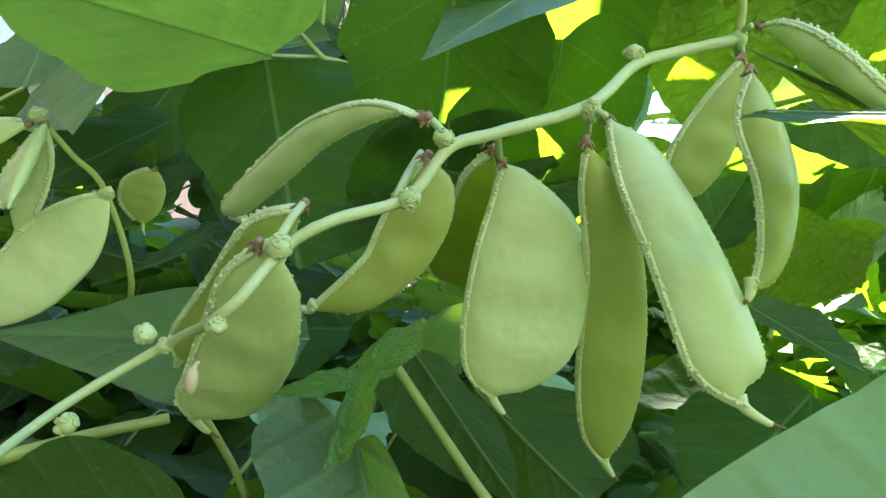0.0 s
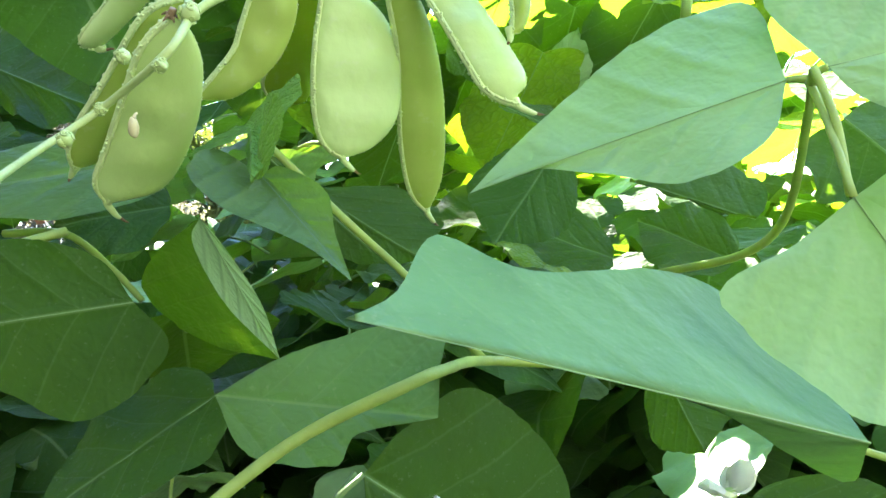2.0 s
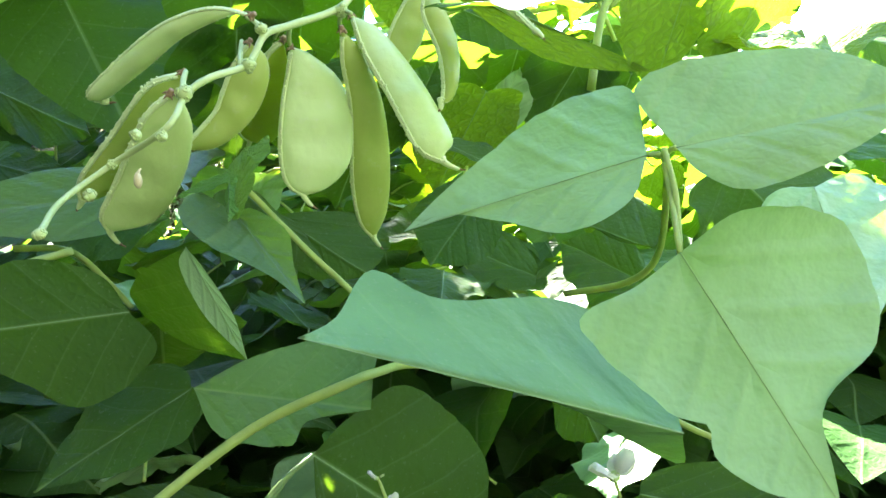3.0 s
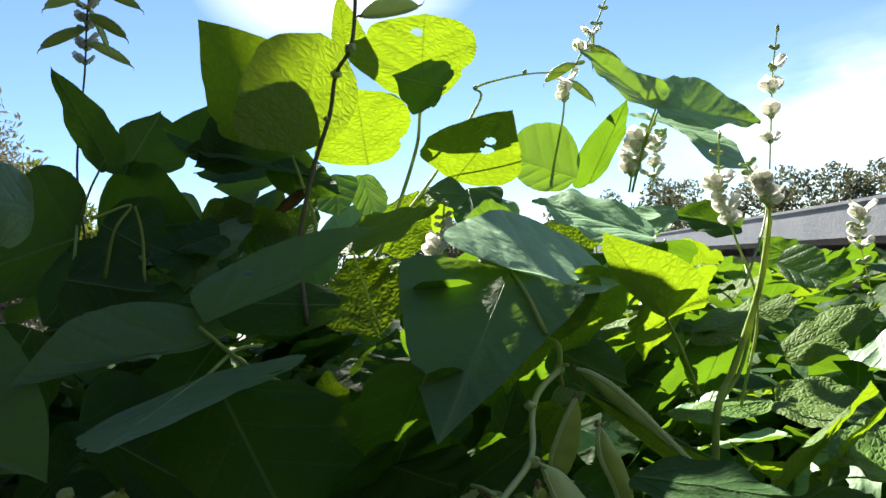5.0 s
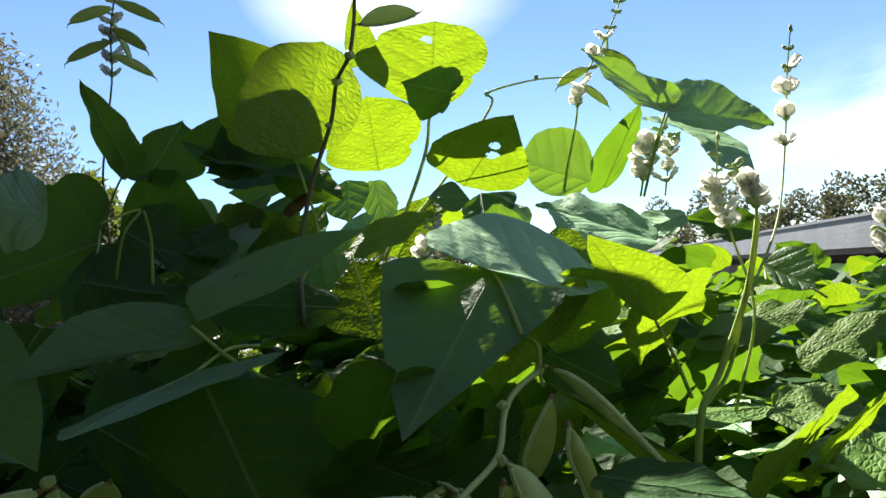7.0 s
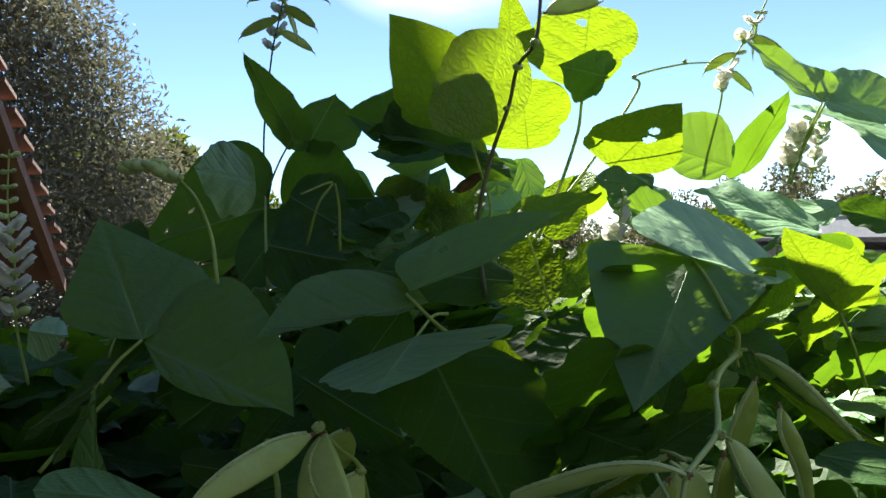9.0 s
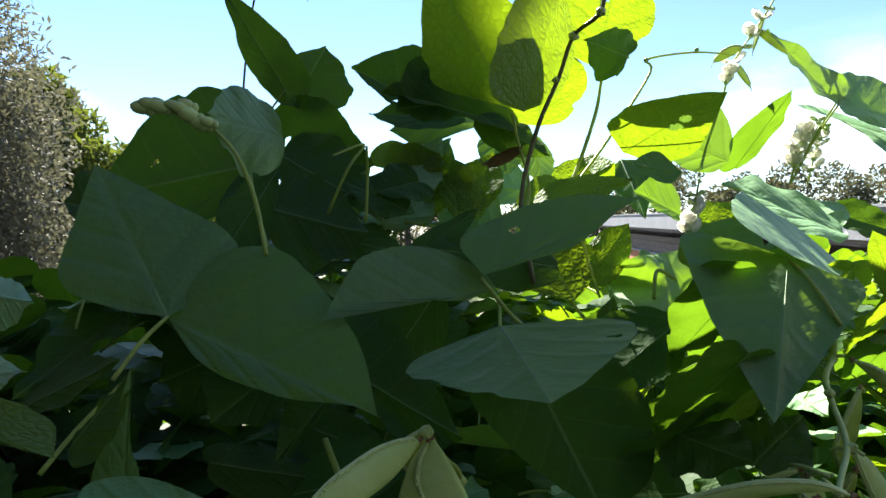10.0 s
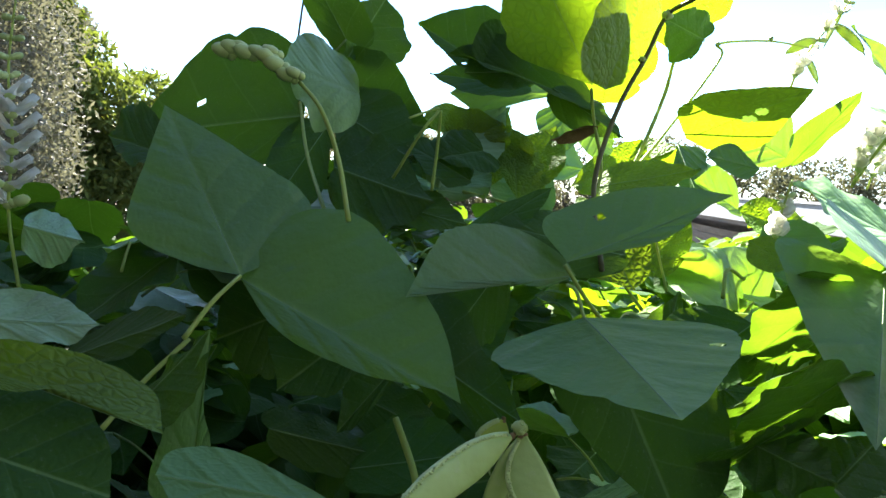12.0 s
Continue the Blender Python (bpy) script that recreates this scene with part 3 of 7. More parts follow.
def petal_into(bm, centre, ahead, up, length, width, cup):
    """A rounded, cupped petal."""
    ahead, up = Vector(ahead).normalized(), Vector(up).normalized()
    side = ahead.cross(up).normalized()
    rows = []
    for i in range(6):
        s = i / 5
        w = width * math.sin(math.pi * (0.12 + 0.8 * s)) ** 0.7
        rows.append([])
        for k in range(-3, 4):
            x = k / 3
            rows[-1].append(bm.verts.new(Vector(centre) + ahead * length * s * (1 - 0.12 * x * x) + side * w * x + up * cup * (x * x * width + 0.6 * length * s * s)))
    for a, b in zip(rows, rows[1:]):
        for k in range(6):
            bm.faces.new((a[k], a[k + 1], b[k + 1], b[k]))


def flower(centre, ahead, size, parent):
    """A white pea flower: standard, two wings and keel in a green calyx."""
    ahead = Vector(ahead).normalized()
    c = Vector(centre)
    bm = bmesh.new()
    up = (Vector((0, 0, 1)) - ahead * ahead.z).normalized()
    side = ahead.cross(up)
    petal_into(bm, c, ahead + up * 1.2, -ahead + up * 0.6, size * 1.1, size * 0.62, -0.5)
    petal_into(bm, c, ahead + side * 0.55 - up * 0.1, up, size * 1.05, size * 0.42, 0.45)
    petal_into(bm, c, ahead - side * 0.55 - up * 0.1, up, size * 1.05, size * 0.42, 0.45)
    petal_into(bm, c, ahead - up * 0.25, up, size * 0.85, size * 0.25, 0.9)
    ob = part("flower", bm, M_PETAL, parent, "white pea flower")
    bm = bmesh.new()
    blob_into(bm, c - ahead * size * 0.08, size * 0.24, ahead, 1.1)
    part("calyx", bm, M_BUD, ob)
    return ob


def bud(centre, ahead, size, parent):
    bm = bmesh.new()
    blob_into(bm, Vector(centre) + Vector(ahead).normalized() * size * 0.9, size * 0.5, ahead, 1.5, 0.06)
    blob_into(bm, Vector(centre) + Vector(ahead).normalized() * size * 0.2, size * 0.42, ahead, 0.9, 0.06)
    return part("bud", bm, M_BUD, parent)


def node_knob(centre, size, parent):
    """A swollen, scarred joint of a fruit stalk."""
    bm = bmesh.new()
    blob_into(bm, centre, size, (0.2, 0.1, 1), 0.95, 0.05, 8, 10)
    for k in range(11):
        way = Vector((random.gauss(0, 1), random.gauss(0, 1), random.gauss(0, 1))).normalized()
        u, rim = way.orthogonal().normalized(), size * random.uniform(0.22, 0.34)
        ring = [Vector(centre) + way * size * 0.98 + (u * math.cos(a) + way.cross(u) * math.sin(a)) * rim for a in [j * math.tau / 7 for j in range(8)]]
        tube_into(bm, ring, rim * 0.42, rim * 0.42, 5, 2, 0.15)
    for k in range(3):
        way = Vector((random.gauss(0, 1), random.gauss(0, 1), random.gauss(0, 0.6))).normalized()
        blob_into(bm, Vector(centre) + way * size * 0.85, size * random.uniform(0.4, 0.55), way, 0.9, 0.12, 5, 7)
    return part("knob", bm, M_PALE, parent, "swollen pale joint")


def spike(points, label, open_from=0.45, flowers=8, size=0.011, r=0.0016, stalk=M_STALK, seed=0, pods=0):
    """An upright flower spike: stalk, pairs of white flowers, buds towards its end, small young pods below."""
    state = random.getstate()
    random.seed(seed + 100)
    root = new("flower_spike")
    root.location = points[0]
    tagged(root, label, "flower spike", "flower spikes of the bean vine")
    off = -Vector(points[0])
    pts = [Vector(p) + off for p in points]
    bm = bmesh.new()
    line = tube_into(bm, pts, r, r * 0.55, 8, 8)
    part("stalk", bm, stalk, root)
    count = flowers
    for i in range(count):
        s = open_from + (0.98 - open_from) * i / max(1, count - 1)
        q = line[min(len(line) - 1, int(s * (len(line) - 1)))]
        for k in range(2):
            a = (a + math.pi + random.uniform(-0.5, 0.5)) if k else random.uniform(-0.9, 0.9)
            way = Vector((math.cos(a), math.sin(a), random.uniform(0.1, 0.6)))
            if i < count * 0.55 and random.random() < 0.8:
                flower(q + way * r, way, size * random.uniform(0.8, 1.15), root)
            else:
                bud(q + way * r, way, size * random.uniform(0.35, 0.6) * (1.15 - 0.5 * s), root)
    for i in range(pods):
        s = open_from + 0.1 + 0.3 * i / max(1, pods)
        q = line[int(s * (len(line) - 1))]
        a = i * 2.4 + 0.4
        way = Vector((math.cos(a), math.sin(a) * 0.4, -0.45)).normalized()
        pod(q, q + way * 0.058, (0, 0, 1), 0.006, 0.007, 0.0035, 0.002, 1, M_POD_DARK, root, 0.005)
    random.setstate(state)
    return root


def box_into(bm, low, high):
    v = [bm.verts.new((x, y, z)) for x in (low[0], high[0]) for y in (low[1], high[1]) for z in (low[2], high[2])]
    for f in ((0, 1, 3, 2), (4, 6, 7, 5), (0, 4, 5, 1), (2, 3, 7, 6), (0, 2, 6, 4), (1, 5, 7, 3)):
        bm.faces.new([v[i] for i in f])


def flat_shade(ob):
    for face in ob.data.polygons:
        face.use_smooth = False
    return ob


def crown_mesh(name, centres, leaves, length, width, material, parent):
    """A crown of many small single leaves gathered into clumps, with gaps between them."""
    rng = np.random.default_rng(7)
    clump = np.array([c[:3] for c in centres])
    radius = np.array([c[3] for c in centres])
    pick = rng.choice(len(clump), leaves, p=radius**2 / (radius**2).sum())
    way = rng.normal(size=(leaves, 3))
    way /= np.linalg.norm(way, axis=1)[:, None]
    at = clump[pick] + way * (radius[pick] * rng.uniform(0.25, 1.0, leaves) ** 0.6)[:, None]
    a = rng.normal(size=(leaves, 3)) + way * 0.8
    a /= np.linalg.norm(a, axis=1)[:, None]
    b = np.cross(a, rng.normal(size=(leaves, 3)))
    b /= np.linalg.norm(b, axis=1)[:, None]
    long = (length * rng.uniform(0.6, 1.3, leaves))[:, None]
    wide = (width * rng.uniform(0.7, 1.2, leaves))[:, None]
    verts = np.stack([at - a * long / 2, at + b * wide / 2, at + a * long / 2, at - b * wide / 2], 1).reshape(-1, 3)
    faces = np.arange(leaves * 4).reshape(-1, 4)
    mesh = bpy.data.meshes.new(name)
    mesh.from_pydata(verts.tolist(), [], faces.tolist())
    mesh.materials.append(material)
    ob = new(name, mesh)
    ob.parent = parent
    return ob


# ---- setting ----
bm = bmesh.new()
rings = []
for radius in (0.0, 1.5, 4, 9, 20, 60, 200, 900):
    rings.append([])
    for k in range(24):
        a = math.tau * k / 24
        x, y = radius * math.cos(a), radius * math.sin(a)
        rings[-1].append(bm.verts.new((x, y, 0.06 * noise.noise((x * 0.4, y * 0.4, 0)))))
for a, b in zip(rings, rings[1:]):
    for k in range(24):
        bm.faces.new((a[k], b[k], b[(k + 1) % 24], a[(k + 1) % 24]))
bmesh.ops.remove_doubles(bm, verts=bm.verts, dist=1e-4)
tagged(part("ground", bm, M_EARTH), "bare earth and low weeds of the garden", "ground", kind="structure")


def saw_roof():
    """The house beside the vine: gable wall, bargeboard and a roof whose tiles end in a toothed verge."""
    house = tagged(new("house"), "pinkish house with rusty tiled roof and brown bargeboard", "house")
    low, high = Vector((-0.69, 4.1, 1.40)), Vector((-0.86, 1.0, 3.36))
    run = high - low
    bm = bmesh.new()
    wall_x = -1.05
    face = [(low.y + 0.02, 0), (high.y, 0), (high.y, high.z - 0.25), (low.y + 0.02, low.z - 0.22)]
    near = [bm.verts.new((wall_x, y, z)) for y, z in face]
    far = [bm.verts.new((wall_x - 0.24, y, z)) for y, z in face]
    bm.faces.new(near), bm.faces.new(far[::-1])
    for k in range(4):
        bm.faces.new((near[k], far[k], far[(k + 1) % 4], near[(k + 1) % 4]))
    flat_shade(part("wall", bm, M_WALL, house))
    up = run.cross(Vector((1, 0, 0))).normalized()
    up = up if up.z > 0 else -up
    n = 24
    bm = bmesh.new()
    sheet = [low - up * 0.012, high - up * 0.012, high - up * 0.03, low - up * 0.03]
    one, two = ([bm.verts.new(q + Vector((x, 0, 0))) for q in sheet] for x in (-0.05, -2.2))
    bm.faces.new(one), bm.faces.new(two[::-1])
    for k in range(4):
        bm.faces.new((one[k], two[k], two[(k + 1) % 4], one[(k + 1) % 4]))
    roof = flat_shade(part("roof", bm, M_TILE, house, "rusty brown overlapping tiles"))
    bm = bmesh.new()
    a, b = Vector(), run * (1.12 / n)
    v = [bm.verts.new(q + Vector((x, 0, 0)) + up * h) for q, h in ((a, 0.072), (b, -0.005)) for x in (0, -1.09)]
    w = [bm.verts.new(q + Vector((x, 0, 0)) + up * (h - 0.022)) for q, h in ((a, 0.072), (b, -0.005)) for x in (0, -1.09)]
    bm.faces.new((v[0], v[1], v[3], v[2])), bm.faces.new((w[0], w[2], w[3], w[1]))
    for i, j in ((0, 1), (1, 3), (3, 2), (2, 0)):
        bm.faces.new((v[i], v[j], w[j], w[i]))
    shape = flat_shade(part("tile", bm, M_TILE, roof)).data
    first = roof.children[0]
    first.location = low
    for k in range(1, n * 2):
        tile = tagged(new("tile", shape))
        tile.parent = roof
        tile.location = low + run * (k % n / n) + Vector((-1.1 * (k // n), 0, 0.001 * math.sin(k * 5)))
    bm = bmesh.new()
    board = [low - up * 0.03, high - up * 0.03, high - up * 0.11, low - up * 0.11]
    one, two = ([bm.verts.new(q + Vector((x, 0, 0))) for q in board] for x in (-0.03, -0.07))
    bm.faces.new(one), bm.faces.new(two[::-1])
    for k in range(4):
        bm.faces.new((one[k], two[k], two[(k + 1) % 4], one[(k + 1) % 4]))
    flat_shade(part("bargeboard", bm, M_BOARD, house, "brown wooden bargeboard"))


saw_roof()


def shed():
    """The low building behind: grey sheet parapet, dark eave, weathered boards and an orange wall."""
    root = tagged(new("shed"), "low shed with grey metal parapet and weathered boards", "shed")
    a, b = Vector((3.77, 1.79, 0)), Vector((7.4, 6.8, 0))
    way = (b - a).normalized()
    a, b = a - way * 2.5, b + way * 9
    back = Vector((way.y, -way.x, 0))

    def slab(name, z0, z1, set_in, deep, material, label=""):
        bm = bmesh.new()
        corner = [a + back * set_in, b + back * set_in, b + back * (set_in + deep), a + back * (set_in + deep)]
        low, high = ([bm.verts.new(q + Vector((0, 0, z))) for q in corner] for z in (z0, z1))
        bm.faces.new(high), bm.faces.new(low[::-1])
        for k in range(4):
            bm.faces.new((low[k], low[(k + 1) % 4], high[(k + 1) % 4], high[k]))
        return flat_shade(part(name, bm, material, root, label))

    slab("parapet", 1.245, 1.455, 0, 0.06, M_METAL, "grey weathered sheet metal")
    slab("coping", 1.455, 1.475, -0.015, 0.10, M_METAL)
    slab("eave_board", 1.20, 1.243, 0.02, 0.05, M_TIMBER)
    for z in (1.02, 0.93, 0.84):
        slab("board", z, z + 0.085, 0.25, 0.03, M_TIMBER)
    slab("ledge", 0.80, 0.836, 0.20, 0.10, M_METAL)
    slab("base_wall", 0.0, 0.798, 0.24, 0.16, M_ORANGE, "orange brown wall")
    slab("back_wall", 0.80, 1.40, 0.6, 0.05, M_TIMBER)
    slab("roof", 1.30, 1.34, 0.07, 3.0, M_TIMBER)


shed()


def tree(base, trunk, clumps, leaves, length, width, material, label, limbs=7):
    root = tagged(new("tree"), label, "tree", "garden trees")
    root.location = base
    off = Vector(base)
    bm = bmesh.new()
    crown_mid = sum((Vector(c[:3]) for c in clumps), Vector()) / len(clumps)
    top = crown_mid - off
    tube_into(bm, [(0, 0, -0.1), (top.x * 0.15, top.y * 0.15, top.z * 0.4), (top.x * 0.6, top.y * 0.6, top.z * 0.8), top], trunk, trunk * 0.4, 10)
    for k in range(limbs):
        c = clumps[(k * 7) % len(clumps)]
        end = Vector(c[:3]) - off
        mid = Vector((top.x * 0.2, top.y * 0.2, top.z * 0.45))
        tube_into(bm, [mid, mid.lerp(end, 0.5) + Vector((0, 0, 0.15)), end], trunk * 0.4, trunk * 0.08, 6)
    part("trunk", bm, M_BARK, root)
    crown_mesh("crown", [tuple(Vector(c[:3]) - off) + (c[3],) for c in clumps], leaves, length, width, material, root)
    return root


EYE = Vector((-0.28, -0.1, 1.38))


def sight(az, el, far):
    a, e = radians(az), radians(el)
    return EYE + Vector((math.sin(a) * math.cos(e), math.cos(a) * math.cos(e), math.sin(e))) * far


# the silver-leaved tree, with unseen high clumps added to shade the vine's near half
rng = random.Random(3)
clumps, high = [], []
while len(clumps) < 240 or len(high) < 1100:
    el, az = rng.uniform(-5, 62), rng.uniform(-44, 26)
    edge = np.interp(el, (-4, 9, 11, 17, 20, 25, 40, 62), (4.0, 3.8, 2.2, -0.2, -3.0, -5.7, -5.5, -7.0))
    part_of, size = (clumps, (0.2, 0.38)) if el < 26 else (high, (0.12, 0.22))
    p = sight(az, el, rng.uniform(5.6, 7.0))
    cast = p - to_sun * ((p.y - 0.5) / to_sun.y)
    r = rng.uniform(*size) * (0.5 if el > 26 and cast.z > 1.58 else 1.0)
    # high clumps are kept only where their shadow is wanted on the vine
    reach = min(np.interp(cast.z + k * r, (0.0, 1.0, 1.15, 1.24, 1.33, 1.42, 1.47, 1.50, 1.56, 1.60, 1.63, 1.70, 2.2), (0.30, 0.20, 0.05, -0.02, -0.01, 0.02, 0.0, -0.05, -0.09, -0.08, 0.12, 0.2, 0.3)) for k in (-0.6, 0.0, 0.6))
    if (az < edge - math.degrees(r / 6.3) * 0.9) if el < 26 else (-0.9 < cast.x < reach - 0.75 * r and -0.4 < cast.z < 2.2):
        if p.x < -1.6 or p.y > 4.2:
            part_of.append((*p, r))
silver = tree((-2.6, 6.0, 0), 0.16, clumps, 220000, 0.06, 0.021, M_SILVER, "tall tree with fine silvery grey leaves")
# the added crown above the view, with larger leaves to stop the sun
crown_mesh("crown", [tuple(Vector(c[:3]) - silver.location) + (c[3],) for c in high], 100000, 0.19, 0.08, M_SILVER, silver)
clumps = []
while len(clumps) < 95:
    el, az = rng.uniform(-9, 10), rng.uniform(-6, 13)
    if el < np.interp(az, (-6, 2, 5, 7.5, 10.5, 13), (9.5, 9.0, 7.0, 4.5, 2.5, 0.5)):
        clumps.append((*sight(az, el, rng.uniform(8.5, 10)), rng.uniform(0.22, 0.4)))
tree((0.4, 9.0, 0), 0.12, clumps, 52000, 0.13, 0.04, M_GREEN, "dark green garden tree with orange tinged lower leaves")
for k in range(9):
    az = 22 + k * 6.2
    clumps = [(*sight(az + rng.uniform(-3.6, 3.6), rng.uniform(-2.5, 3.1 + 0.7 * math.sin(k * 2.1)), 30 + rng.uniform(-2, 2)), rng.uniform(0.4, 0.75)) for _ in range(26)]
    foot = sight(az, 0, 30)
    tree((foot.x, foot.y, 0), 0.15, clumps, 5200, 0.22, 0.09, M_FAR, "distant grey green tree in a row on the skyline", 4)


# the bush mass
# unseen wall behind the camera, added to cut the sky light
bm = bmesh.new()
box_into(bm, (-4.5, -1.75, 0), (5.0, -1.55, 3.4))
flat_shade(tagged(part("wall_south", bm, M_DIM_WALL), "plain dark wall added out of view to cut sky light", "wall", kind="structure"))
# unseen wall carrying on from the house, added for the same end
bm = bmesh.new()
box_into(bm, (-1.29, -1.54, 0), (-1.05, 0.98, 4.6))
flat_shade(tagged(part("wall_west", bm, M_DIM_WALL), "plain dark wall added out of view beyond the house to cut sky light", "wall", kind="structure"))


def bush_top(x, y):
    """How high the inner foliage reaches: highest in the middle, lower towards both ends."""
    az = math.degrees(math.atan2(x + 0.25, y + 0.1))
    top = float(np.interp(az, (-60, -16, -11, -2, 6, 12, 20, 34, 60, 90), (1.5, 1.5, 1.25, 1.24, 1.40, 1.36, 1.30, 1.34, 1.20, 1.05)))
    return top + 0.10 * noise.noise((x * 2.3, y * 2.3, 4.0)) - 0.35 * max(0.0, noise.noise((x * 0.9 + 7, y * 0.9, 1.0))) * (y > 1.6)


def foliage(name, label, count, room, sizes, material, seed):
    """Countless leaves deep in the bush, in one mesh."""
    rng = random.Random(seed)
    shape = [MARGIN[i] for i in (0, 4, 9, 14, 20, 25, 30, 36, len(MARGIN) - 1)]
    verts, faces, coords = [], [], []
    made = 0
    while made < count:
        x, y, z = room(rng)
        if z > bush_top(x, y) or (y < 1.0 and z > 1.0 and x < 0.8) or (y < 0.5 and z > 0.84 and x < 0.8):
            continue
        made += 1
        size, head, rise = rng.uniform(*sizes), rng.uniform(0, math.tau), rng.uniform(-0.75, 0.1)
        flat = math.sqrt(1 - rise * rise)
        axis = Vector((math.cos(head) * flat, math.sin(head) * flat, rise))
        side = (axis.cross(Vector((0, 0, 1))).normalized() + Vector((0, 0, rng.gauss(0, 0.3)))).normalized()
        up = side.cross(axis)
        fold = rng.uniform(-0.2, 0.4)
        c, start = Vector((x, y, z)), len(verts)
        for i, (u, w) in enumerate(shape):
            m = i / (len(shape) - 1)
            for k in (-1, -0.5, 0, 0.5, 1):
                fx, fy = (m + (u - m) * abs(k)), max(0.0, w) * k
                verts.append(c + axis * (fx - 0.5) * 2 * size + side * fy * size * 0.95 + up * size * (fold * abs(fy) - 0.35 * fx * fx + 0.06 * math.sin(9 * fx + head)))
                coords.append((fx, 0.5 + 0.5 * fy))
        for i in range(len(shape) - 1):
            for k in range(4):
                a = start + i * 5 + k
                faces.append((a, a + 5, a + 6, a + 1))
    mesh = bpy.data.meshes.new(name)
    mesh.from_pydata(verts, [], faces)
    uv = mesh.uv_layers.new(name="UVMap")
    for loop in mesh.loops:
        uv.data[loop.index].uv = coords[loop.vertex_index]
    for face in mesh.polygons:
        face.use_smooth = True
    mesh.materials.append(material)
    return tagged(new(name, mesh), label, "foliage", kind="stuff")


# shade is put into the colour of these leaves, sunlight into one set
foliage("foliage", "dense bean leaves deep in the hedge, shade in their colour", 2400, lambda r: (r.uniform(-0.95, 3.2), r.gauss(1.5, 0.38), r.uniform(0.1, 1.45)), (0.05, 0.085), M_SHADED, 1)
foliage("foliage", "bean leaves low in the hedge, shade in their colour", 1500, lambda r: (r.uniform(-0.95, 2.2), r.uniform(0.5, 1.0), r.uniform(0.1, 1.0)), (0.05, 0.08), M_SHADED, 2)
foliage("foliage", "tangled bean leaves in the middle of the hedge, shade in their colour", 1700, lambda r: (r.uniform(-0.95, 2.4), r.uniform(0.6, 1.7), r.uniform(0.35, 1.05)), (0.05, 0.08), M_SHADED, 7)
# low leaves added to block light thrown up from the ground
foliage("foliage", "low bean leaves added in front of the hedge to block ground light", 900, lambda r: (r.uniform(-0.95, 1.9), r.gauss(0.15, 0.22), r.uniform(0.05, 0.82)), (0.05, 0.08), M_SHADED, 3)
foliage("foliage", "bean leaves at the back of the hedge, sunlight in their colour", 180, lambda r: (r.uniform(0.35, 3.2), r.uniform(1.0, 2.2), r.uniform(1.0, 1.42)), (0.05, 0.08), M_LIT, 4)
foliage("foliage", "bean leaves against the house wall, shade in their colour", 900, lambda r: (r.uniform(-0.98, -0.35), r.uniform(0.9, 1.8), r.uniform(0.4, 1.5)), (0.05, 0.08), M_SHADED, 6)
foliage("foliage", "bean leaves on the far side of the hedge, shade in their colour", 2200, lambda r: (r.uniform(-0.8, 3.0), r.uniform(1.9, 2.9), r.uniform(0.2, 1.12)), (0.05, 0.09), M_SHADED, 8)
foliage("foliage", "bean leaves at the end of the hedge, shade in their colour", 500, lambda r: (r.uniform(0.9, 2.4), r.uniform(0.1, 1.0), r.uniform(0.4, 1.25)), (0.05, 0.08), M_SHADED, 5)


def corrugated():
    """A pale corrugated sheet leaning on the house wall."""
    bm = bmesh.new()
    rows = []
    for i in range(49):
        y = 1.45 + i * 0.0125
        rows.append([bm.verts.new((-0.98 + 0.009 * math.sin(i * math.pi / 3) + d, y, z)) for z in (1.5, 2.35) for d in (0, 0.002)])
    for a, b in zip(rows, rows[1:]):
        bm.faces.new((a[0], b[0], b[2], a[2])), bm.faces.new((a[1], a[3], b[3], b[1])), bm.faces.new((a[2], b[2], b[3], a[3])), bm.faces.new((a[0], a[1], b[1], b[0]))
    tagged(part("corrugated_sheet", bm, M_SHEET), "pale corrugated plastic sheet against the house wall", "sheet")


corrugated()

# ---- the vine ----
# the fruiting stalk with the large pods
cluster = tagged(new("pod_cluster"), "pale arching stalk hung with wide green bean pods", "pod cluster", "pod clusters of the bean vine")
cluster.location = (0.1153, 0.2774, 1.2870)
tube("fruit_stalk", [(0.0000, 0.0000, 0.0000), (-0.0270, -0.0107, -0.0081), (-0.0472, -0.0266, -0.0174), (-0.0684, -0.0490, -0.0367), (-0.0989, -0.0630, -0.0481), (-0.1135, -0.0699, -0.0538), (-0.1250, -0.0773, -0.0688), (-0.1440, -0.0905, -0.0761), (-0.1556, -0.0955, -0.0835), (-0.1664, -0.1091, -0.0987), (-0.1900, -0.0850, -0.1094), (-0.2109, -0.0983, -0.1234), (-0.2149, -0.1424, -0.1353)], 0.0023, 0.0012, M_PALE, cluster, bumps=0.05)
node_knob((-0.1566, -0.0985, -0.0835), 0.0034, cluster)
node_knob((-0.1250, -0.0793, -0.0698), 0.0032, cluster)
node_knob((-0.1151, -0.0710, -0.0511), 0.0028, cluster)
node_knob((-0.0684, -0.0520, -0.0387), 0.0034, cluster)
node_knob((-0.0474, -0.0256, -0.0131), 0.0033, cluster)
node_knob((-0.1784, -0.1257, -0.1022), 0.0022, cluster)
node_knob((-0.1687, -0.1088, -0.1020), 0.0024, cluster)
node_knob((-0.1900, -0.0850, -0.1094), 0.0022, cluster)
node_knob((-0.1986, -0.1187, -0.1230), 0.0024, cluster)
node_knob((-0.2149, -0.1424, -0.1353), 0.0022, cluster)
node_knob((0.0000, 0.0000, 0.0000), 0.0035, cluster)
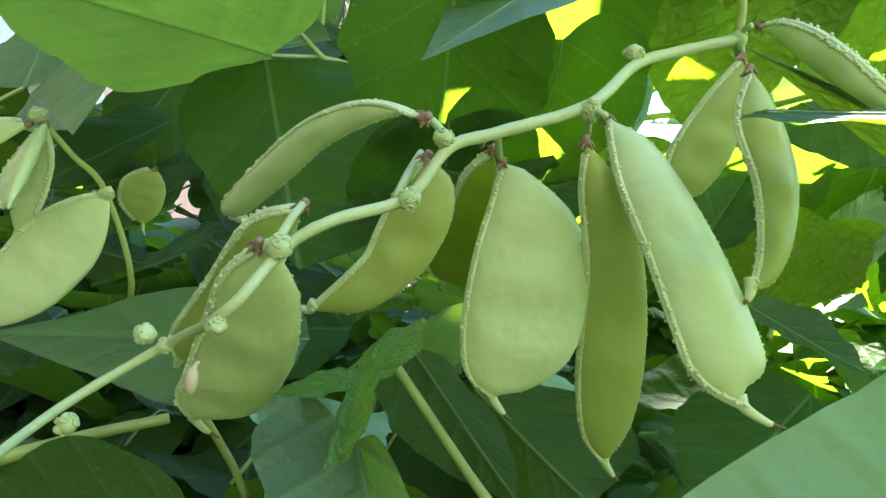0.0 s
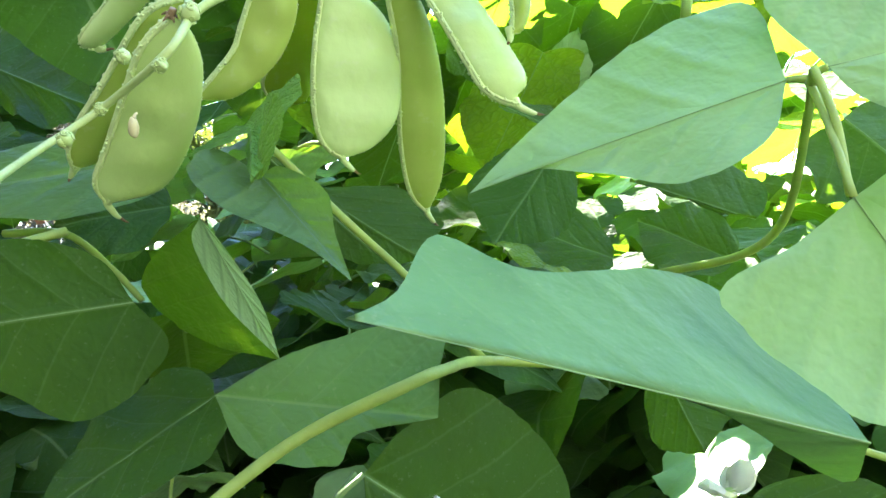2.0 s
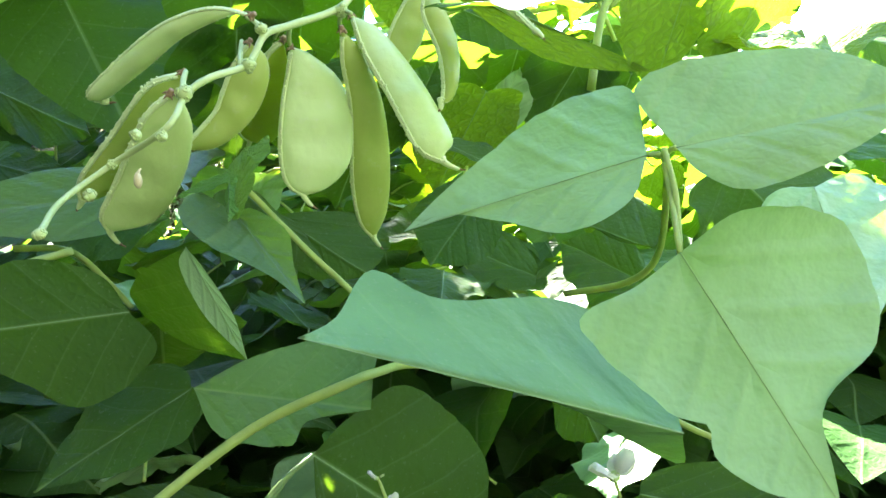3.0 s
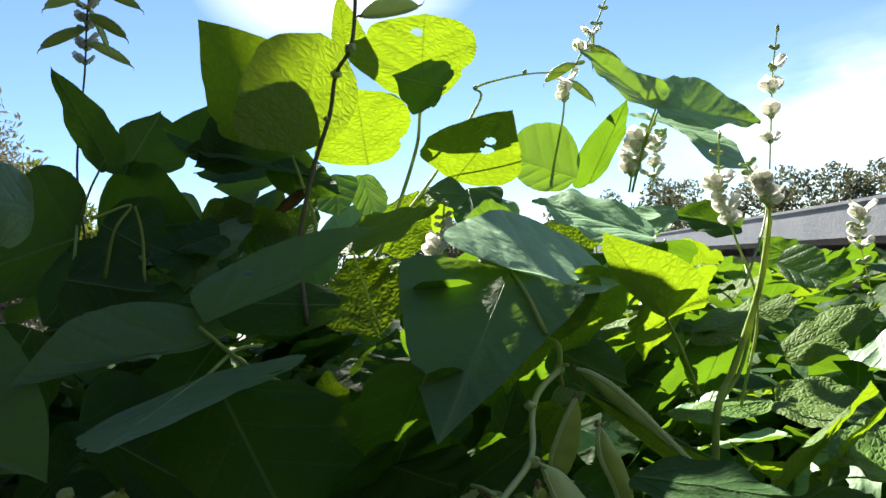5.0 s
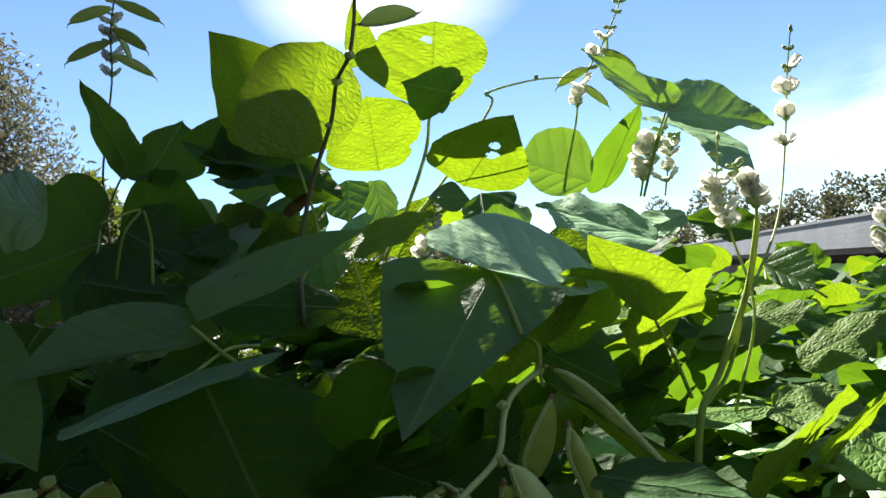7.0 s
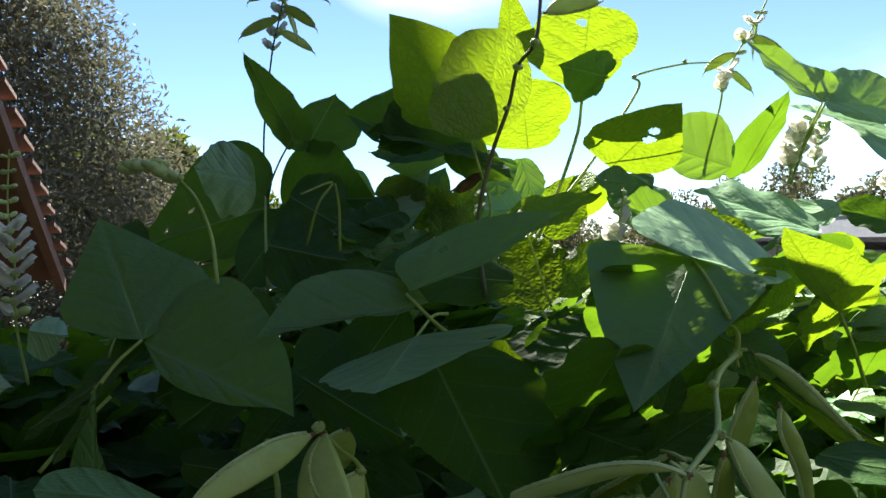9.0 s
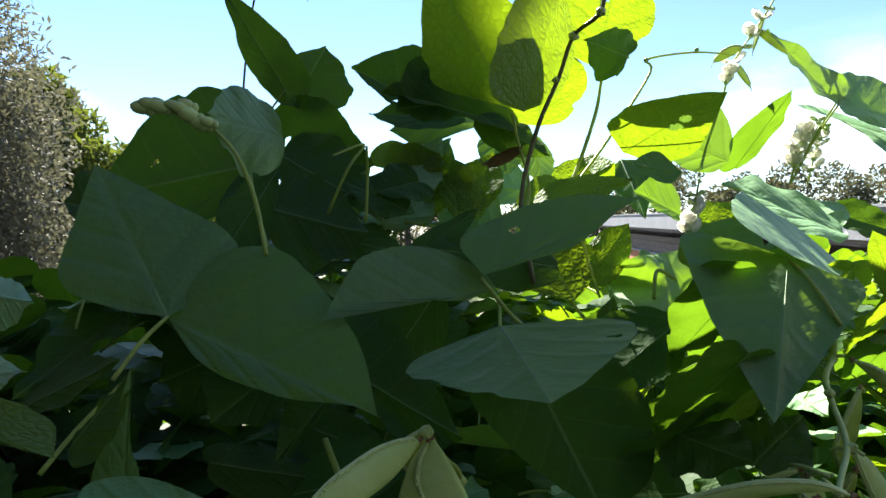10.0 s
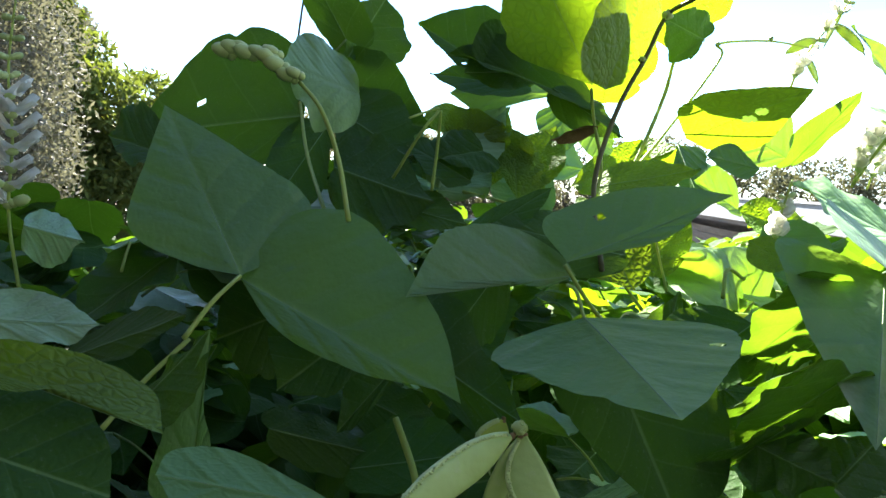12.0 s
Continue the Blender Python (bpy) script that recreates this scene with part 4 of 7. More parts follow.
# the wide pods, seam and belly edge
flat_pod((-0.0954, -0.0401, -0.0543), (-0.0984, -0.0301, -0.1335), ((-0.0994, -0.0383, -0.0683), (-0.1042, -0.0363, -0.0844), (-0.1083, -0.0334, -0.1075), (-0.1071, -0.0312, -0.1252)), ((-0.0868, -0.0397, -0.0571), (-0.0709, -0.0378, -0.0721), (-0.0657, -0.0353, -0.0920), (-0.0700, -0.0321, -0.1173), (-0.0830, -0.0306, -0.1297)), (-0.0914, -0.0291, -0.1415), M_POD, cluster, thick=0.012)
flat_pod((-0.0709, -0.0562, -0.0498), (-0.0524, 0.0008, -0.1651), ((-0.0711, -0.0488, -0.0646), (-0.0668, -0.0362, -0.0901), (-0.0665, -0.0179, -0.1272), (-0.0621, -0.0053, -0.1527)), ((-0.0613, -0.0514, -0.0594), (-0.0485, -0.0390, -0.0844), (-0.0429, -0.0222, -0.1185), (-0.0443, -0.0077, -0.1479)), (-0.0462, 0.0046, -0.1728), M_POD_DARK, cluster, thick=0.009)
flat_pod((-0.0630, -0.0494, -0.0409), (-0.0342, -0.0853, -0.1263), ((-0.0614, -0.0583, -0.0620), (-0.0554, -0.0678, -0.0847), (-0.0503, -0.0772, -0.1070), (-0.0459, -0.0824, -0.1195)), ((-0.0485, -0.0536, -0.0508), (-0.0346, -0.0657, -0.0797), (-0.0270, -0.0772, -0.1070), (-0.0270, -0.0812, -0.1166), (-0.0339, -0.0835, -0.1219)), (-0.0244, -0.0873, -0.1310), M_POD, cluster, thick=0.010)
flat_pod((-0.1623, -0.0959, -0.0827), (-0.1978, -0.0401, -0.1387), ((-0.1735, -0.0885, -0.0902), (-0.1819, -0.0764, -0.1023), (-0.1941, -0.0577, -0.1210), (-0.2003, -0.0481, -0.1306)), ((-0.1565, -0.0907, -0.0879), (-0.1547, -0.0789, -0.0998), (-0.1615, -0.0597, -0.1190), (-0.1761, -0.0429, -0.1359)), (-0.1921, -0.0315, -0.1473), M_POD, cluster, thick=0.009)
flat_pod((-0.1544, -0.0787, -0.0713), (-0.2094, -0.0223, -0.1222), ((-0.1707, -0.0741, -0.0754), (-0.1893, -0.0542, -0.0934), (-0.2075, -0.0345, -0.1113)), ((-0.1588, -0.0693, -0.0798), (-0.1723, -0.0480, -0.0990), (-0.1932, -0.0271, -0.1179)), (-0.2124, -0.0179, -0.1262), M_POD_DARK, cluster, thick=0.008)
flat_pod((-0.1204, -0.0818, -0.0474), (-0.1924, -0.0095, -0.0706), ((-0.1374, -0.0701, -0.0404), (-0.1594, -0.0501, -0.0426), (-0.1820, -0.0256, -0.0539), (-0.1988, -0.0060, -0.0658)), ((-0.1288, -0.0754, -0.0455), (-0.1495, -0.0556, -0.0497), (-0.1679, -0.0355, -0.0594), (-0.1868, -0.0151, -0.0688)), (-0.1855, -0.0147, -0.0725), M_POD, cluster, thick=0.009)
flat_pod((-0.1203, -0.0621, -0.0553), (-0.1589, -0.0447, -0.1026), ((-0.1299, -0.0580, -0.0663), (-0.1373, -0.0529, -0.0801), (-0.1412, -0.0505, -0.0867)), ((-0.1125, -0.0594, -0.0625), (-0.1132, -0.0545, -0.0758), (-0.1233, -0.0487, -0.0918), (-0.1418, -0.0444, -0.1033)), (-0.1628, -0.0456, -0.1001), M_POD_DARK, cluster, thick=0.008)
flat_pod((-0.0985, -0.0387, -0.0494), (-0.1145, 0.0299, -0.0951), ((-0.1072, -0.0292, -0.0558), (-0.1140, -0.0090, -0.0692), (-0.1221, 0.0182, -0.0873)), ((-0.0945, -0.0202, -0.0618), (-0.0926, 0.0031, -0.0773), (-0.0992, 0.0310, -0.0959)), (-0.1163, 0.0369, -0.0998), M_POD_THIN, cluster, thick=0.007)
flat_pod((-0.0090, -0.0246, -0.0146), (-0.0293, -0.0230, -0.0655), ((-0.0235, -0.0241, -0.0309), (-0.0359, -0.0234, -0.0520)), ((-0.0070, -0.0242, -0.0279), (-0.0113, -0.0236, -0.0470), (-0.0213, -0.0231, -0.0611)), (-0.0304, -0.0229, -0.0671), M_POD_DARK, cluster, thick=0.009)
flat_pod((-0.0184, -0.0532, -0.0270), (-0.0281, -0.0751, -0.0951), ((-0.0251, -0.0586, -0.0438), (-0.0221, -0.0652, -0.0645), (-0.0237, -0.0712, -0.0831)), ((-0.0127, -0.0571, -0.0391), (-0.0092, -0.0641, -0.0610), (-0.0139, -0.0707, -0.0815), (-0.0211, -0.0743, -0.0928)), (-0.0304, -0.0764, -0.0991), M_POD_DARK, cluster, thick=0.012)
flat_pod((0.0033, -0.0120, 0.0012), (0.0362, -0.0750, -0.0608), ((0.0068, -0.0286, -0.0030), (0.0156, -0.0478, -0.0191)), ((0.0083, -0.0212, -0.0083), (0.0173, -0.0362, -0.0259)), (0.0382, -0.0771, -0.0652), M_POD, cluster, thick=0.009)
# the stalks of the pods
bm = bmesh.new()
blob_into(bm, (-0.1808, -0.0915, -0.1178), 0.0019, (0.12, 0.0, 1.0), 1.9, 0.12)
tube_into(bm, [(-0.1802, -0.0915, -0.1150), (-0.1797, -0.0912, -0.1138), (-0.1788, -0.0910, -0.1130)], 0.0008, 0.0005, 6, 3)
part("withered_flower", bm, M_PETAL_DRY, cluster, "small shrivelled pale flower stuck to a pod")
tube("pod_stalk", [(-0.1572, -0.0974, -0.0822), (-0.1554, -0.0895, -0.0758), (-0.1535, -0.0836, -0.0714)], 0.0014, 0.0012, M_PALE, cluster, sides=6, steps=3)
tube("pod_stalk", [(-0.1286, -0.0776, -0.0693), (-0.1254, -0.0638, -0.0598), (-0.1223, -0.0519, -0.0523)], 0.0014, 0.0012, M_PALE, cluster, sides=6, steps=3)
tube("pod_stalk", [(-0.1143, -0.0710, -0.0511), (-0.1172, -0.0670, -0.0464), (-0.1202, -0.0651, -0.0437)], 0.0014, 0.0012, M_PALE, cluster, sides=6, steps=3)
tube("pod_stalk", [(-0.0986, -0.0580, -0.0480), (-0.0975, -0.0490, -0.0495), (-0.0964, -0.0419, -0.0530)], 0.0014, 0.0012, M_PALE, cluster, sides=6, steps=3)
tube("pod_stalk", [(-0.1020, -0.0580, -0.0480), (-0.1021, -0.0450, -0.0466), (-0.1022, -0.0340, -0.0473)], 0.0014, 0.0012, M_PALE, cluster, sides=6, steps=3)
tube("pod_stalk", [(-0.0686, -0.0522, -0.0398), (-0.0676, -0.0441, -0.0412), (-0.0666, -0.0381, -0.0445)], 0.0014, 0.0012, M_PALE, cluster, sides=6, steps=3)
tube("pod_stalk", [(-0.0679, -0.0532, -0.0400), (-0.0665, -0.0546, -0.0401), (-0.0651, -0.0581, -0.0421)], 0.0014, 0.0012, M_PALE, cluster, sides=6, steps=3)
tube("pod_stalk", [(-0.1569, -0.0974, -0.0836), (-0.1581, -0.0939, -0.0839), (-0.1592, -0.0924, -0.0862)], 0.0014, 0.0012, M_PALE, cluster, sides=6, steps=3)
tube("pod_stalk", [(0.0005, 0.0012, -0.0008), (0.0025, 0.0072, -0.0014), (0.0046, 0.0112, -0.0040)], 0.0014, 0.0012, M_PALE, cluster, sides=6, steps=3)
tube("pod_stalk", [(0.0013, 0.0011, -0.0002), (0.0037, 0.0048, -0.0054), (0.0061, 0.0064, -0.0126)], 0.0014, 0.0012, M_PALE, cluster, sides=6, steps=3)
tube("pod_stalk", [(0.0000, 0.0001, -0.0000), (0.0012, -0.0024, 0.0026), (0.0023, -0.0069, 0.0032)], 0.0014, 0.0012, M_PALE, cluster, sides=6, steps=3)
# a second fruiting stalk further along
cluster = tagged(new("pod_cluster"), "thin stalk with a few small flat green pods", "pod cluster", "pod clusters of the bean vine")
cluster.location = (-0.1899, 0.3330, 1.2686)
tube("fruit_stalk", [(0.0000, 0.0000, 0.0000), (0.0143, 0.0041, -0.0180), (0.0286, 0.0082, -0.0360), (0.0325, 0.0273, -0.0861), (-0.0109, 0.0680, -0.1244)], 0.0014, 0.0017, M_STALK, cluster)
node_knob((0.0000, 0.0000, 0.0000), 0.0040, cluster)
node_knob((0.0286, 0.0082, -0.0360), 0.0034, cluster)
pod((0.0292, 0.0082, -0.0370), (-0.0254, -0.0025, -0.0977), (0.7413, 0.0198, -0.6708), 0.0163, 0.0195, bow=0.0000, ridge=-1, material=M_POD, parent=cluster, thick=0.007)
pod((0.0025, 0.0001, -0.0046), (-0.0131, 0.0068, -0.0541), (0.9539, 0.0126, -0.2997), 0.0082, 0.0085, bow=0.0000, ridge=1, material=M_POD, parent=cluster, thick=0.006)
pod((0.0327, 0.0561, -0.0180), (0.0256, 0.0567, -0.0477), (0.9725, 0.0042, -0.2330), 0.0159, 0.0087, bow=0.0000, ridge=-1, material=M_POD_DARK, parent=cluster, thick=0.006)
pod((0.0040, 0.0000, -0.0040), (0.0105, -0.0382, -0.0444), (0.8273, -0.3360, 0.4502), 0.0190, 0.0030, bow=0.0000, ridge=-1, material=M_POD, parent=cluster, thick=0.006)
pod((-0.0040, 0.0000, -0.0040), (-0.0822, -0.0142, -0.0320), (0.3676, -0.2613, -0.8925), 0.0104, 0.0090, bow=0.0000, ridge=-1, material=M_POD, parent=cluster, thick=0.006)
cluster = tagged(new("pod_cluster"), "single young flat pod high on the vine against the sky", "pod cluster", "pod clusters of the bean vine")
cluster.location = (0.0920, 0.4776, 1.6095)
pod((0.0008, -0.0005, -0.0011), (0.0571, -0.0129, 0.0081), (0.1574, -0.0236, -0.9873), 0.0137, 0.0041, bow=0.0000, ridge=1, material=M_POD, parent=cluster, thick=0.006)
tube("fruit_stalk", [(0.0000, 0.0000, 0.0000), (-0.0042, 0.0028, -0.0038), (-0.0106, 0.0015, -0.0260)], 0.0012, 0.0012, M_STALK, cluster)
stem = tube("vine_stem", [(-0.1152, 0.1823, 1.0097), (-0.0870, 0.1837, 1.0252), (-0.0354, 0.1822, 1.0510), (0.0066, 0.1638, 1.0664), (0.0257, 0.1754, 1.0656), (0.0543, 0.2086, 1.0565), (0.1093, 0.2298, 1.0371), (0.1785, 0.2253, 1.0121), (0.2480, 0.2013, 0.9654), (0.3107, 0.1824, 0.9355)], 0.0026, 0.0020, M_STALK, bumps=0.04)
tagged(stem, 'green twining vine stem among the leaves', "stem", "stems of the bean vine")
stem = tube("vine_stem", [(-0.0159, 0.2439, 1.1644), (0.0126, 0.2376, 1.1239), (0.0337, 0.2362, 1.0966), (0.0543, 0.2086, 1.0565)], 0.0016, 0.0020, M_STALK, bumps=0.04)
tagged(stem, 'green twining vine stem among the leaves', "stem", "stems of the bean vine")
stem = tube("vine_stem", [(-0.1368, 0.3183, 1.1456), (-0.1085, 0.3059, 1.1402), (-0.0912, 0.3015, 1.1194), (-0.0808, 0.2950, 1.1031)], 0.0020, 0.0016, M_STALK, bumps=0.04)
tagged(stem, 'green twining vine stem among the leaves', "stem", "stems of the bean vine")
stem = tube("vine_stem", [(0.1603, 0.1191, 1.1531), (0.1545, 0.1076, 1.1334), (0.1466, 0.0987, 1.1087)], 0.0015, 0.0014, M_STALK, bumps=0.04)
tagged(stem, 'green twining vine stem among the leaves', "stem", "stems of the bean vine")
stem = tube("vine_stem", [(0.1603, 0.1191, 1.1521), (0.1782, 0.1415, 1.1345), (0.1947, 0.1743, 1.0957), (0.1882, 0.1968, 1.0789), (0.1691, 0.2361, 1.0717)], 0.0018, 0.0022, M_STALK, bumps=0.04)
tagged(stem, 'green twining vine stem among the leaves', "stem", "stems of the bean vine")
stem = tube("vine_stem", [(0.0113, 0.4893, 1.3312), (0.0254, 0.5258, 1.4024), (0.0488, 0.5327, 1.4721), (0.0696, 0.5239, 1.5254), (0.0750, 0.5089, 1.5623), (0.0783, 0.4761, 1.5776), (0.0889, 0.4795, 1.6161), (0.0915, 0.4769, 1.6473)], 0.0024, 0.0018, M_BROWN, bumps=0.04)
tagged(stem, 'dark woody shoot with knobbly joints against the sky', "stem", "stems of the bean vine")
node_knob((0.0750, 0.5089, 1.5623), 0.0045, stem)
node_knob((0.0783, 0.4761, 1.5776), 0.0045, stem)
node_knob((0.0672, 0.5255, 1.5229), 0.0032, stem)
stem = tube("vine_stem", [(0.1390, 0.6203, 1.3725), (0.1911, 0.6324, 1.4495), (0.2292, 0.6418, 1.5192), (0.2439, 0.6429, 1.5689), (0.2753, 0.6335, 1.5897)], 0.0026, 0.0018, M_STALK, bumps=0.04)
tagged(stem, 'green twining vine stem among the leaves', "stem", "stems of the bean vine")
stem = tube("vine_stem", [(0.1116, 0.6380, 1.3625), (0.1808, 0.6399, 1.4172), (0.2663, 0.6545, 1.4939), (0.3444, 0.6615, 1.5827), (0.3430, 0.6675, 1.6004), (0.3998, 0.6373, 1.6106), (0.4545, 0.6143, 1.6092)], 0.0024, 0.0012, M_STALK, bumps=0.04)
tagged(stem, 'green twining vine stem among the leaves', "stem", "stems of the bean vine")
node_knob((0.3430, 0.6675, 1.6004), 0.0030, stem)
node_knob((0.4032, 0.6350, 1.6141), 0.0030, stem)
stem = tube("vine_stem", [(0.2008, 0.2300, 1.1959), (0.2195, 0.2348, 1.2444), (0.2435, 0.2363, 1.2681), (0.2689, 0.2245, 1.3246), (0.2796, 0.2163, 1.3745)], 0.0028, 0.0022, M_STALK, bumps=0.04)
tagged(stem, 'green twining vine stem among the leaves', "stem", "stems of the bean vine")
stem = tube("vine_stem", [(0.1153, 0.2774, 1.2870), (0.1181, 0.2797, 1.3031), (0.1208, 0.3015, 1.3100)], 0.0020, 0.0018, M_STALK, bumps=0.04)
tagged(stem, 'green twining vine stem among the leaves', "stem", "stems of the bean vine")
stem = tube("vine_stem", [(-0.1361, 0.8625, 1.4712), (-0.1500, 0.7891, 1.4098), (-0.1660, 0.6834, 1.3518)], 0.0018, 0.0022, M_STALK, bumps=0.04)
tagged(stem, 'green twining vine stem among the leaves', "stem", "stems of the bean vine")
stem = tube("vine_stem", [(0.0174, 0.5369, 1.3579), (0.0502, 0.5448, 1.4125), (0.0472, 0.5593, 1.4660), (0.0405, 0.5603, 1.4951)], 0.0018, 0.0014, M_STALK, bumps=0.04)
tagged(stem, 'green twining vine stem among the leaves', "stem", "stems of the bean vine")
stem = tube("vine_stem", [(-0.1340, 0.6131, 1.3941), (-0.1240, 0.5873, 1.4354), (-0.1077, 0.5878, 1.4577), (-0.1433, 0.5749, 1.4454)], 0.0016, 0.0010, M_STALK, bumps=0.04)
tagged(stem, 'green twining vine stem among the leaves', "stem", "stems of the bean vine")
stem = tube("vine_stem", [(-0.1023, 0.5972, 1.3856), (-0.0999, 0.5975, 1.4299), (-0.1044, 0.5895, 1.4567)], 0.0016, 0.0012, M_STALK, bumps=0.04)
tagged(stem, 'green twining vine stem among the leaves', "stem", "stems of the bean vine")
stem = tube("vine_stem", [(-0.2110, 0.4321, 1.2421), (-0.2091, 0.4038, 1.2121), (-0.2167, 0.3816, 1.1844)], 0.0022, 0.0024, M_STALK, bumps=0.04)
tagged(stem, 'green twining vine stem among the leaves', "stem", "stems of the bean vine")
stem = tube("vine_stem", [(0.0307, 0.4730, 1.2544), (0.1215, 0.4685, 1.2932), (0.2588, 0.4306, 1.2925), (0.3678, 0.4112, 1.2997)], 0.0022, 0.0022, M_STALK, bumps=0.04)
tagged(stem, 'green twining vine stem among the leaves', "stem", "stems of the bean vine")
stem = tube("vine_stem", [(0.0497, 0.4319, 1.2060), (0.1486, 0.4260, 1.2759), (0.2284, 0.4030, 1.2995)], 0.0018, 0.0018, M_STALK, bumps=0.04)
tagged(stem, 'green twining vine stem among the leaves', "stem", "stems of the bean vine")
stem = tube("vine_stem", [(-0.3233, 0.5177, 1.2780), (-0.3528, 0.5093, 1.2521), (-0.3758, 0.4973, 1.2294)], 0.0016, 0.0018, M_STALK, bumps=0.04)
tagged(stem, 'green twining vine stem among the leaves', "stem", "stems of the bean vine")
stem = tube("vine_stem", [(-0.0937, 0.4188, 1.3453), (-0.0583, 0.4163, 1.3087), (-0.0027, 0.4130, 1.2726)], 0.0016, 0.0018, M_STALK, bumps=0.04)
tagged(stem, 'green twining vine stem among the leaves', "stem", "stems of the bean vine")
stem = tube("vine_stem", [(0.1063, 0.5249, 1.2871), (0.0913, 0.5922, 1.3448), (0.0419, 0.6584, 1.3747), (-0.0196, 0.6736, 1.3859)], 0.0018, 0.0018, M_STALK, bumps=0.04)
tagged(stem, 'green twining vine stem among the leaves', "stem", "stems of the bean vine")
stem = tube("vine_stem", [(-0.1572, 0.2513, 1.1305), (-0.1285, 0.2612, 1.1369), (-0.1035, 0.2711, 1.1409)], 0.0026, 0.0020, M_STALK, bumps=0.04)
tagged(stem, 'green twining vine stem among the leaves', "stem", "stems of the bean vine")
stem = tube("vine_stem", [(0.3191, 0.4998, 1.2172), (0.2866, 0.5199, 1.2097), (0.2439, 0.5004, 1.1856), (0.2098, 0.4610, 1.1503)], 0.0022, 0.0020, M_STALK, bumps=0.04)
tagged(stem, 'green twining vine stem among the leaves', "stem", "stems of the bean vine")
stem = tube("vine_stem", [(0.1482, 0.4477, 1.3313), (0.1233, 0.4476, 1.3402), (0.1084, 0.4380, 1.3162)], 0.0018, 0.0018, M_STALK, bumps=0.04)
tagged(stem, 'green twining vine stem among the leaves', "stem", "stems of the bean vine")
stem = tube("vine_stem", [(0.0657, 0.4967, 1.3914), (0.0688, 0.4776, 1.3420), (0.0711, 0.4680, 1.3167)], 0.0012, 0.0012, M_STALK, bumps=0.04)
tagged(stem, 'green twining vine stem among the leaves', "stem", "stems of the bean vine")
stem = tube("vine_stem", [(-0.2363, 0.4730, 1.3646), (-0.2368, 0.4970, 1.4047), (-0.2453, 0.5135, 1.4373), (-0.2571, 0.5312, 1.4568)], 0.0018, 0.0014, M_STALK, bumps=0.04)
tagged(stem, 'young bud stalk curling over', "stem", "stems of the bean vine")
curl_tip = stem
bud((-0.2571, 0.5312, 1.4568), (-0.90, 0.2, 0.3), 0.0100, curl_tip)
bud((-0.2635, 0.5345, 1.4629), (-0.90, 0.2, 0.3), 0.0110, curl_tip)
bud((-0.2703, 0.5381, 1.4680), (-0.90, 0.2, 0.3), 0.0100, curl_tip)
bud((-0.2745, 0.5459, 1.4711), (-0.90, 0.2, 0.3), 0.0090, curl_tip)
bud((-0.2819, 0.5495, 1.4699), (-0.90, 0.2, 0.3), 0.0100, curl_tip)
bud((-0.2875, 0.5580, 1.4722), (-0.90, 0.2, 0.3), 0.0110, curl_tip)
bud((-0.2939, 0.5610, 1.4700), (-0.90, 0.2, 0.3), 0.0100, curl_tip)
bud((-0.2662, 0.5418, 1.4722), (-0.90, 0.2, 0.3), 0.0090, curl_tip)
bud((-0.2556, 0.5249, 1.4586), (-0.90, 0.2, 0.3), 0.0080, curl_tip)
bud((-0.2844, 0.5565, 1.4747), (-0.90, 0.2, 0.3), 0.0080, curl_tip)
spike([(0.2252, 0.2368, 1.2461), (0.2553, 0.2346, 1.2750), (0.2742, 0.2139, 1.3702), (0.2721, 0.2146, 1.3957), (0.2688, 0.2220, 1.4180)], 'loose cluster of white flowers on yellow green stalks', open_from=0.6, flowers=6, size=0.014, r=0.0016, seed=1)
spike([(0.3038, 0.2822, 1.2220), (0.3397, 0.2809, 1.2991), (0.3501, 0.3021, 1.3641), (0.3472, 0.3088, 1.4061), (0.3595, 0.3112, 1.4614)], 'loose cluster of white flowers on yellow green stalks', open_from=0.58, flowers=8, size=0.014, r=0.0014, seed=2)
spike([(0.4436, 0.3686, 1.3103), (0.5386, 0.4010, 1.3811), (0.6002, 0.4244, 1.4723), (0.6094, 0.4163, 1.5515), (0.5924, 0.3901, 1.6051)], 'tall spike of white bean flowers in the sun', open_from=0.5, flowers=6, size=0.017, r=0.0015, seed=3)
spike([(0.4438, 0.6608, 1.4628), (0.4661, 0.6441, 1.5494), (0.4750, 0.6327, 1.6025), (0.5109, 0.6125, 1.6641), (0.5340, 0.5962, 1.7174), (0.5472, 0.5864, 1.7716)], 'tall spike of white bean flowers in the sun', open_from=0.3, flowers=12, size=0.016, r=0.0017, seed=4, pods=4)
spike([(0.4764, 0.5459, 1.4335), (0.4895, 0.5348, 1.4918), (0.5058, 0.5249, 1.5167)], 'tall spike of white bean flowers in the sun', open_from=0.2, flowers=7, size=0.018, r=0.0014, seed=5)
spike([(0.5236, 0.5514, 1.4333), (0.5330, 0.5440, 1.4851), (0.5410, 0.5381, 1.5145)], 'tall spike of white bean flowers in the sun', open_from=0.2, flowers=6, size=0.016, r=0.0012, seed=12)
spike([(-0.1260, 0.9015, 1.4522), (-0.1254, 0.9159, 1.5534), (-0.1024, 0.9337, 1.6858), (-0.1040, 0.8168, 1.7195), (-0.0901, 0.8096, 1.7862)], 'dark stalked flower spike with young pods, shaded', open_from=0.55, flowers=10, size=0.014, r=0.0017, seed=6, pods=6, stalk=M_BROWN)
spike([(-0.4161, 0.7433, 1.2665), (-0.4261, 0.7573, 1.3329), (-0.4249, 0.7638, 1.3958), (-0.4294, 0.7739, 1.4581), (-0.4250, 0.7792, 1.5261)], 'white flower spike beside the brick house', open_from=0.3, flowers=12, size=0.019, r=0.0016, seed=7)
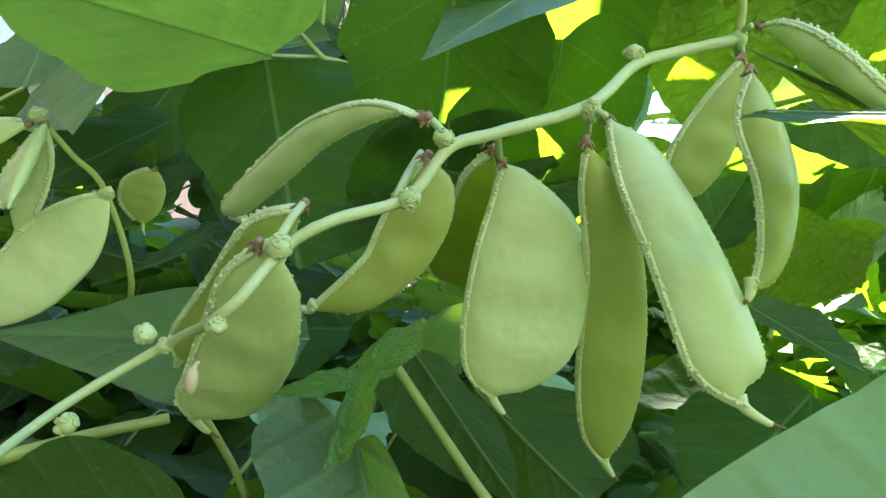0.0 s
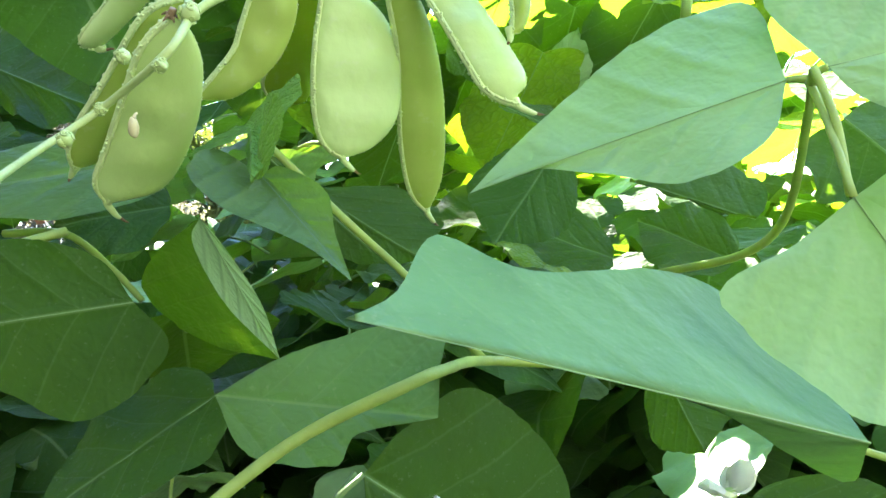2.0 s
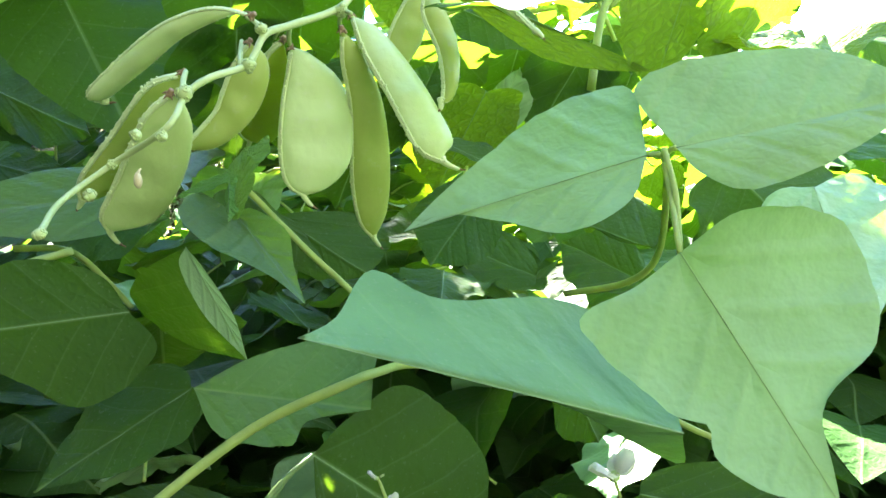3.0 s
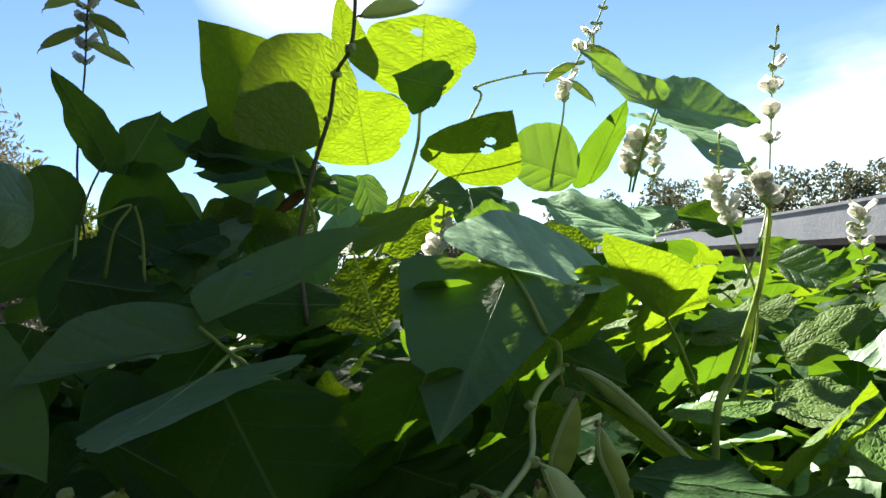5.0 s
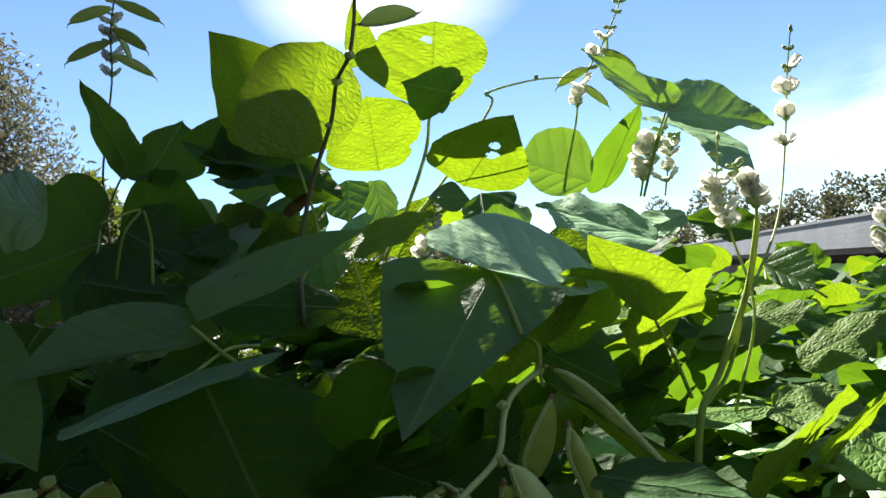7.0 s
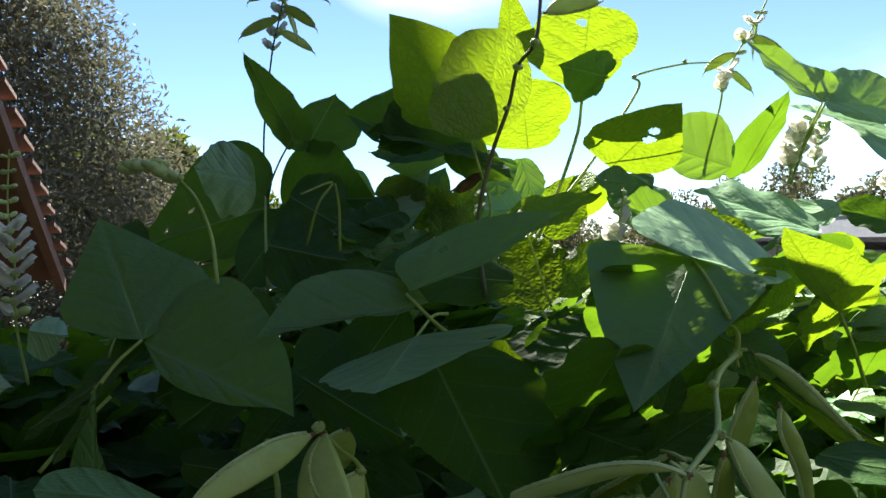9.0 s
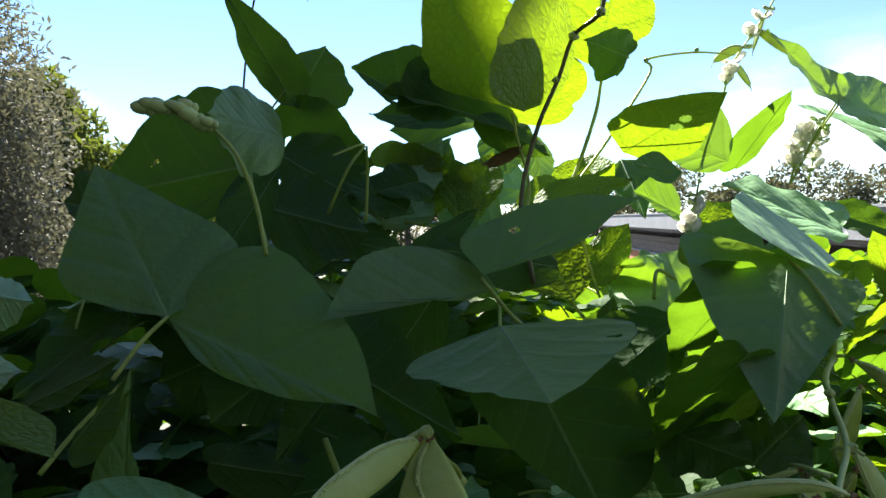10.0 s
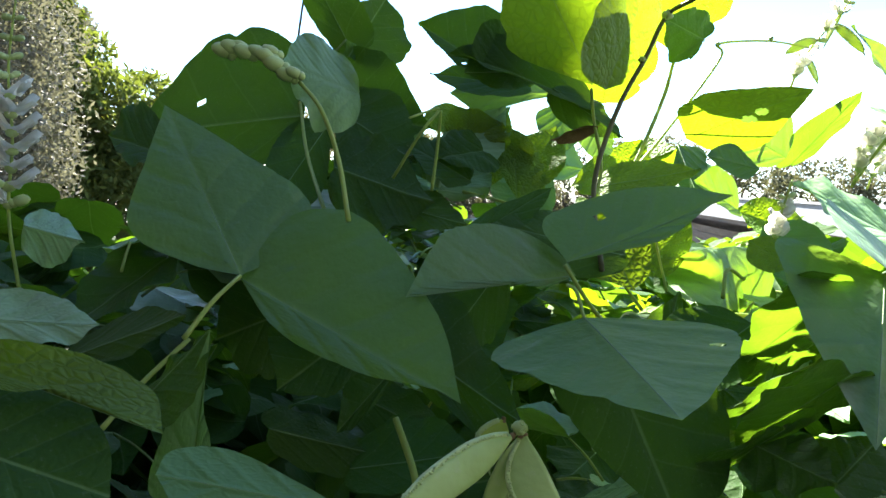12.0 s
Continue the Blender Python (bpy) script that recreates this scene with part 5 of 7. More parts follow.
spike([(0.0854, 0.3816, 1.3746), (0.0984, 0.3876, 1.3942), (0.1046, 0.3858, 1.4225)], 'short spike of pale flower buds', open_from=0.1, flowers=6, size=0.01, r=0.0013, seed=8)
spike([(0.7992, 0.4367, 1.3741), (0.7936, 0.4414, 1.3350), (0.8020, 0.4385, 1.2469)], 'hanging white flowers and tendrils by the shed', open_from=0.05, flowers=8, size=0.018, r=0.0012, seed=9)
spike([(0.1831, 0.1994, 0.9139), (0.1768, 0.2038, 0.9277), (0.1736, 0.2082, 0.9506), (0.1725, 0.2099, 0.9604)], 'flower spike low among the leaves', open_from=0.3, flowers=2, size=0.013, r=0.0016, seed=10)
spike([(0.0214, 0.1661, 0.9829), (0.0220, 0.1727, 0.9929), (0.0207, 0.1804, 1.0061), (0.0197, 0.1837, 1.0118)], 'thin bud stalk low among the leaves', open_from=0.5, flowers=2, size=0.005, r=0.0012, seed=11)
bm, rib = blade((0.0505, 0.5557, 1.4603), (0.0266, 0.5951, 1.4449), (0.0361, 0.5650, 1.4550), (0.0362, 0.5831, 1.4393), 0.4, 0.004, 1.0)
tagged(part("dead_leaf", bm, M_DRY), "small brown withered leaf on the dark shoot", "leaf")
# the leaves nearest the path, margin by margin
shaped_leaf(FRESH, (0.1599, 0.1310, 1.1512), (0.0534, 0.1926, 1.1289), ((0.1760, 0.1629, 1.1886), (0.1343, 0.1858, 1.1797), (0.0798, 0.1925, 1.1474)), ((0.1416, 0.1248, 1.1309), (0.1133, 0.1367, 1.1216), (0.0764, 0.1812, 1.1351)), stalk=(0.1673, 0.1283, 1.1501), wave=0.5)
shaped_leaf(FRESH, (0.1684, 0.1203, 1.1531), (0.2800, 0.0710, 1.1630), ((0.1658, 0.1432, 1.1851), (0.2033, 0.1290, 1.1958), (0.2517, 0.0994, 1.1885)), ((0.1764, 0.1130, 1.1388), (0.1937, 0.0988, 1.1294), (0.2338, 0.0835, 1.1406)), stalk=(0.1673, 0.1283, 1.1501), wave=0.5)
shaped_leaf(FRESH, (0.1414, 0.0929, 1.1087), (0.1831, 0.0592, 0.9961), ((0.1243, 0.1006, 1.0968), (0.0968, 0.1066, 1.0839), (0.1182, 0.0876, 1.0489), (0.1449, 0.0682, 1.0126)), ((0.1607, 0.0702, 1.1249), (0.2196, 0.0751, 1.1089), (0.2171, 0.0619, 1.0628), (0.1856, 0.0636, 1.0384)), stalk=(0.1673, 0.1283, 1.1501), wave=0.5, bites=((1, 0.62, 0.22, 0.04), (-1, 0.83, 0.2, 0.05)))
shaped_leaf(MID, (0.1275, 0.0855, 1.0342), (-0.0230, 0.0963, 1.1046), ((0.1657, 0.1484, 1.0471), (0.1188, 0.1524, 1.0856), (0.0461, 0.1367, 1.1017), (0.0223, 0.1502, 1.1177), (-0.0057, 0.1087, 1.1070)), ((0.1449, 0.1136, 1.0069), (0.0806, 0.0953, 1.0561), (0.0488, 0.1134, 1.0817), (-0.0090, 0.1014, 1.1029)), wave=0.3, puff=0.25)
shaped_leaf(MID, (-0.0565, 0.2337, 1.0637), (0.0169, 0.1663, 1.0514), ((-0.0242, 0.2176, 1.0767), (0.0271, 0.1831, 1.0851), (0.0219, 0.1725, 1.0652)), ((-0.0485, 0.2118, 1.0425), (-0.0205, 0.1860, 1.0377), (-0.0095, 0.1844, 1.0474)), wave=0.3, puff=0.5)
shaped_leaf(SHADED, (-0.0802, 0.2379, 1.1076), (-0.1680, 0.2500, 1.1100), ((-0.0897, 0.2385, 1.1271), (-0.1129, 0.2413, 1.1392), (-0.1375, 0.2448, 1.1376)), ((-0.0702, 0.2373, 1.0874), (-0.0899, 0.2406, 1.0691), (-0.1125, 0.2439, 1.0647), (-0.1327, 0.2462, 1.0808)), wave=0.4, puff=0.3)
shaped_leaf(SHADED, (-0.0494, 0.2133, 1.1366), (-0.0288, 0.2265, 1.0731), ((-0.0731, 0.2874, 1.1229), (-0.0813, 0.3272, 1.1046), (-0.0624, 0.3050, 1.0797)), ((-0.0533, 0.2326, 1.1273), (-0.0448, 0.2396, 1.0998)), wave=0.3)
shaped_leaf(FRESH, (-0.0497, 0.2144, 1.1366), (-0.0288, 0.2249, 1.0739), ((-0.0539, 0.2166, 1.1272), (-0.0460, 0.2210, 1.1012)), ((-0.0425, 0.2163, 1.1235), (-0.0324, 0.2203, 1.0987)), wave=0.2)
shaped_leaf(GLOSS, (-0.0251, 0.2059, 1.1487), (-0.0076, 0.1555, 1.1070), ((-0.0398, 0.2085, 1.1616), (-0.0512, 0.1936, 1.1541), (-0.0426, 0.1801, 1.1384), (-0.0200, 0.1648, 1.1216)), ((-0.0178, 0.2002, 1.1507), (-0.0073, 0.1762, 1.1388), (-0.0078, 0.1683, 1.1223)), wave=0.25, puff=0.5)
shaped_leaf(SHADED, (-0.0017, 0.2341, 1.0131), (0.0975, 0.2671, 0.9040), ((0.0241, 0.2427, 1.0260), (0.0663, 0.2567, 1.0309), (0.1164, 0.2734, 0.9649)), ((-0.0018, 0.2340, 0.9776), (0.0254, 0.2431, 0.9174)), stalk=(-0.0380, 0.2220, 0.9938), wave=0.3, puff=0.5)
shaped_leaf(SHADED, (-0.0941, 0.3765, 1.3071), (-0.0643, 0.3199, 1.1964), ((-0.0417, 0.3639, 1.3001), (-0.0076, 0.3415, 1.2647), (-0.0214, 0.3215, 1.2162)), ((-0.1307, 0.3785, 1.2974), (-0.1357, 0.3664, 1.2695), (-0.1040, 0.3417, 1.2281)), wave=0.3, puff=0.3)
shaped_leaf(BROAD, (-0.0541, 0.2901, 1.1687), (-0.2061, 0.3204, 1.1680), ((-0.0649, 0.2704, 1.1517), (-0.0990, 0.2704, 1.1462), (-0.1308, 0.2838, 1.1515)), ((-0.0641, 0.3070, 1.1803), (-0.1153, 0.3281, 1.1885), (-0.1693, 0.3224, 1.1754)), wave=0.3)
shaped_leaf(FRESH, (-0.1567, 0.0250, 1.2062), (-0.1083, -0.0263, 1.1543), ((-0.1247, 0.0306, 1.2061), (-0.1161, 0.0155, 1.1917), (-0.1099, -0.0080, 1.1704)), ((-0.1474, -0.0014, 1.1819), (-0.1297, -0.0286, 1.1557)), stalk=(-0.1720, 0.2450, 1.1130), wave=0.3)
shaped_leaf(BROAD, (0.1048, 0.3062, 1.3592), (-0.0074, 0.2407, 1.2681), ((0.0762, 0.3332, 1.3727), (0.0414, 0.3505, 1.3760), (0.0108, 0.3004, 1.3240)), ((0.1259, 0.2850, 1.3481), (0.1363, 0.2660, 1.3355), (0.0585, 0.2511, 1.2980)), stalk=(0.0929, 0.2592, 1.3159), wave=0.3, puff=0.3)
shaped_leaf(FRESH, (0.0957, 0.2966, 1.3611), (0.2156, 0.3135, 1.3359), ((0.0553, 0.3080, 1.3826), (0.0827, 0.3390, 1.3975), (0.1751, 0.3922, 1.4086), (0.2214, 0.3630, 1.3717)), ((0.1283, 0.2923, 1.3474), (0.1617, 0.2887, 1.3341)), wave=0.4, puff=0.3, bites=((1, 0.86, 0.1, 0.03),))
shaped_leaf(BROAD, (-0.0955, 0.3923, 1.3139), (-0.1766, 0.2399, 1.3036), ((-0.1328, 0.4006, 1.3033), (-0.1761, 0.3834, 1.2933), (-0.1820, 0.2927, 1.2986)), ((-0.0613, 0.3478, 1.3214), (-0.0604, 0.2982, 1.3227), (-0.1383, 0.2537, 1.3100)), stalk=(-0.0333, 0.4808, 1.3202), wave=0.3, puff=0.4, bites=((1, 0.8, 0.12, 0.04),), cols=16, rows=70, holes=((0.42, -0.8, 0.025),))
shaped_leaf(BROAD, (-0.2951, 0.5080, 1.3202), (-0.1974, 0.3794, 1.2675), ((-0.2662, 0.5207, 1.3559), (-0.2428, 0.5149, 1.3686), (-0.2129, 0.4843, 1.3611), (-0.1937, 0.4198, 1.3112)), ((-0.2807, 0.4701, 1.2933), (-0.2474, 0.4283, 1.2773), (-0.2078, 0.3928, 1.2727)), wave=0.4, puff=0.3)
shaped_leaf(BROAD, (-0.2966, 0.5022, 1.3229), (-0.3294, 0.6127, 1.4331), ((-0.3273, 0.5200, 1.3283), (-0.3594, 0.5493, 1.3469), (-0.3456, 0.5815, 1.3910)), ((-0.2702, 0.5112, 1.3357), (-0.2388, 0.5373, 1.3705), (-0.2798, 0.5750, 1.4034)), stalk=(-0.3341, 0.4841, 1.2866), wave=0.4, puff=0.3)
shaped_leaf(BROAD, (-0.0686, 0.4344, 1.3360), (-0.2150, 0.4265, 1.3221), ((-0.1034, 0.4291, 1.3282), (-0.1498, 0.4333, 1.3326), (-0.1924, 0.4326, 1.3307)), ((-0.0788, 0.4467, 1.3519), (-0.1165, 0.4590, 1.3672), (-0.1707, 0.4561, 1.3620)), wave=0.3, puff=0.3)
shaped_leaf(BROAD, (-0.0888, 0.4227, 1.3473), (0.0458, 0.3935, 1.4055), ((-0.0882, 0.4552, 1.3730), (-0.0423, 0.4478, 1.3949), (0.0071, 0.4260, 1.4077)), ((-0.0672, 0.4143, 1.3538), (-0.0188, 0.3973, 1.3696), (0.0264, 0.3976, 1.3970)), wave=0.3, puff=0.3, cols=16, rows=70, holes=((0.3, 0.55, 0.03),))
shaped_leaf(LIT, (-0.4522, 0.3915, 1.3092), (-0.3745, 0.3219, 1.2900), ((-0.4292, 0.3786, 1.3162), (-0.3986, 0.3691, 1.3104), (-0.3742, 0.3523, 1.2984)), ((-0.4287, 0.3592, 1.3006), (-0.4074, 0.3565, 1.2998), (-0.3864, 0.3457, 1.2924)), wave=0.2, puff=0.3)
shaped_leaf(SHADED, (-0.4555, 0.3627, 1.2863), (-0.3912, 0.3298, 1.2638), ((-0.4326, 0.3752, 1.2960), (-0.4042, 0.3724, 1.2946), (-0.3906, 0.3504, 1.2788)), ((-0.4379, 0.3337, 1.2655), (-0.4170, 0.3195, 1.2556)), wave=0.3)
shaped_leaf(MID, (-0.3353, 0.4464, 1.1959), (-0.3285, 0.4441, 1.3013), ((-0.3555, 0.4531, 1.2071), (-0.3466, 0.4501, 1.2497), (-0.3352, 0.4463, 1.2795)), ((-0.3247, 0.4428, 1.2298), (-0.3296, 0.4445, 1.2565), (-0.3287, 0.4442, 1.2830)), wave=0.2)
shaped_leaf(MID, (-0.2802, 0.3454, 1.2315), (-0.3640, 0.3891, 1.2443), ((-0.3182, 0.3825, 1.2487), (-0.3379, 0.3947, 1.2531), (-0.3563, 0.3975, 1.2514)), ((-0.3197, 0.3448, 1.2235), (-0.3517, 0.3626, 1.2291)), wave=0.3)
shaped_leaf(FRESH, (0.1815, 0.4928, 1.2936), (0.2743, 0.5539, 1.3519), ((0.1499, 0.5277, 1.3031), (0.1906, 0.5779, 1.3153), (0.1683, 0.5316, 1.3435)), ((0.3745, 0.5750, 1.2714), (0.3909, 0.5785, 1.3135), (0.3429, 0.5684, 1.3458)), wave=0.5)
shaped_leaf(EATEN, (-0.1357, 0.8473, 1.4551), (-0.3177, 0.9983, 1.4108), ((-0.1231, 0.8810, 1.5182), (-0.1568, 0.9498, 1.5653), (-0.2120, 0.9893, 1.5434), (-0.2698, 0.9920, 1.4679)), ((-0.1777, 0.8458, 1.3958), (-0.2396, 0.9030, 1.3885), (-0.2981, 0.9642, 1.3915)), wave=0.3, bites=((1, 0.86, 0.15, 0.03), (1, 0.5, 0.08, 0.02)), cols=18, rows=80, holes=((0.55, 0.25, 0.02), (0.72, 0.1, 0.012), (0.35, 0.5, 0.01)))
shaped_leaf(LIT, (0.0374, 0.5381, 1.4918), (0.0703, 0.5237, 1.6074), ((-0.0265, 0.5024, 1.4984), (-0.0221, 0.4973, 1.5469), (0.0119, 0.5058, 1.5925)), ((0.0903, 0.5525, 1.5138), (0.1176, 0.5588, 1.5543), (0.1023, 0.5455, 1.5982)), wave=0.25, puff=0.4)
shaped_leaf(LIT, (0.0643, 0.5852, 1.5028), (-0.0209, 0.6226, 1.6498), ((-0.0059, 0.6357, 1.5315), (-0.0197, 0.6346, 1.5885), (-0.0207, 0.6272, 1.6273)), ((0.0727, 0.5691, 1.5469), (0.0530, 0.5731, 1.6029), (0.0166, 0.5963, 1.6314)), wave=0.4, bites=((1, 0.5, 0.1, 0.03),))
shaped_leaf(LIT, (0.2572, 0.6713, 1.5804), (0.2661, 0.6465, 1.6871), ((0.2075, 0.6705, 1.5969), (0.1578, 0.6641, 1.6383), (0.1956, 0.6542, 1.6718)), ((0.3021, 0.6650, 1.5960), (0.3423, 0.6505, 1.6493), (0.3163, 0.6453, 1.6789)), wave=0.5, bites=((1, 0.6, 0.12, 0.05), (-1, 0.4, 0.12, 0.03)), cols=16, rows=70, holes=((0.78, 0.1, 0.04),))
shaped_leaf(FRESH, (0.5231, 0.5433, 1.5369), (0.4677, 0.3640, 1.4308), ((0.5429, 0.4816, 1.5066), (0.5262, 0.4222, 1.4717)), ((0.4929, 0.5479, 1.5346), (0.5062, 0.4841, 1.5021), (0.4481, 0.3933, 1.4436)), wave=0.4)
shaped_leaf(FRESH, (0.4740, 0.6374, 1.4679), (0.3975, 0.6963, 1.5124), ((0.4836, 0.6372, 1.5009), (0.4738, 0.6520, 1.5447), (0.4318, 0.6809, 1.5510)), ((0.4513, 0.6494, 1.4522), (0.4147, 0.6761, 1.4652)), wave=0.3)
shaped_leaf(LIT, (0.2756, 0.6417, 1.4720), (0.2480, 0.4682, 1.5187), ((0.2097, 0.6017, 1.4992), (0.2018, 0.5455, 1.5140), (0.2260, 0.4923, 1.5193)), ((0.3288, 0.6286, 1.4602), (0.3308, 0.5749, 1.4718), (0.2752, 0.5012, 1.5037)), wave=0.4, cols=16, rows=70, holes=((0.62, -0.05, 0.045), (0.5, -0.12, 0.05)), bites=((-1, 0.2, 0.15, 0.04),))
shaped_leaf(LIT, (0.1875, 0.6992, 1.5059), (0.1714, 0.6755, 1.5967), ((0.1492, 0.7079, 1.5100), (0.1215, 0.7105, 1.5253), (0.1492, 0.6875, 1.5764)), ((0.2195, 0.6881, 1.5148), (0.2403, 0.6698, 1.5564), (0.2197, 0.6658, 1.5869)), wave=0.4, bites=((-1, 0.35, 0.15, 0.03),))
shaped_leaf(LIT, (0.2360, 0.2872, 1.3053), (0.1772, 0.2840, 1.3788), ((0.2201, 0.2901, 1.3155), (0.1954, 0.2913, 1.3397), (0.1800, 0.2890, 1.3628)), ((0.2509, 0.2753, 1.3191), (0.2587, 0.2659, 1.3345), (0.2336, 0.2688, 1.3549), (0.2036, 0.2767, 1.3680)), stalk=(0.2732, 0.2974, 1.2380), wave=0.3)
shaped_leaf(LIT, (0.2328, 0.7366, 1.4094), (0.2614, 0.6413, 1.4593), ((0.2433, 0.7246, 1.4514), (0.2700, 0.6950, 1.4739)), ((0.2580, 0.7117, 1.4056), (0.2895, 0.6772, 1.4280)), wave=0.5)
shaped_leaf(SHADED, (0.3394, 0.7096, 1.4714), (0.2864, 0.6139, 1.3879), ((0.2924, 0.6814, 1.4497), (0.2769, 0.6419, 1.4147)), ((0.3995, 0.7149, 1.4706), (0.3597, 0.6711, 1.4339)), wave=0.4)
shaped_leaf(LIT, (0.1265, 0.5501, 1.3188), (0.2065, 0.5641, 1.3837), ((0.1373, 0.5696, 1.3422), (0.1759, 0.5772, 1.3742)), ((0.1480, 0.5343, 1.3199), (0.1851, 0.5410, 1.3502)), wave=0.5)
shaped_leaf(LIT, (0.0329, 0.6477, 1.3828), (0.0609, 0.7040, 1.4568), ((0.0293, 0.6810, 1.4156), (0.0456, 0.7026, 1.4470)), ((0.0642, 0.6427, 1.3946), (0.0784, 0.6750, 1.4360)), wave=0.5)
shaped_leaf(FRESH, (0.2406, 0.7744, 1.4274), (0.1677, 0.8463, 1.4381), ((0.2398, 0.8234, 1.4708), (0.2000, 0.8488, 1.4641)), ((0.2110, 0.7805, 1.4110), (0.1761, 0.8097, 1.4115)), wave=0.4)
shaped_leaf(MID, (0.1607, 0.7486, 1.5045), (0.1397, 0.7006, 1.4432), ((0.1325, 0.7561, 1.4893), (0.1241, 0.7321, 1.4603)), ((0.1794, 0.7217, 1.4941), (0.1628, 0.7025, 1.4631)), wave=0.3)
shaped_leaf(LIT, (0.0296, 0.7127, 1.3850), (0.0994, 0.7774, 1.4941), ((0.0351, 0.7430, 1.4178), (0.0615, 0.7761, 1.4673)), ((0.0698, 0.7159, 1.4152), (0.0933, 0.7501, 1.4638)), wave=0.5)
shaped_leaf(BROAD, (0.2784, 0.2160, 1.3415), (0.2829, 0.1800, 1.3220), ((0.2936, 0.2118, 1.3517), (0.3018, 0.1937, 1.3470)), ((0.2721, 0.2030, 1.3278), (0.2755, 0.1886, 1.3214)), wave=0.3)
shaped_leaf(LIT, (0.1140, 0.2640, 1.2790), (0.2005, 0.1701, 1.1958), ((0.1477, 0.2274, 1.2425), (0.1797, 0.1926, 1.2168)), ((0.1423, 0.2333, 1.2364), (0.1594, 0.2147, 1.2150), (0.1808, 0.1915, 1.2021)), wave=0.2)
shaped_leaf(BROAD, (0.1244, 0.6969, 1.5094), (0.0093, 0.7668, 1.4971), ((0.1006, 0.7472, 1.5444), (0.0494, 0.7659, 1.5259)), ((0.0748, 0.7160, 1.4925), (0.0319, 0.7319, 1.4773)), wave=0.4)
shaped_leaf(MID, (0.0893, 0.7518, 1.4919), (-0.0015, 0.7278, 1.4087), ((0.0517, 0.7607, 1.4760), (0.0049, 0.7562, 1.4409)), ((0.0564, 0.7275, 1.4464), (0.0207, 0.7154, 1.4110)), wave=0.4)
shaped_leaf(MID, (-0.0508, 0.7689, 1.4350), (0.0052, 0.6951, 1.3951), ((-0.0186, 0.7547, 1.4397), (0.0039, 0.7202, 1.4189)), ((-0.0532, 0.7385, 1.4039), (-0.0254, 0.7099, 1.3920)), wave=0.3)
shaped_leaf(LIT, (0.0603, 0.8066, 1.4852), (0.0066, 0.8192, 1.4650), ((0.0415, 0.8248, 1.4926), (0.0177, 0.8274, 1.4805)), ((0.0347, 0.7941, 1.4562), (0.0135, 0.8059, 1.4553)), wave=0.3)
shaped_leaf(BROAD, (-0.0609, 0.8130, 1.4271), (0.0066, 0.8136, 1.4649), ((-0.0433, 0.8610, 1.4877), (-0.0007, 0.8540, 1.5037)), ((-0.0406, 0.7922, 1.4162), (-0.0062, 0.7964, 1.4395)), wave=0.3)
shaped_leaf(MID, (0.1883, 0.4746, 1.4343), (0.1649, 0.5200, 1.4446), ((0.1891, 0.5073, 1.4584), (0.1747, 0.5188, 1.4529)), ((0.1739, 0.4781, 1.4232), (0.1666, 0.4994, 1.4315)), wave=0.3)
shaped_leaf(MID, (0.2481, 0.5044, 1.3791), (0.2486, 0.4254, 1.3355), ((0.2752, 0.4787, 1.3888), (0.2742, 0.4453, 1.3694)), ((0.2248, 0.4905, 1.3505), (0.2233, 0.4486, 1.3259)), wave=0.3)
shaped_leaf(LIT, (0.1836, 0.4733, 1.3658), (0.1889, 0.4295, 1.3451), ((0.1974, 0.4623, 1.3714), (0.1992, 0.4432, 1.3619)), ((0.1700, 0.4626, 1.3478), (0.1738, 0.4414, 1.3388)), wave=0.3)
shaped_leaf(LIT, (0.0960, 0.5303, 1.3060), (0.1079, 0.6165, 1.3891), ((0.0598, 0.5735, 1.3221), (0.0776, 0.6046, 1.3603)), ((0.1215, 0.5349, 1.3255), (0.1434, 0.5665, 1.3666), (0.1350, 0.5945, 1.3861)), wave=0.5)
shaped_leaf(SHADED, (0.0957, 0.3968, 1.3030), (0.0150, 0.4027, 1.2588), ((0.0800, 0.4243, 1.3134), (0.0403, 0.4386, 1.2998)), ((0.0716, 0.3743, 1.2722), (0.0324, 0.3820, 1.2543)), wave=0.3)
shaped_leaf(SHADED, (-0.0997, 0.8524, 1.4540), (-0.1857, 0.7824, 1.3558), ((-0.1428, 0.8572, 1.4491), (-0.1847, 0.8220, 1.4001)), ((-0.1248, 0.7920, 1.3809), (-0.1591, 0.7716, 1.3501)), wave=0.3)
shaped_leaf(MID, (0.1487, 0.7375, 1.4260), (0.0570, 0.7110, 1.3661), ((0.1010, 0.7538, 1.4284), (0.0598, 0.7361, 1.3949)), ((0.1296, 0.6998, 1.3778), (0.0852, 0.6927, 1.3551)), wave=0.3)
# leaves that show singly: base, tip and the two widest points of the margin
leaf(YOUNG, (-0.029, 0.193, 1.147), (-0.018, 0.186, 1.177), (-0.024, 0.198, 1.162), (-0.017, 0.179, 1.165), xw=0.5)
leaf(YOUNG, (-0.025, 0.204, 1.167), (-0.005, 0.200, 1.184), (-0.019, 0.215, 1.177), (-0.008, 0.196, 1.173), xw=0.45)
leaf(YOUNG, (-0.026, 0.204, 1.167), (-0.051, 0.216, 1.160), (-0.038, 0.216, 1.167), (-0.035, 0.201, 1.162), xw=0.45)
leaf(YOUNG, (-0.026, 0.201, 1.166), (-0.031, 0.186, 1.146), (-0.030, 0.198, 1.156), (-0.019, 0.191, 1.158), xw=0.4)
leaf(SHADED, (-0.057, 0.276, 1.054), (-0.141, 0.268, 1.020), (-0.082, 0.256, 1.025), (-0.104, 0.311, 1.056), xw=0.4)
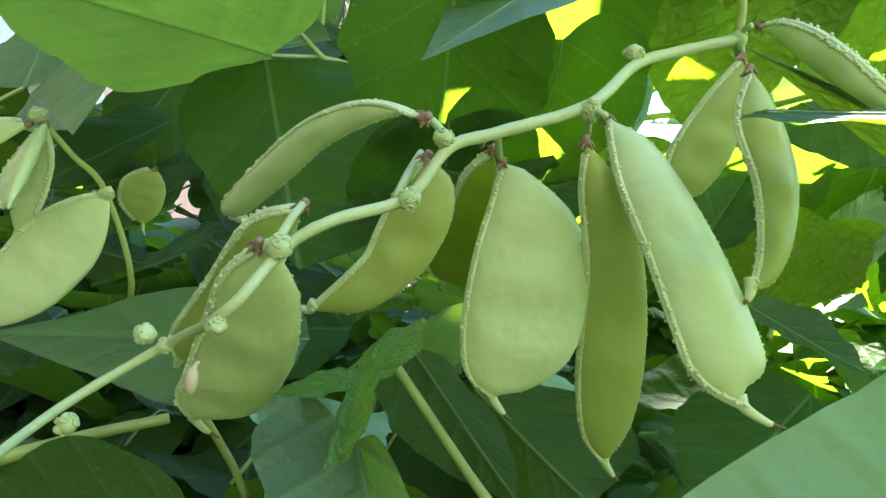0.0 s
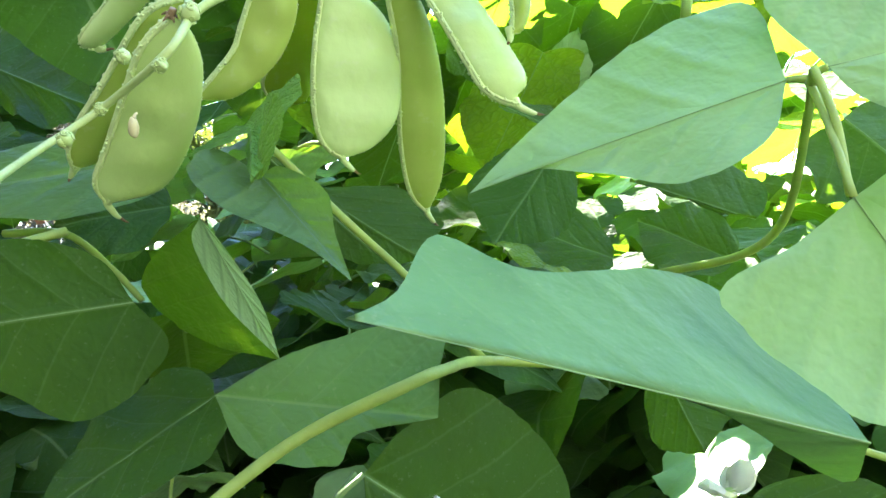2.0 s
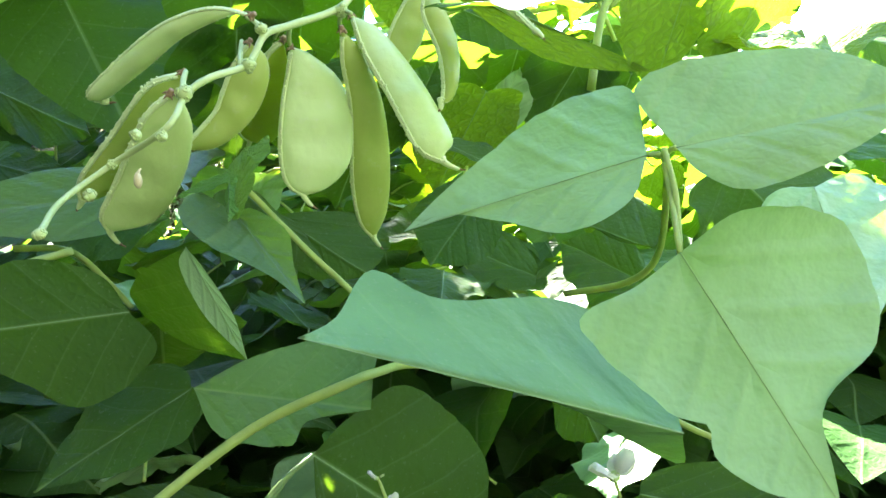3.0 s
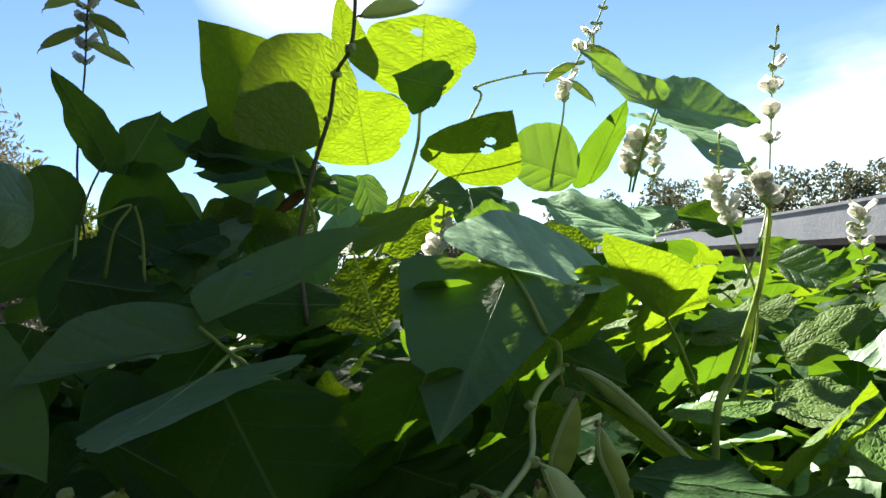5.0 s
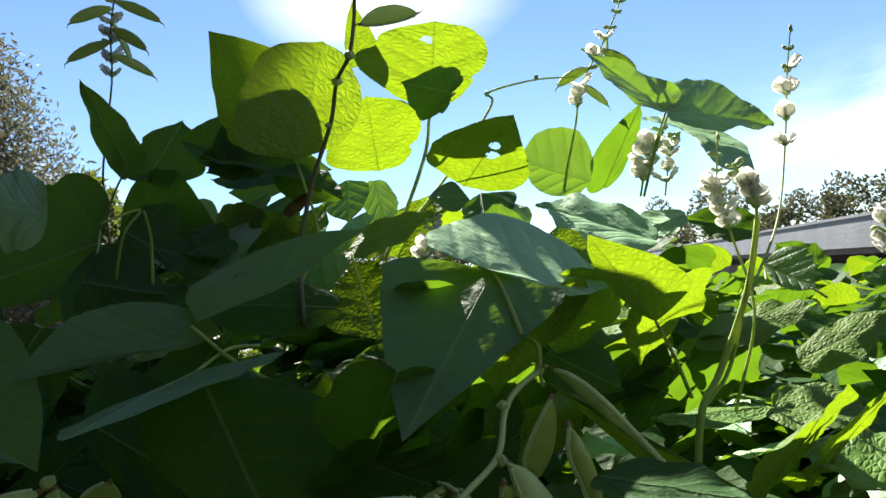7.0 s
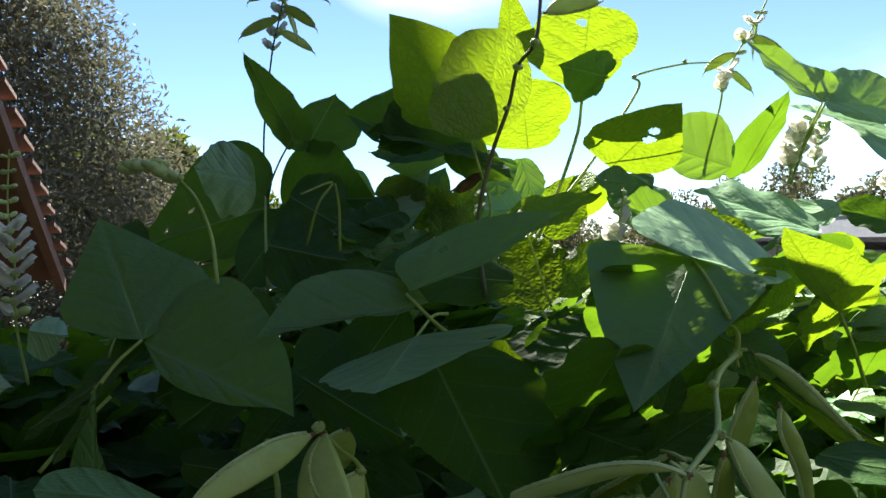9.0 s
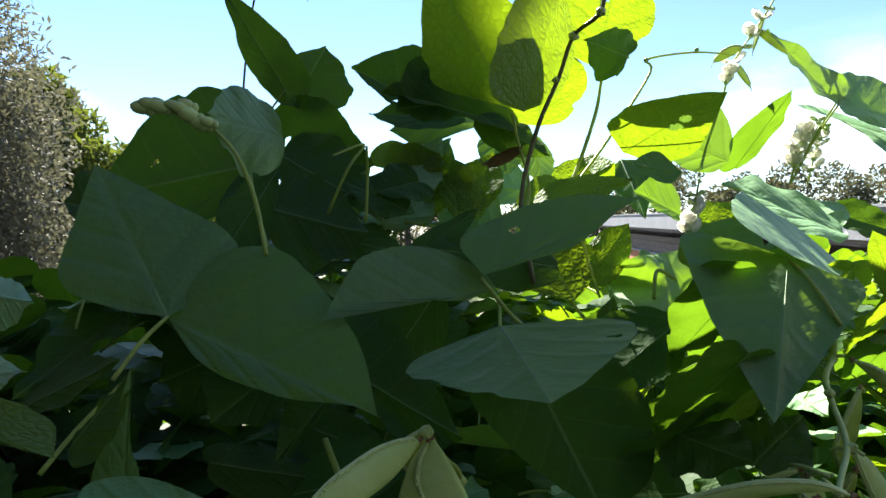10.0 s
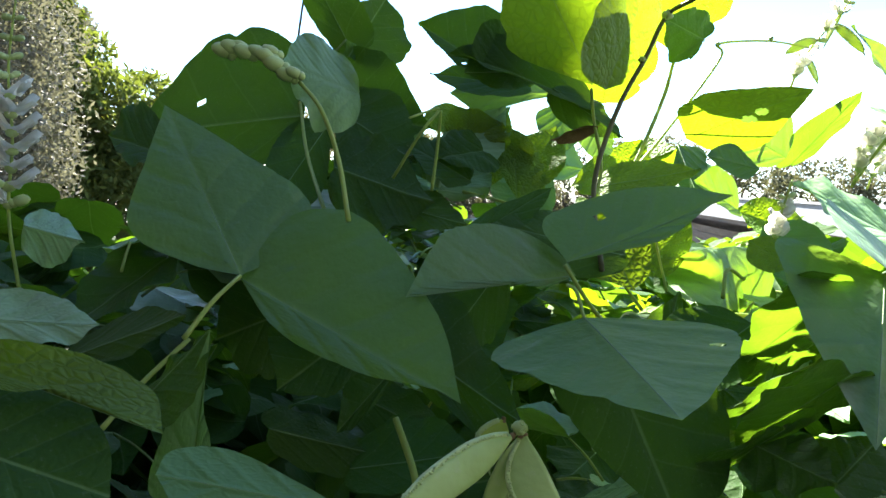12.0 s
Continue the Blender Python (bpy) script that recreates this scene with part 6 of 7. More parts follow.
leaf(SHADED, (-0.012, 0.291, 1.164), (0.029, 0.272, 1.107), (-0.019, 0.281, 1.134), (0.023, 0.301, 1.134), xw=0.4)
leaf(SHADED, (0.014, 0.321, 1.143), (0.063, 0.302, 1.096), (0.019, 0.312, 1.105), (0.088, 0.331, 1.123), xw=0.4)
leaf(SHADED, (0.147, 0.340, 1.178), (0.199, 0.331, 1.146), (0.156, 0.321, 1.165), (0.187, 0.351, 1.173), xw=0.4)
leaf(SHADED, (0.156, 0.303, 1.144), (0.097, 0.278, 1.099), (0.139, 0.272, 1.100), (0.106, 0.322, 1.135), xw=0.4)
leaf(SHADED, (0.198, 0.323, 1.071), (0.147, 0.371, 1.106), (0.149, 0.322, 1.077), (0.193, 0.385, 1.112), xw=0.4)
leaf(SHADED, (0.256, 0.258, 1.086), (0.206, 0.304, 1.120), (0.225, 0.284, 1.103), (0.274, 0.298, 1.119), xw=0.35)
leaf(SHADED, (0.322, 0.248, 1.136), (0.334, 0.191, 1.073), (0.279, 0.227, 1.093), (0.396, 0.227, 1.128), xw=0.4)
leaf(FRESH, (0.332, 0.187, 1.117), (0.285, 0.119, 1.037), (0.264, 0.167, 1.083), (0.387, 0.161, 1.091), xw=0.4)
leaf(SHADED, (0.177, 0.259, 1.018), (0.178, 0.231, 0.973), (0.161, 0.250, 0.980), (0.212, 0.242, 0.998), xw=0.4)
leaf(SHADED, (0.219, 0.251, 0.919), (0.306, 0.189, 0.891), (0.218, 0.215, 0.895), (0.290, 0.233, 0.925), xw=0.4)
leaf(SHADED, (0.122, 0.247, 0.922), (0.158, 0.213, 0.937), (0.128, 0.223, 0.923), (0.151, 0.238, 0.944), xw=0.4)
leaf(SHADED, (-0.036, 0.254, 0.972), (-0.126, 0.272, 0.998), (-0.090, 0.243, 0.972), (-0.083, 0.288, 1.001), xw=0.4, stalk=(0.003, 0.284, 0.996))
leaf(SHADED, (0.280, 0.309, 1.055), (0.246, 0.360, 1.090), (0.222, 0.312, 1.061), (0.287, 0.344, 1.092), xw=0.4)
leaf(FRESH, (0.253, 0.480, 1.194), (0.277, 0.449, 1.248), (0.250, 0.460, 1.230), (0.296, 0.470, 1.212), xw=0.4)
leaf(SHADED, (-0.271, 0.500, 1.217), (-0.188, 0.480, 1.194), (-0.233, 0.480, 1.186), (-0.232, 0.520, 1.218), xw=0.4)
leaf(SHADED, (-0.215, 0.331, 1.164), (-0.181, 0.351, 1.165), (-0.209, 0.361, 1.173), (-0.185, 0.311, 1.152), xw=0.4)
leaf(SHADED, (0.048, 0.449, 1.248), (0.088, 0.468, 1.317), (0.035, 0.458, 1.289), (0.093, 0.459, 1.274), xw=0.4)
leaf(FRESH, (0.103, 0.399, 1.271), (0.122, 0.418, 1.311), (0.096, 0.408, 1.295), (0.119, 0.408, 1.289), xw=0.4)
leaf(SHADED, (0.046, 0.498, 1.344), (-0.092, 0.517, 1.366), (-0.033, 0.498, 1.328), (-0.010, 0.537, 1.377), xw=0.4)
leaf(SHADED, (0.155, 0.420, 1.214), (0.186, 0.429, 1.256), (0.148, 0.419, 1.241), (0.185, 0.420, 1.221), xw=0.4)
leaf(FRESH, (0.331, 0.597, 1.392), (0.268, 0.616, 1.423), (0.302, 0.597, 1.392), (0.312, 0.616, 1.442), xw=0.4)
leaf(SHADED, (-0.192, 0.498, 1.298), (-0.275, 0.479, 1.251), (-0.236, 0.469, 1.250), (-0.265, 0.518, 1.302), xw=0.4)
leaf(SHADED, (-0.168, 0.499, 1.265), (-0.230, 0.480, 1.217), (-0.211, 0.480, 1.224), (-0.199, 0.519, 1.271), xw=0.4)
leaf(SHADED, (-0.172, 0.525, 1.278), (-0.095, 0.442, 1.220), (-0.138, 0.459, 1.220), (-0.116, 0.527, 1.304), xw=0.4)
leaf(SHADED, (-0.053, 0.547, 1.325), (-0.124, 0.524, 1.258), (-0.118, 0.550, 1.306), (-0.072, 0.525, 1.263), xw=0.4)
leaf(SHADED, (-0.064, 0.496, 1.154), (-0.145, 0.497, 1.153), (-0.111, 0.457, 1.123), (-0.103, 0.528, 1.185), xw=0.4)
leaf(SHADED, (-0.193, 0.559, 1.223), (-0.108, 0.486, 1.184), (-0.150, 0.479, 1.169), (-0.146, 0.550, 1.226), xw=0.4)
leaf(SHADED, (-0.197, 0.557, 1.357), (-0.256, 0.539, 1.270), (-0.263, 0.558, 1.330), (-0.192, 0.538, 1.289), xw=0.4)
leaf(SHADED, (-0.216, 0.599, 1.282), (-0.291, 0.579, 1.261), (-0.250, 0.570, 1.229), (-0.267, 0.618, 1.300), xw=0.4)
leaf(SHADED, (0.038, 0.661, 1.519), (-0.029, 0.677, 1.507), (0.002, 0.686, 1.570), (0.009, 0.651, 1.494), xw=0.45)
leaf(LIT, (0.185, 0.720, 1.652), (0.184, 0.719, 1.737), (0.170, 0.725, 1.684), (0.211, 0.709, 1.673), xw=0.4)
leaf(SHADED, (0.267, 0.627, 1.588), (0.202, 0.633, 1.602), (0.221, 0.634, 1.559), (0.277, 0.644, 1.628), xw=0.4)
leaf(SHADED, (0.508, 0.652, 1.461), (0.523, 0.572, 1.565), (0.482, 0.636, 1.504), (0.534, 0.602, 1.515), xw=0.4)
leaf(FRESH, (0.487, 0.489, 1.529), (0.577, 0.418, 1.494), (0.566, 0.497, 1.570), (0.500, 0.434, 1.491), xw=0.4, stalk=(0.487, 0.551, 1.434))
leaf(FRESH, (0.483, 0.491, 1.529), (0.397, 0.527, 1.616), (0.408, 0.491, 1.555), (0.511, 0.497, 1.559), xw=0.35, stalk=(0.487, 0.551, 1.434))
leaf(SHADED, (-0.100, 0.825, 1.546), (-0.143, 0.941, 1.693), (-0.129, 0.885, 1.585), (-0.090, 0.821, 1.597), xw=0.4, stalk=(-0.136, 0.863, 1.471))
leaf(SHADED, (-0.077, 0.869, 1.534), (-0.017, 0.898, 1.623), (-0.093, 0.879, 1.584), (0.006, 0.873, 1.557), xw=0.4, bites=((1, 0.5, 0.2, 0.05),))
leaf(EATEN, (-0.110, 0.883, 1.461), (-0.007, 0.776, 1.457), (-0.049, 0.855, 1.550), (-0.075, 0.808, 1.413), xw=0.4, holes=((0.12, -0.55, 0.07), (0.42, -0.5, 0.09), (0.5, -0.3, 0.05), (0.3, -0.75, 0.05), (0.2, 0.3, 0.03)))
leaf(SHADED, (-0.288, 0.841, 1.395), (-0.335, 0.907, 1.411), (-0.321, 0.836, 1.383), (-0.305, 0.916, 1.451), xw=0.4)
leaf(SHADED, (-0.162, 0.683, 1.399), (-0.089, 0.612, 1.374), (-0.148, 0.618, 1.345), (-0.108, 0.691, 1.433), xw=0.4)
leaf(SHADED, (-0.235, 0.646, 1.323), (-0.278, 0.774, 1.384), (-0.245, 0.754, 1.387), (-0.254, 0.635, 1.334), xw=0.4)
leaf(SHADED, (0.030, 0.668, 1.502), (-0.041, 0.764, 1.567), (-0.028, 0.707, 1.524), (0.031, 0.718, 1.590), xw=0.42, holes=((0.3, 0.7, 0.06),))
leaf(SHADED, (0.071, 0.593, 1.481), (-0.032, 0.709, 1.530), (-0.003, 0.618, 1.495), (0.030, 0.669, 1.545), xw=0.42, sag=0.006)
leaf(SHADED, (0.075, 0.699, 1.509), (-0.007, 0.788, 1.519), (0.013, 0.726, 1.494), (0.051, 0.751, 1.537), xw=0.42)
leaf(LIT, (-0.008, 0.712, 1.431), (0.032, 0.686, 1.465), (-0.000, 0.730, 1.478), (0.027, 0.666, 1.441), xw=0.4)
leaf(SHADED, (-0.017, 0.647, 1.429), (-0.066, 0.655, 1.417), (-0.032, 0.610, 1.406), (-0.036, 0.683, 1.448), xw=0.4)
leaf(LIT, (0.121, 0.655, 1.385), (0.176, 0.597, 1.369), (0.122, 0.609, 1.317), (0.173, 0.646, 1.385), xw=0.4, wave=0.6, holes=((0.5, 0.3, 0.06),))
leaf(FRESH, (0.369, 0.414, 1.371), (0.285, 0.502, 1.428), (0.285, 0.432, 1.383), (0.365, 0.498, 1.430), xw=0.4)
leaf(FRESH, (0.469, 0.468, 1.400), (0.376, 0.469, 1.384), (0.437, 0.501, 1.408), (0.407, 0.449, 1.375), xw=0.4)
leaf(LIT, (0.393, 0.402, 1.268), (0.539, 0.368, 1.286), (0.514, 0.419, 1.288), (0.439, 0.361, 1.258), xw=0.4, bites=((1, 0.4, 0.25, 0.05),))
leaf(LIT, (0.328, 0.267, 1.224), (0.370, 0.205, 1.213), (0.393, 0.261, 1.229), (0.303, 0.212, 1.214), xw=0.4)
leaf(LIT, (0.283, 0.142, 1.192), (0.257, 0.194, 1.214), (0.243, 0.156, 1.206), (0.336, 0.191, 1.213), xw=0.42)
leaf(LIT, (0.341, 0.282, 1.220), (0.233, 0.304, 1.227), (0.321, 0.319, 1.222), (0.267, 0.270, 1.219), xw=0.4)
leaf(SHADED, (0.705, 0.441, 1.257), (0.736, 0.386, 1.226), (0.672, 0.404, 1.204), (0.779, 0.429, 1.253), xw=0.4)
leaf(LIT, (0.561, 0.415, 1.219), (0.691, 0.367, 1.260), (0.651, 0.416, 1.256), (0.599, 0.367, 1.217), xw=0.4)
leaf(SHADED, (0.616, 0.494, 1.372), (0.556, 0.555, 1.402), (0.561, 0.506, 1.368), (0.611, 0.532, 1.414), xw=0.4)
leaf(SHADED, (0.676, 0.457, 1.320), (0.634, 0.483, 1.355), (0.620, 0.469, 1.318), (0.690, 0.472, 1.347), xw=0.4)
leaf(SHADED, (0.191, 0.376, 1.284), (0.243, 0.344, 1.245), (0.189, 0.355, 1.252), (0.249, 0.374, 1.282), xw=0.4)
leaf(SHADED, (0.076, 0.402, 1.280), (0.021, 0.484, 1.291), (0.033, 0.418, 1.267), (0.072, 0.476, 1.294), xw=0.4)
leaf(FRESH, (-0.185, 0.587, 1.460), (-0.240, 0.622, 1.480), (-0.218, 0.586, 1.428), (-0.208, 0.648, 1.510), xw=0.4)
leaf(SHADED, (0.029, 0.279, 1.226), (0.103, 0.291, 1.245), (0.069, 0.313, 1.237), (0.071, 0.265, 1.219), xw=0.4)
leaf(SHADED, (0.084, 0.184, 1.239), (0.140, 0.125, 1.224), (0.092, 0.144, 1.228), (0.143, 0.171, 1.235), xw=0.4)
leaf(SHADED, (-0.360, 0.478, 1.248), (-0.325, 0.456, 1.298), (-0.344, 0.423, 1.265), (-0.342, 0.482, 1.274), xw=0.4)
leaf(FRESH, (-0.451, 0.516, 1.296), (-0.381, 0.456, 1.302), (-0.419, 0.461, 1.291), (-0.413, 0.518, 1.312), xw=0.4)
leaf(SHADED, (-0.395, 0.594, 1.246), (-0.325, 0.521, 1.293), (-0.372, 0.545, 1.254), (-0.342, 0.589, 1.284), xw=0.4)
leaf(SHADED, (-0.003, 0.315, 1.242), (0.022, 0.274, 1.229), (-0.027, 0.292, 1.225), (0.051, 0.305, 1.243), xw=0.4)
leaf(SHADED, (0.055, 0.387, 1.254), (0.071, 0.351, 1.233), (0.033, 0.362, 1.233), (0.098, 0.372, 1.250), xw=0.4)
leaf(SHADED, (-0.218, 0.478, 1.190), (-0.141, 0.432, 1.210), (-0.199, 0.430, 1.191), (-0.164, 0.483, 1.224), xw=0.4)
leaf(FRESH, (-0.415, 0.757, 1.324), (-0.371, 0.706, 1.317), (-0.399, 0.720, 1.295), (-0.389, 0.778, 1.336), xw=0.4)
leaf(SHADED, (-0.100, 0.541, 1.346), (-0.023, 0.524, 1.400), (-0.069, 0.549, 1.375), (-0.056, 0.516, 1.365), xw=0.4)
leaf(SHADED, (-0.131, 0.658, 1.374), (-0.063, 0.590, 1.356), (-0.117, 0.611, 1.352), (-0.070, 0.645, 1.384), xw=0.4)
leaf(LIT, (0.102, 0.600, 1.404), (0.193, 0.547, 1.432), (0.125, 0.550, 1.398), (0.164, 0.601, 1.440), xw=0.4)
leaf(SHADED, (-0.113, 0.799, 1.463), (-0.066, 0.693, 1.410), (-0.115, 0.723, 1.405), (-0.057, 0.767, 1.485), xw=0.4)
leaf(FRESH, (-0.030, 0.694, 1.408), (0.046, 0.703, 1.483), (-0.005, 0.731, 1.456), (0.013, 0.658, 1.424), xw=0.4)
leaf(SHADED, (-0.041, 0.629, 1.398), (-0.086, 0.684, 1.430), (-0.080, 0.641, 1.399), (-0.041, 0.681, 1.436), xw=0.4)
leaf(LIT, (0.055, 0.664, 1.397), (0.108, 0.686, 1.468), (0.065, 0.710, 1.441), (0.091, 0.645, 1.426), xw=0.4)
leaf(LIT, (0.182, 0.659, 1.427), (0.110, 0.654, 1.402), (0.138, 0.636, 1.392), (0.159, 0.675, 1.438), xw=0.4)
leaf(FRESH, (0.384, 0.663, 1.421), (0.329, 0.723, 1.437), (0.330, 0.671, 1.402), (0.376, 0.708, 1.457), xw=0.4)
leaf(LIT, (0.428, 0.571, 1.366), (0.372, 0.632, 1.393), (0.368, 0.584, 1.362), (0.424, 0.614, 1.412), xw=0.4)
leaf(LIT, (0.191, 0.681, 1.393), (0.250, 0.689, 1.470), (0.194, 0.702, 1.444), (0.239, 0.650, 1.409), xw=0.4)
leaf(FRESH, (0.190, 0.726, 1.498), (0.185, 0.684, 1.432), (0.168, 0.718, 1.461), (0.207, 0.693, 1.464), xw=0.4)
leaf(LIT, (0.053, 0.696, 1.460), (0.028, 0.690, 1.409), (0.020, 0.718, 1.444), (0.062, 0.668, 1.424), xw=0.4)
leaf(SHADED, (0.037, 0.611, 1.497), (0.086, 0.557, 1.453), (0.043, 0.584, 1.458), (0.084, 0.593, 1.488), xw=0.4)
# leaves in the sunlit colour, crowded behind the large drooping one
rng = random.Random(21)
for k in range(9):
    x, y, z = rng.uniform(0.27, 0.48), rng.uniform(0.44, 0.60), rng.uniform(1.23, 1.31)
    base, tip, left, right, root = leaf_frame(x, y, z, rng.uniform(0.034, 0.052), rng.uniform(-3.1, 0.4), rng.uniform(-0.7, 0.1), rng.uniform(-0.4, 0.4), rng.uniform(-0.1, 0.3))
    leaf(LIT if k % 3 else FRESH, base, tip, left, right, stalk=root, wave=0.6)
# a tier of leaves added under the large one to shade the pods below
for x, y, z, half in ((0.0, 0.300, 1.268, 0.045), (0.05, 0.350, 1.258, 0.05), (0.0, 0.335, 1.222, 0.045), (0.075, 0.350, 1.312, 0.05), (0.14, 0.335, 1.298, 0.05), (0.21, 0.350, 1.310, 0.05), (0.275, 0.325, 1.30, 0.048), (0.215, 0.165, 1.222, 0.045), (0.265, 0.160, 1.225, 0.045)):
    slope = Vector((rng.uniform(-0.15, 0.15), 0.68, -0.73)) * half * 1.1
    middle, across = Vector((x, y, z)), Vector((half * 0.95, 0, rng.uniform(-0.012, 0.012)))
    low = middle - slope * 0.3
    # sunlit colour beyond x = 0.12, shade in the colour of the rest
    leaf(LIT if x > 0.12 else SHADED, middle - slope, middle + slope, low - across, low + across, xw=0.35, wave=0.6)
# a lower layer, added across the sun's rays to shade what lies underneath
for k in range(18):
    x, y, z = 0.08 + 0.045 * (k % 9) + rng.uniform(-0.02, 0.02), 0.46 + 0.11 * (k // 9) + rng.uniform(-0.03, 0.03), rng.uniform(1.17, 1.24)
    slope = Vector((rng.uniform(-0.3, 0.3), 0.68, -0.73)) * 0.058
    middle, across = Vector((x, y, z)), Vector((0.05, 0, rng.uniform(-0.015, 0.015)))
    leaf(SHADED if k % 3 else LIT, middle - slope, middle + slope, middle - slope * 0.3 - across, middle - slope * 0.3 + across, xw=0.35, wave=0.6)
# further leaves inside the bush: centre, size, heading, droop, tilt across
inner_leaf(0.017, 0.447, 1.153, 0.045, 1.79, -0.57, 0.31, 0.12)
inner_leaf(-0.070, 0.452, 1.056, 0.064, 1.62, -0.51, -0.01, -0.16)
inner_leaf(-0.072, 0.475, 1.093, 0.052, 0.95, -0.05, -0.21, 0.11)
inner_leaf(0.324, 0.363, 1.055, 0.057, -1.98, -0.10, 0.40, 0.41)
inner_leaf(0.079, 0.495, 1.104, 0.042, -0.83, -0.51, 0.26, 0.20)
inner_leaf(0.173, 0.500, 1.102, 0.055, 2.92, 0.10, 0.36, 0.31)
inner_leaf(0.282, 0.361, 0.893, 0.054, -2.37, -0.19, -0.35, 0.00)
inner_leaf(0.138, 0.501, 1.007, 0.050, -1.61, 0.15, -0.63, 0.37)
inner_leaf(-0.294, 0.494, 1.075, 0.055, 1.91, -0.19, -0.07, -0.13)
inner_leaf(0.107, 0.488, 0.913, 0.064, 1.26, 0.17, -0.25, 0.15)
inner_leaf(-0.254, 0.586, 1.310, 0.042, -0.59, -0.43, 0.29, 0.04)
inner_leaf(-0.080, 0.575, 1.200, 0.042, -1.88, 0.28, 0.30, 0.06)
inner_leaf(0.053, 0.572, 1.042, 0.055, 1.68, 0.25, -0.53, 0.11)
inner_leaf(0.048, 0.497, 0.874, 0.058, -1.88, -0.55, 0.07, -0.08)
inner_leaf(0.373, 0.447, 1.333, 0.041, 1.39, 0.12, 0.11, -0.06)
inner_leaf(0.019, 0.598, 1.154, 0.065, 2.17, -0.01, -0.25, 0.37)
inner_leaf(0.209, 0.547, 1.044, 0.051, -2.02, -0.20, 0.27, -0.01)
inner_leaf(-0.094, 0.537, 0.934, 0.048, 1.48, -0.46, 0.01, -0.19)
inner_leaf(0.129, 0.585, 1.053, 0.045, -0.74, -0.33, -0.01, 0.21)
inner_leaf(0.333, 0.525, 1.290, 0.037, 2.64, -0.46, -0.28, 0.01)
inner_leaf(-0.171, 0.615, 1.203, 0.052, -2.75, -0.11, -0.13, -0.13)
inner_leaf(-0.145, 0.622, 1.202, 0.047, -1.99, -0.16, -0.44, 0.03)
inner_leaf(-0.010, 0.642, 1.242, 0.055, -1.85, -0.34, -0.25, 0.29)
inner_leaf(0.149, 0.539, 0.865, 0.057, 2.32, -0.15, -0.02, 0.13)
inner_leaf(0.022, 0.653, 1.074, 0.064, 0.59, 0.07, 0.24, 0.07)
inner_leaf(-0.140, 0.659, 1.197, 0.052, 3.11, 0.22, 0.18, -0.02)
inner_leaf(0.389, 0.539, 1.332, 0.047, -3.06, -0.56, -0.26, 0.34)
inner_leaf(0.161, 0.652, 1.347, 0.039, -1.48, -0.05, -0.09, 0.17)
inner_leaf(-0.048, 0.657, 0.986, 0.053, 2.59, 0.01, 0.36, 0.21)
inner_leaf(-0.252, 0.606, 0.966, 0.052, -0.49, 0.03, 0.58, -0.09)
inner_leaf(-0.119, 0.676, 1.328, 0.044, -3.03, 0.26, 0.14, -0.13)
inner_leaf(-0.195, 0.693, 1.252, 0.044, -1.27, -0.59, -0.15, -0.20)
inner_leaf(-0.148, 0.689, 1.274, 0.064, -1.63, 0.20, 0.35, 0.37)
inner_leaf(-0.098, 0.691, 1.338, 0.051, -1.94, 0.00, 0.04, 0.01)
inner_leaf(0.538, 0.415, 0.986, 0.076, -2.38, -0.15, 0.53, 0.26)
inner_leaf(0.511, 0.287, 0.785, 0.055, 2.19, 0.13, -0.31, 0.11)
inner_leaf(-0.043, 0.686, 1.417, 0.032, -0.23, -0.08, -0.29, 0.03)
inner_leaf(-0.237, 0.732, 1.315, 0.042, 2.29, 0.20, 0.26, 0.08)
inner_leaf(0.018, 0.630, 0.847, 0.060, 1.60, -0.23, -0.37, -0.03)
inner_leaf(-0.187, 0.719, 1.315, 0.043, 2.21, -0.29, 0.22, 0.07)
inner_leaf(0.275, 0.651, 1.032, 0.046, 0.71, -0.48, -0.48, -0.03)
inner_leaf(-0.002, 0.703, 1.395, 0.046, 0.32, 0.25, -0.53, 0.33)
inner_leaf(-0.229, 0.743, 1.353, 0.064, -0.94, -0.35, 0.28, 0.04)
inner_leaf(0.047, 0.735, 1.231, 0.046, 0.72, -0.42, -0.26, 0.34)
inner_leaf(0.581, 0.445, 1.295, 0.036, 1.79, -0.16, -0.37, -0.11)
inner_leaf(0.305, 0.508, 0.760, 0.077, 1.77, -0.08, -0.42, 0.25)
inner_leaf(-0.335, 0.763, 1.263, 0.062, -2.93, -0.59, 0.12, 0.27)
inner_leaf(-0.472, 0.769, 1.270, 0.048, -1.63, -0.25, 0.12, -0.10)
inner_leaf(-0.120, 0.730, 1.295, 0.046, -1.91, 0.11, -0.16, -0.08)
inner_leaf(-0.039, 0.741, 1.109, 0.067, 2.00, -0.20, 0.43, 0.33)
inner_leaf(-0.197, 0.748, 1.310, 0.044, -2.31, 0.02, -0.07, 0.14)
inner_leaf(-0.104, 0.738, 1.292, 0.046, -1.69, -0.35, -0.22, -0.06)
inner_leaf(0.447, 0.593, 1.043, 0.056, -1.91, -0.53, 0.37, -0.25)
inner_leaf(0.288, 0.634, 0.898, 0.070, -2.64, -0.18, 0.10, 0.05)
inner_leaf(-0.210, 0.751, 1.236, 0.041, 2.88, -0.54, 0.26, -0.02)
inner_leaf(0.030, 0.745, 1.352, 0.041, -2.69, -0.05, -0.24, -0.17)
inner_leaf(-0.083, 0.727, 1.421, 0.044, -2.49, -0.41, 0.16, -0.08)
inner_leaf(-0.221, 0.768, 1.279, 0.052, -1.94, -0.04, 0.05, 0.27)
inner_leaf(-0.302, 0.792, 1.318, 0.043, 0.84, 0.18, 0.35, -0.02)
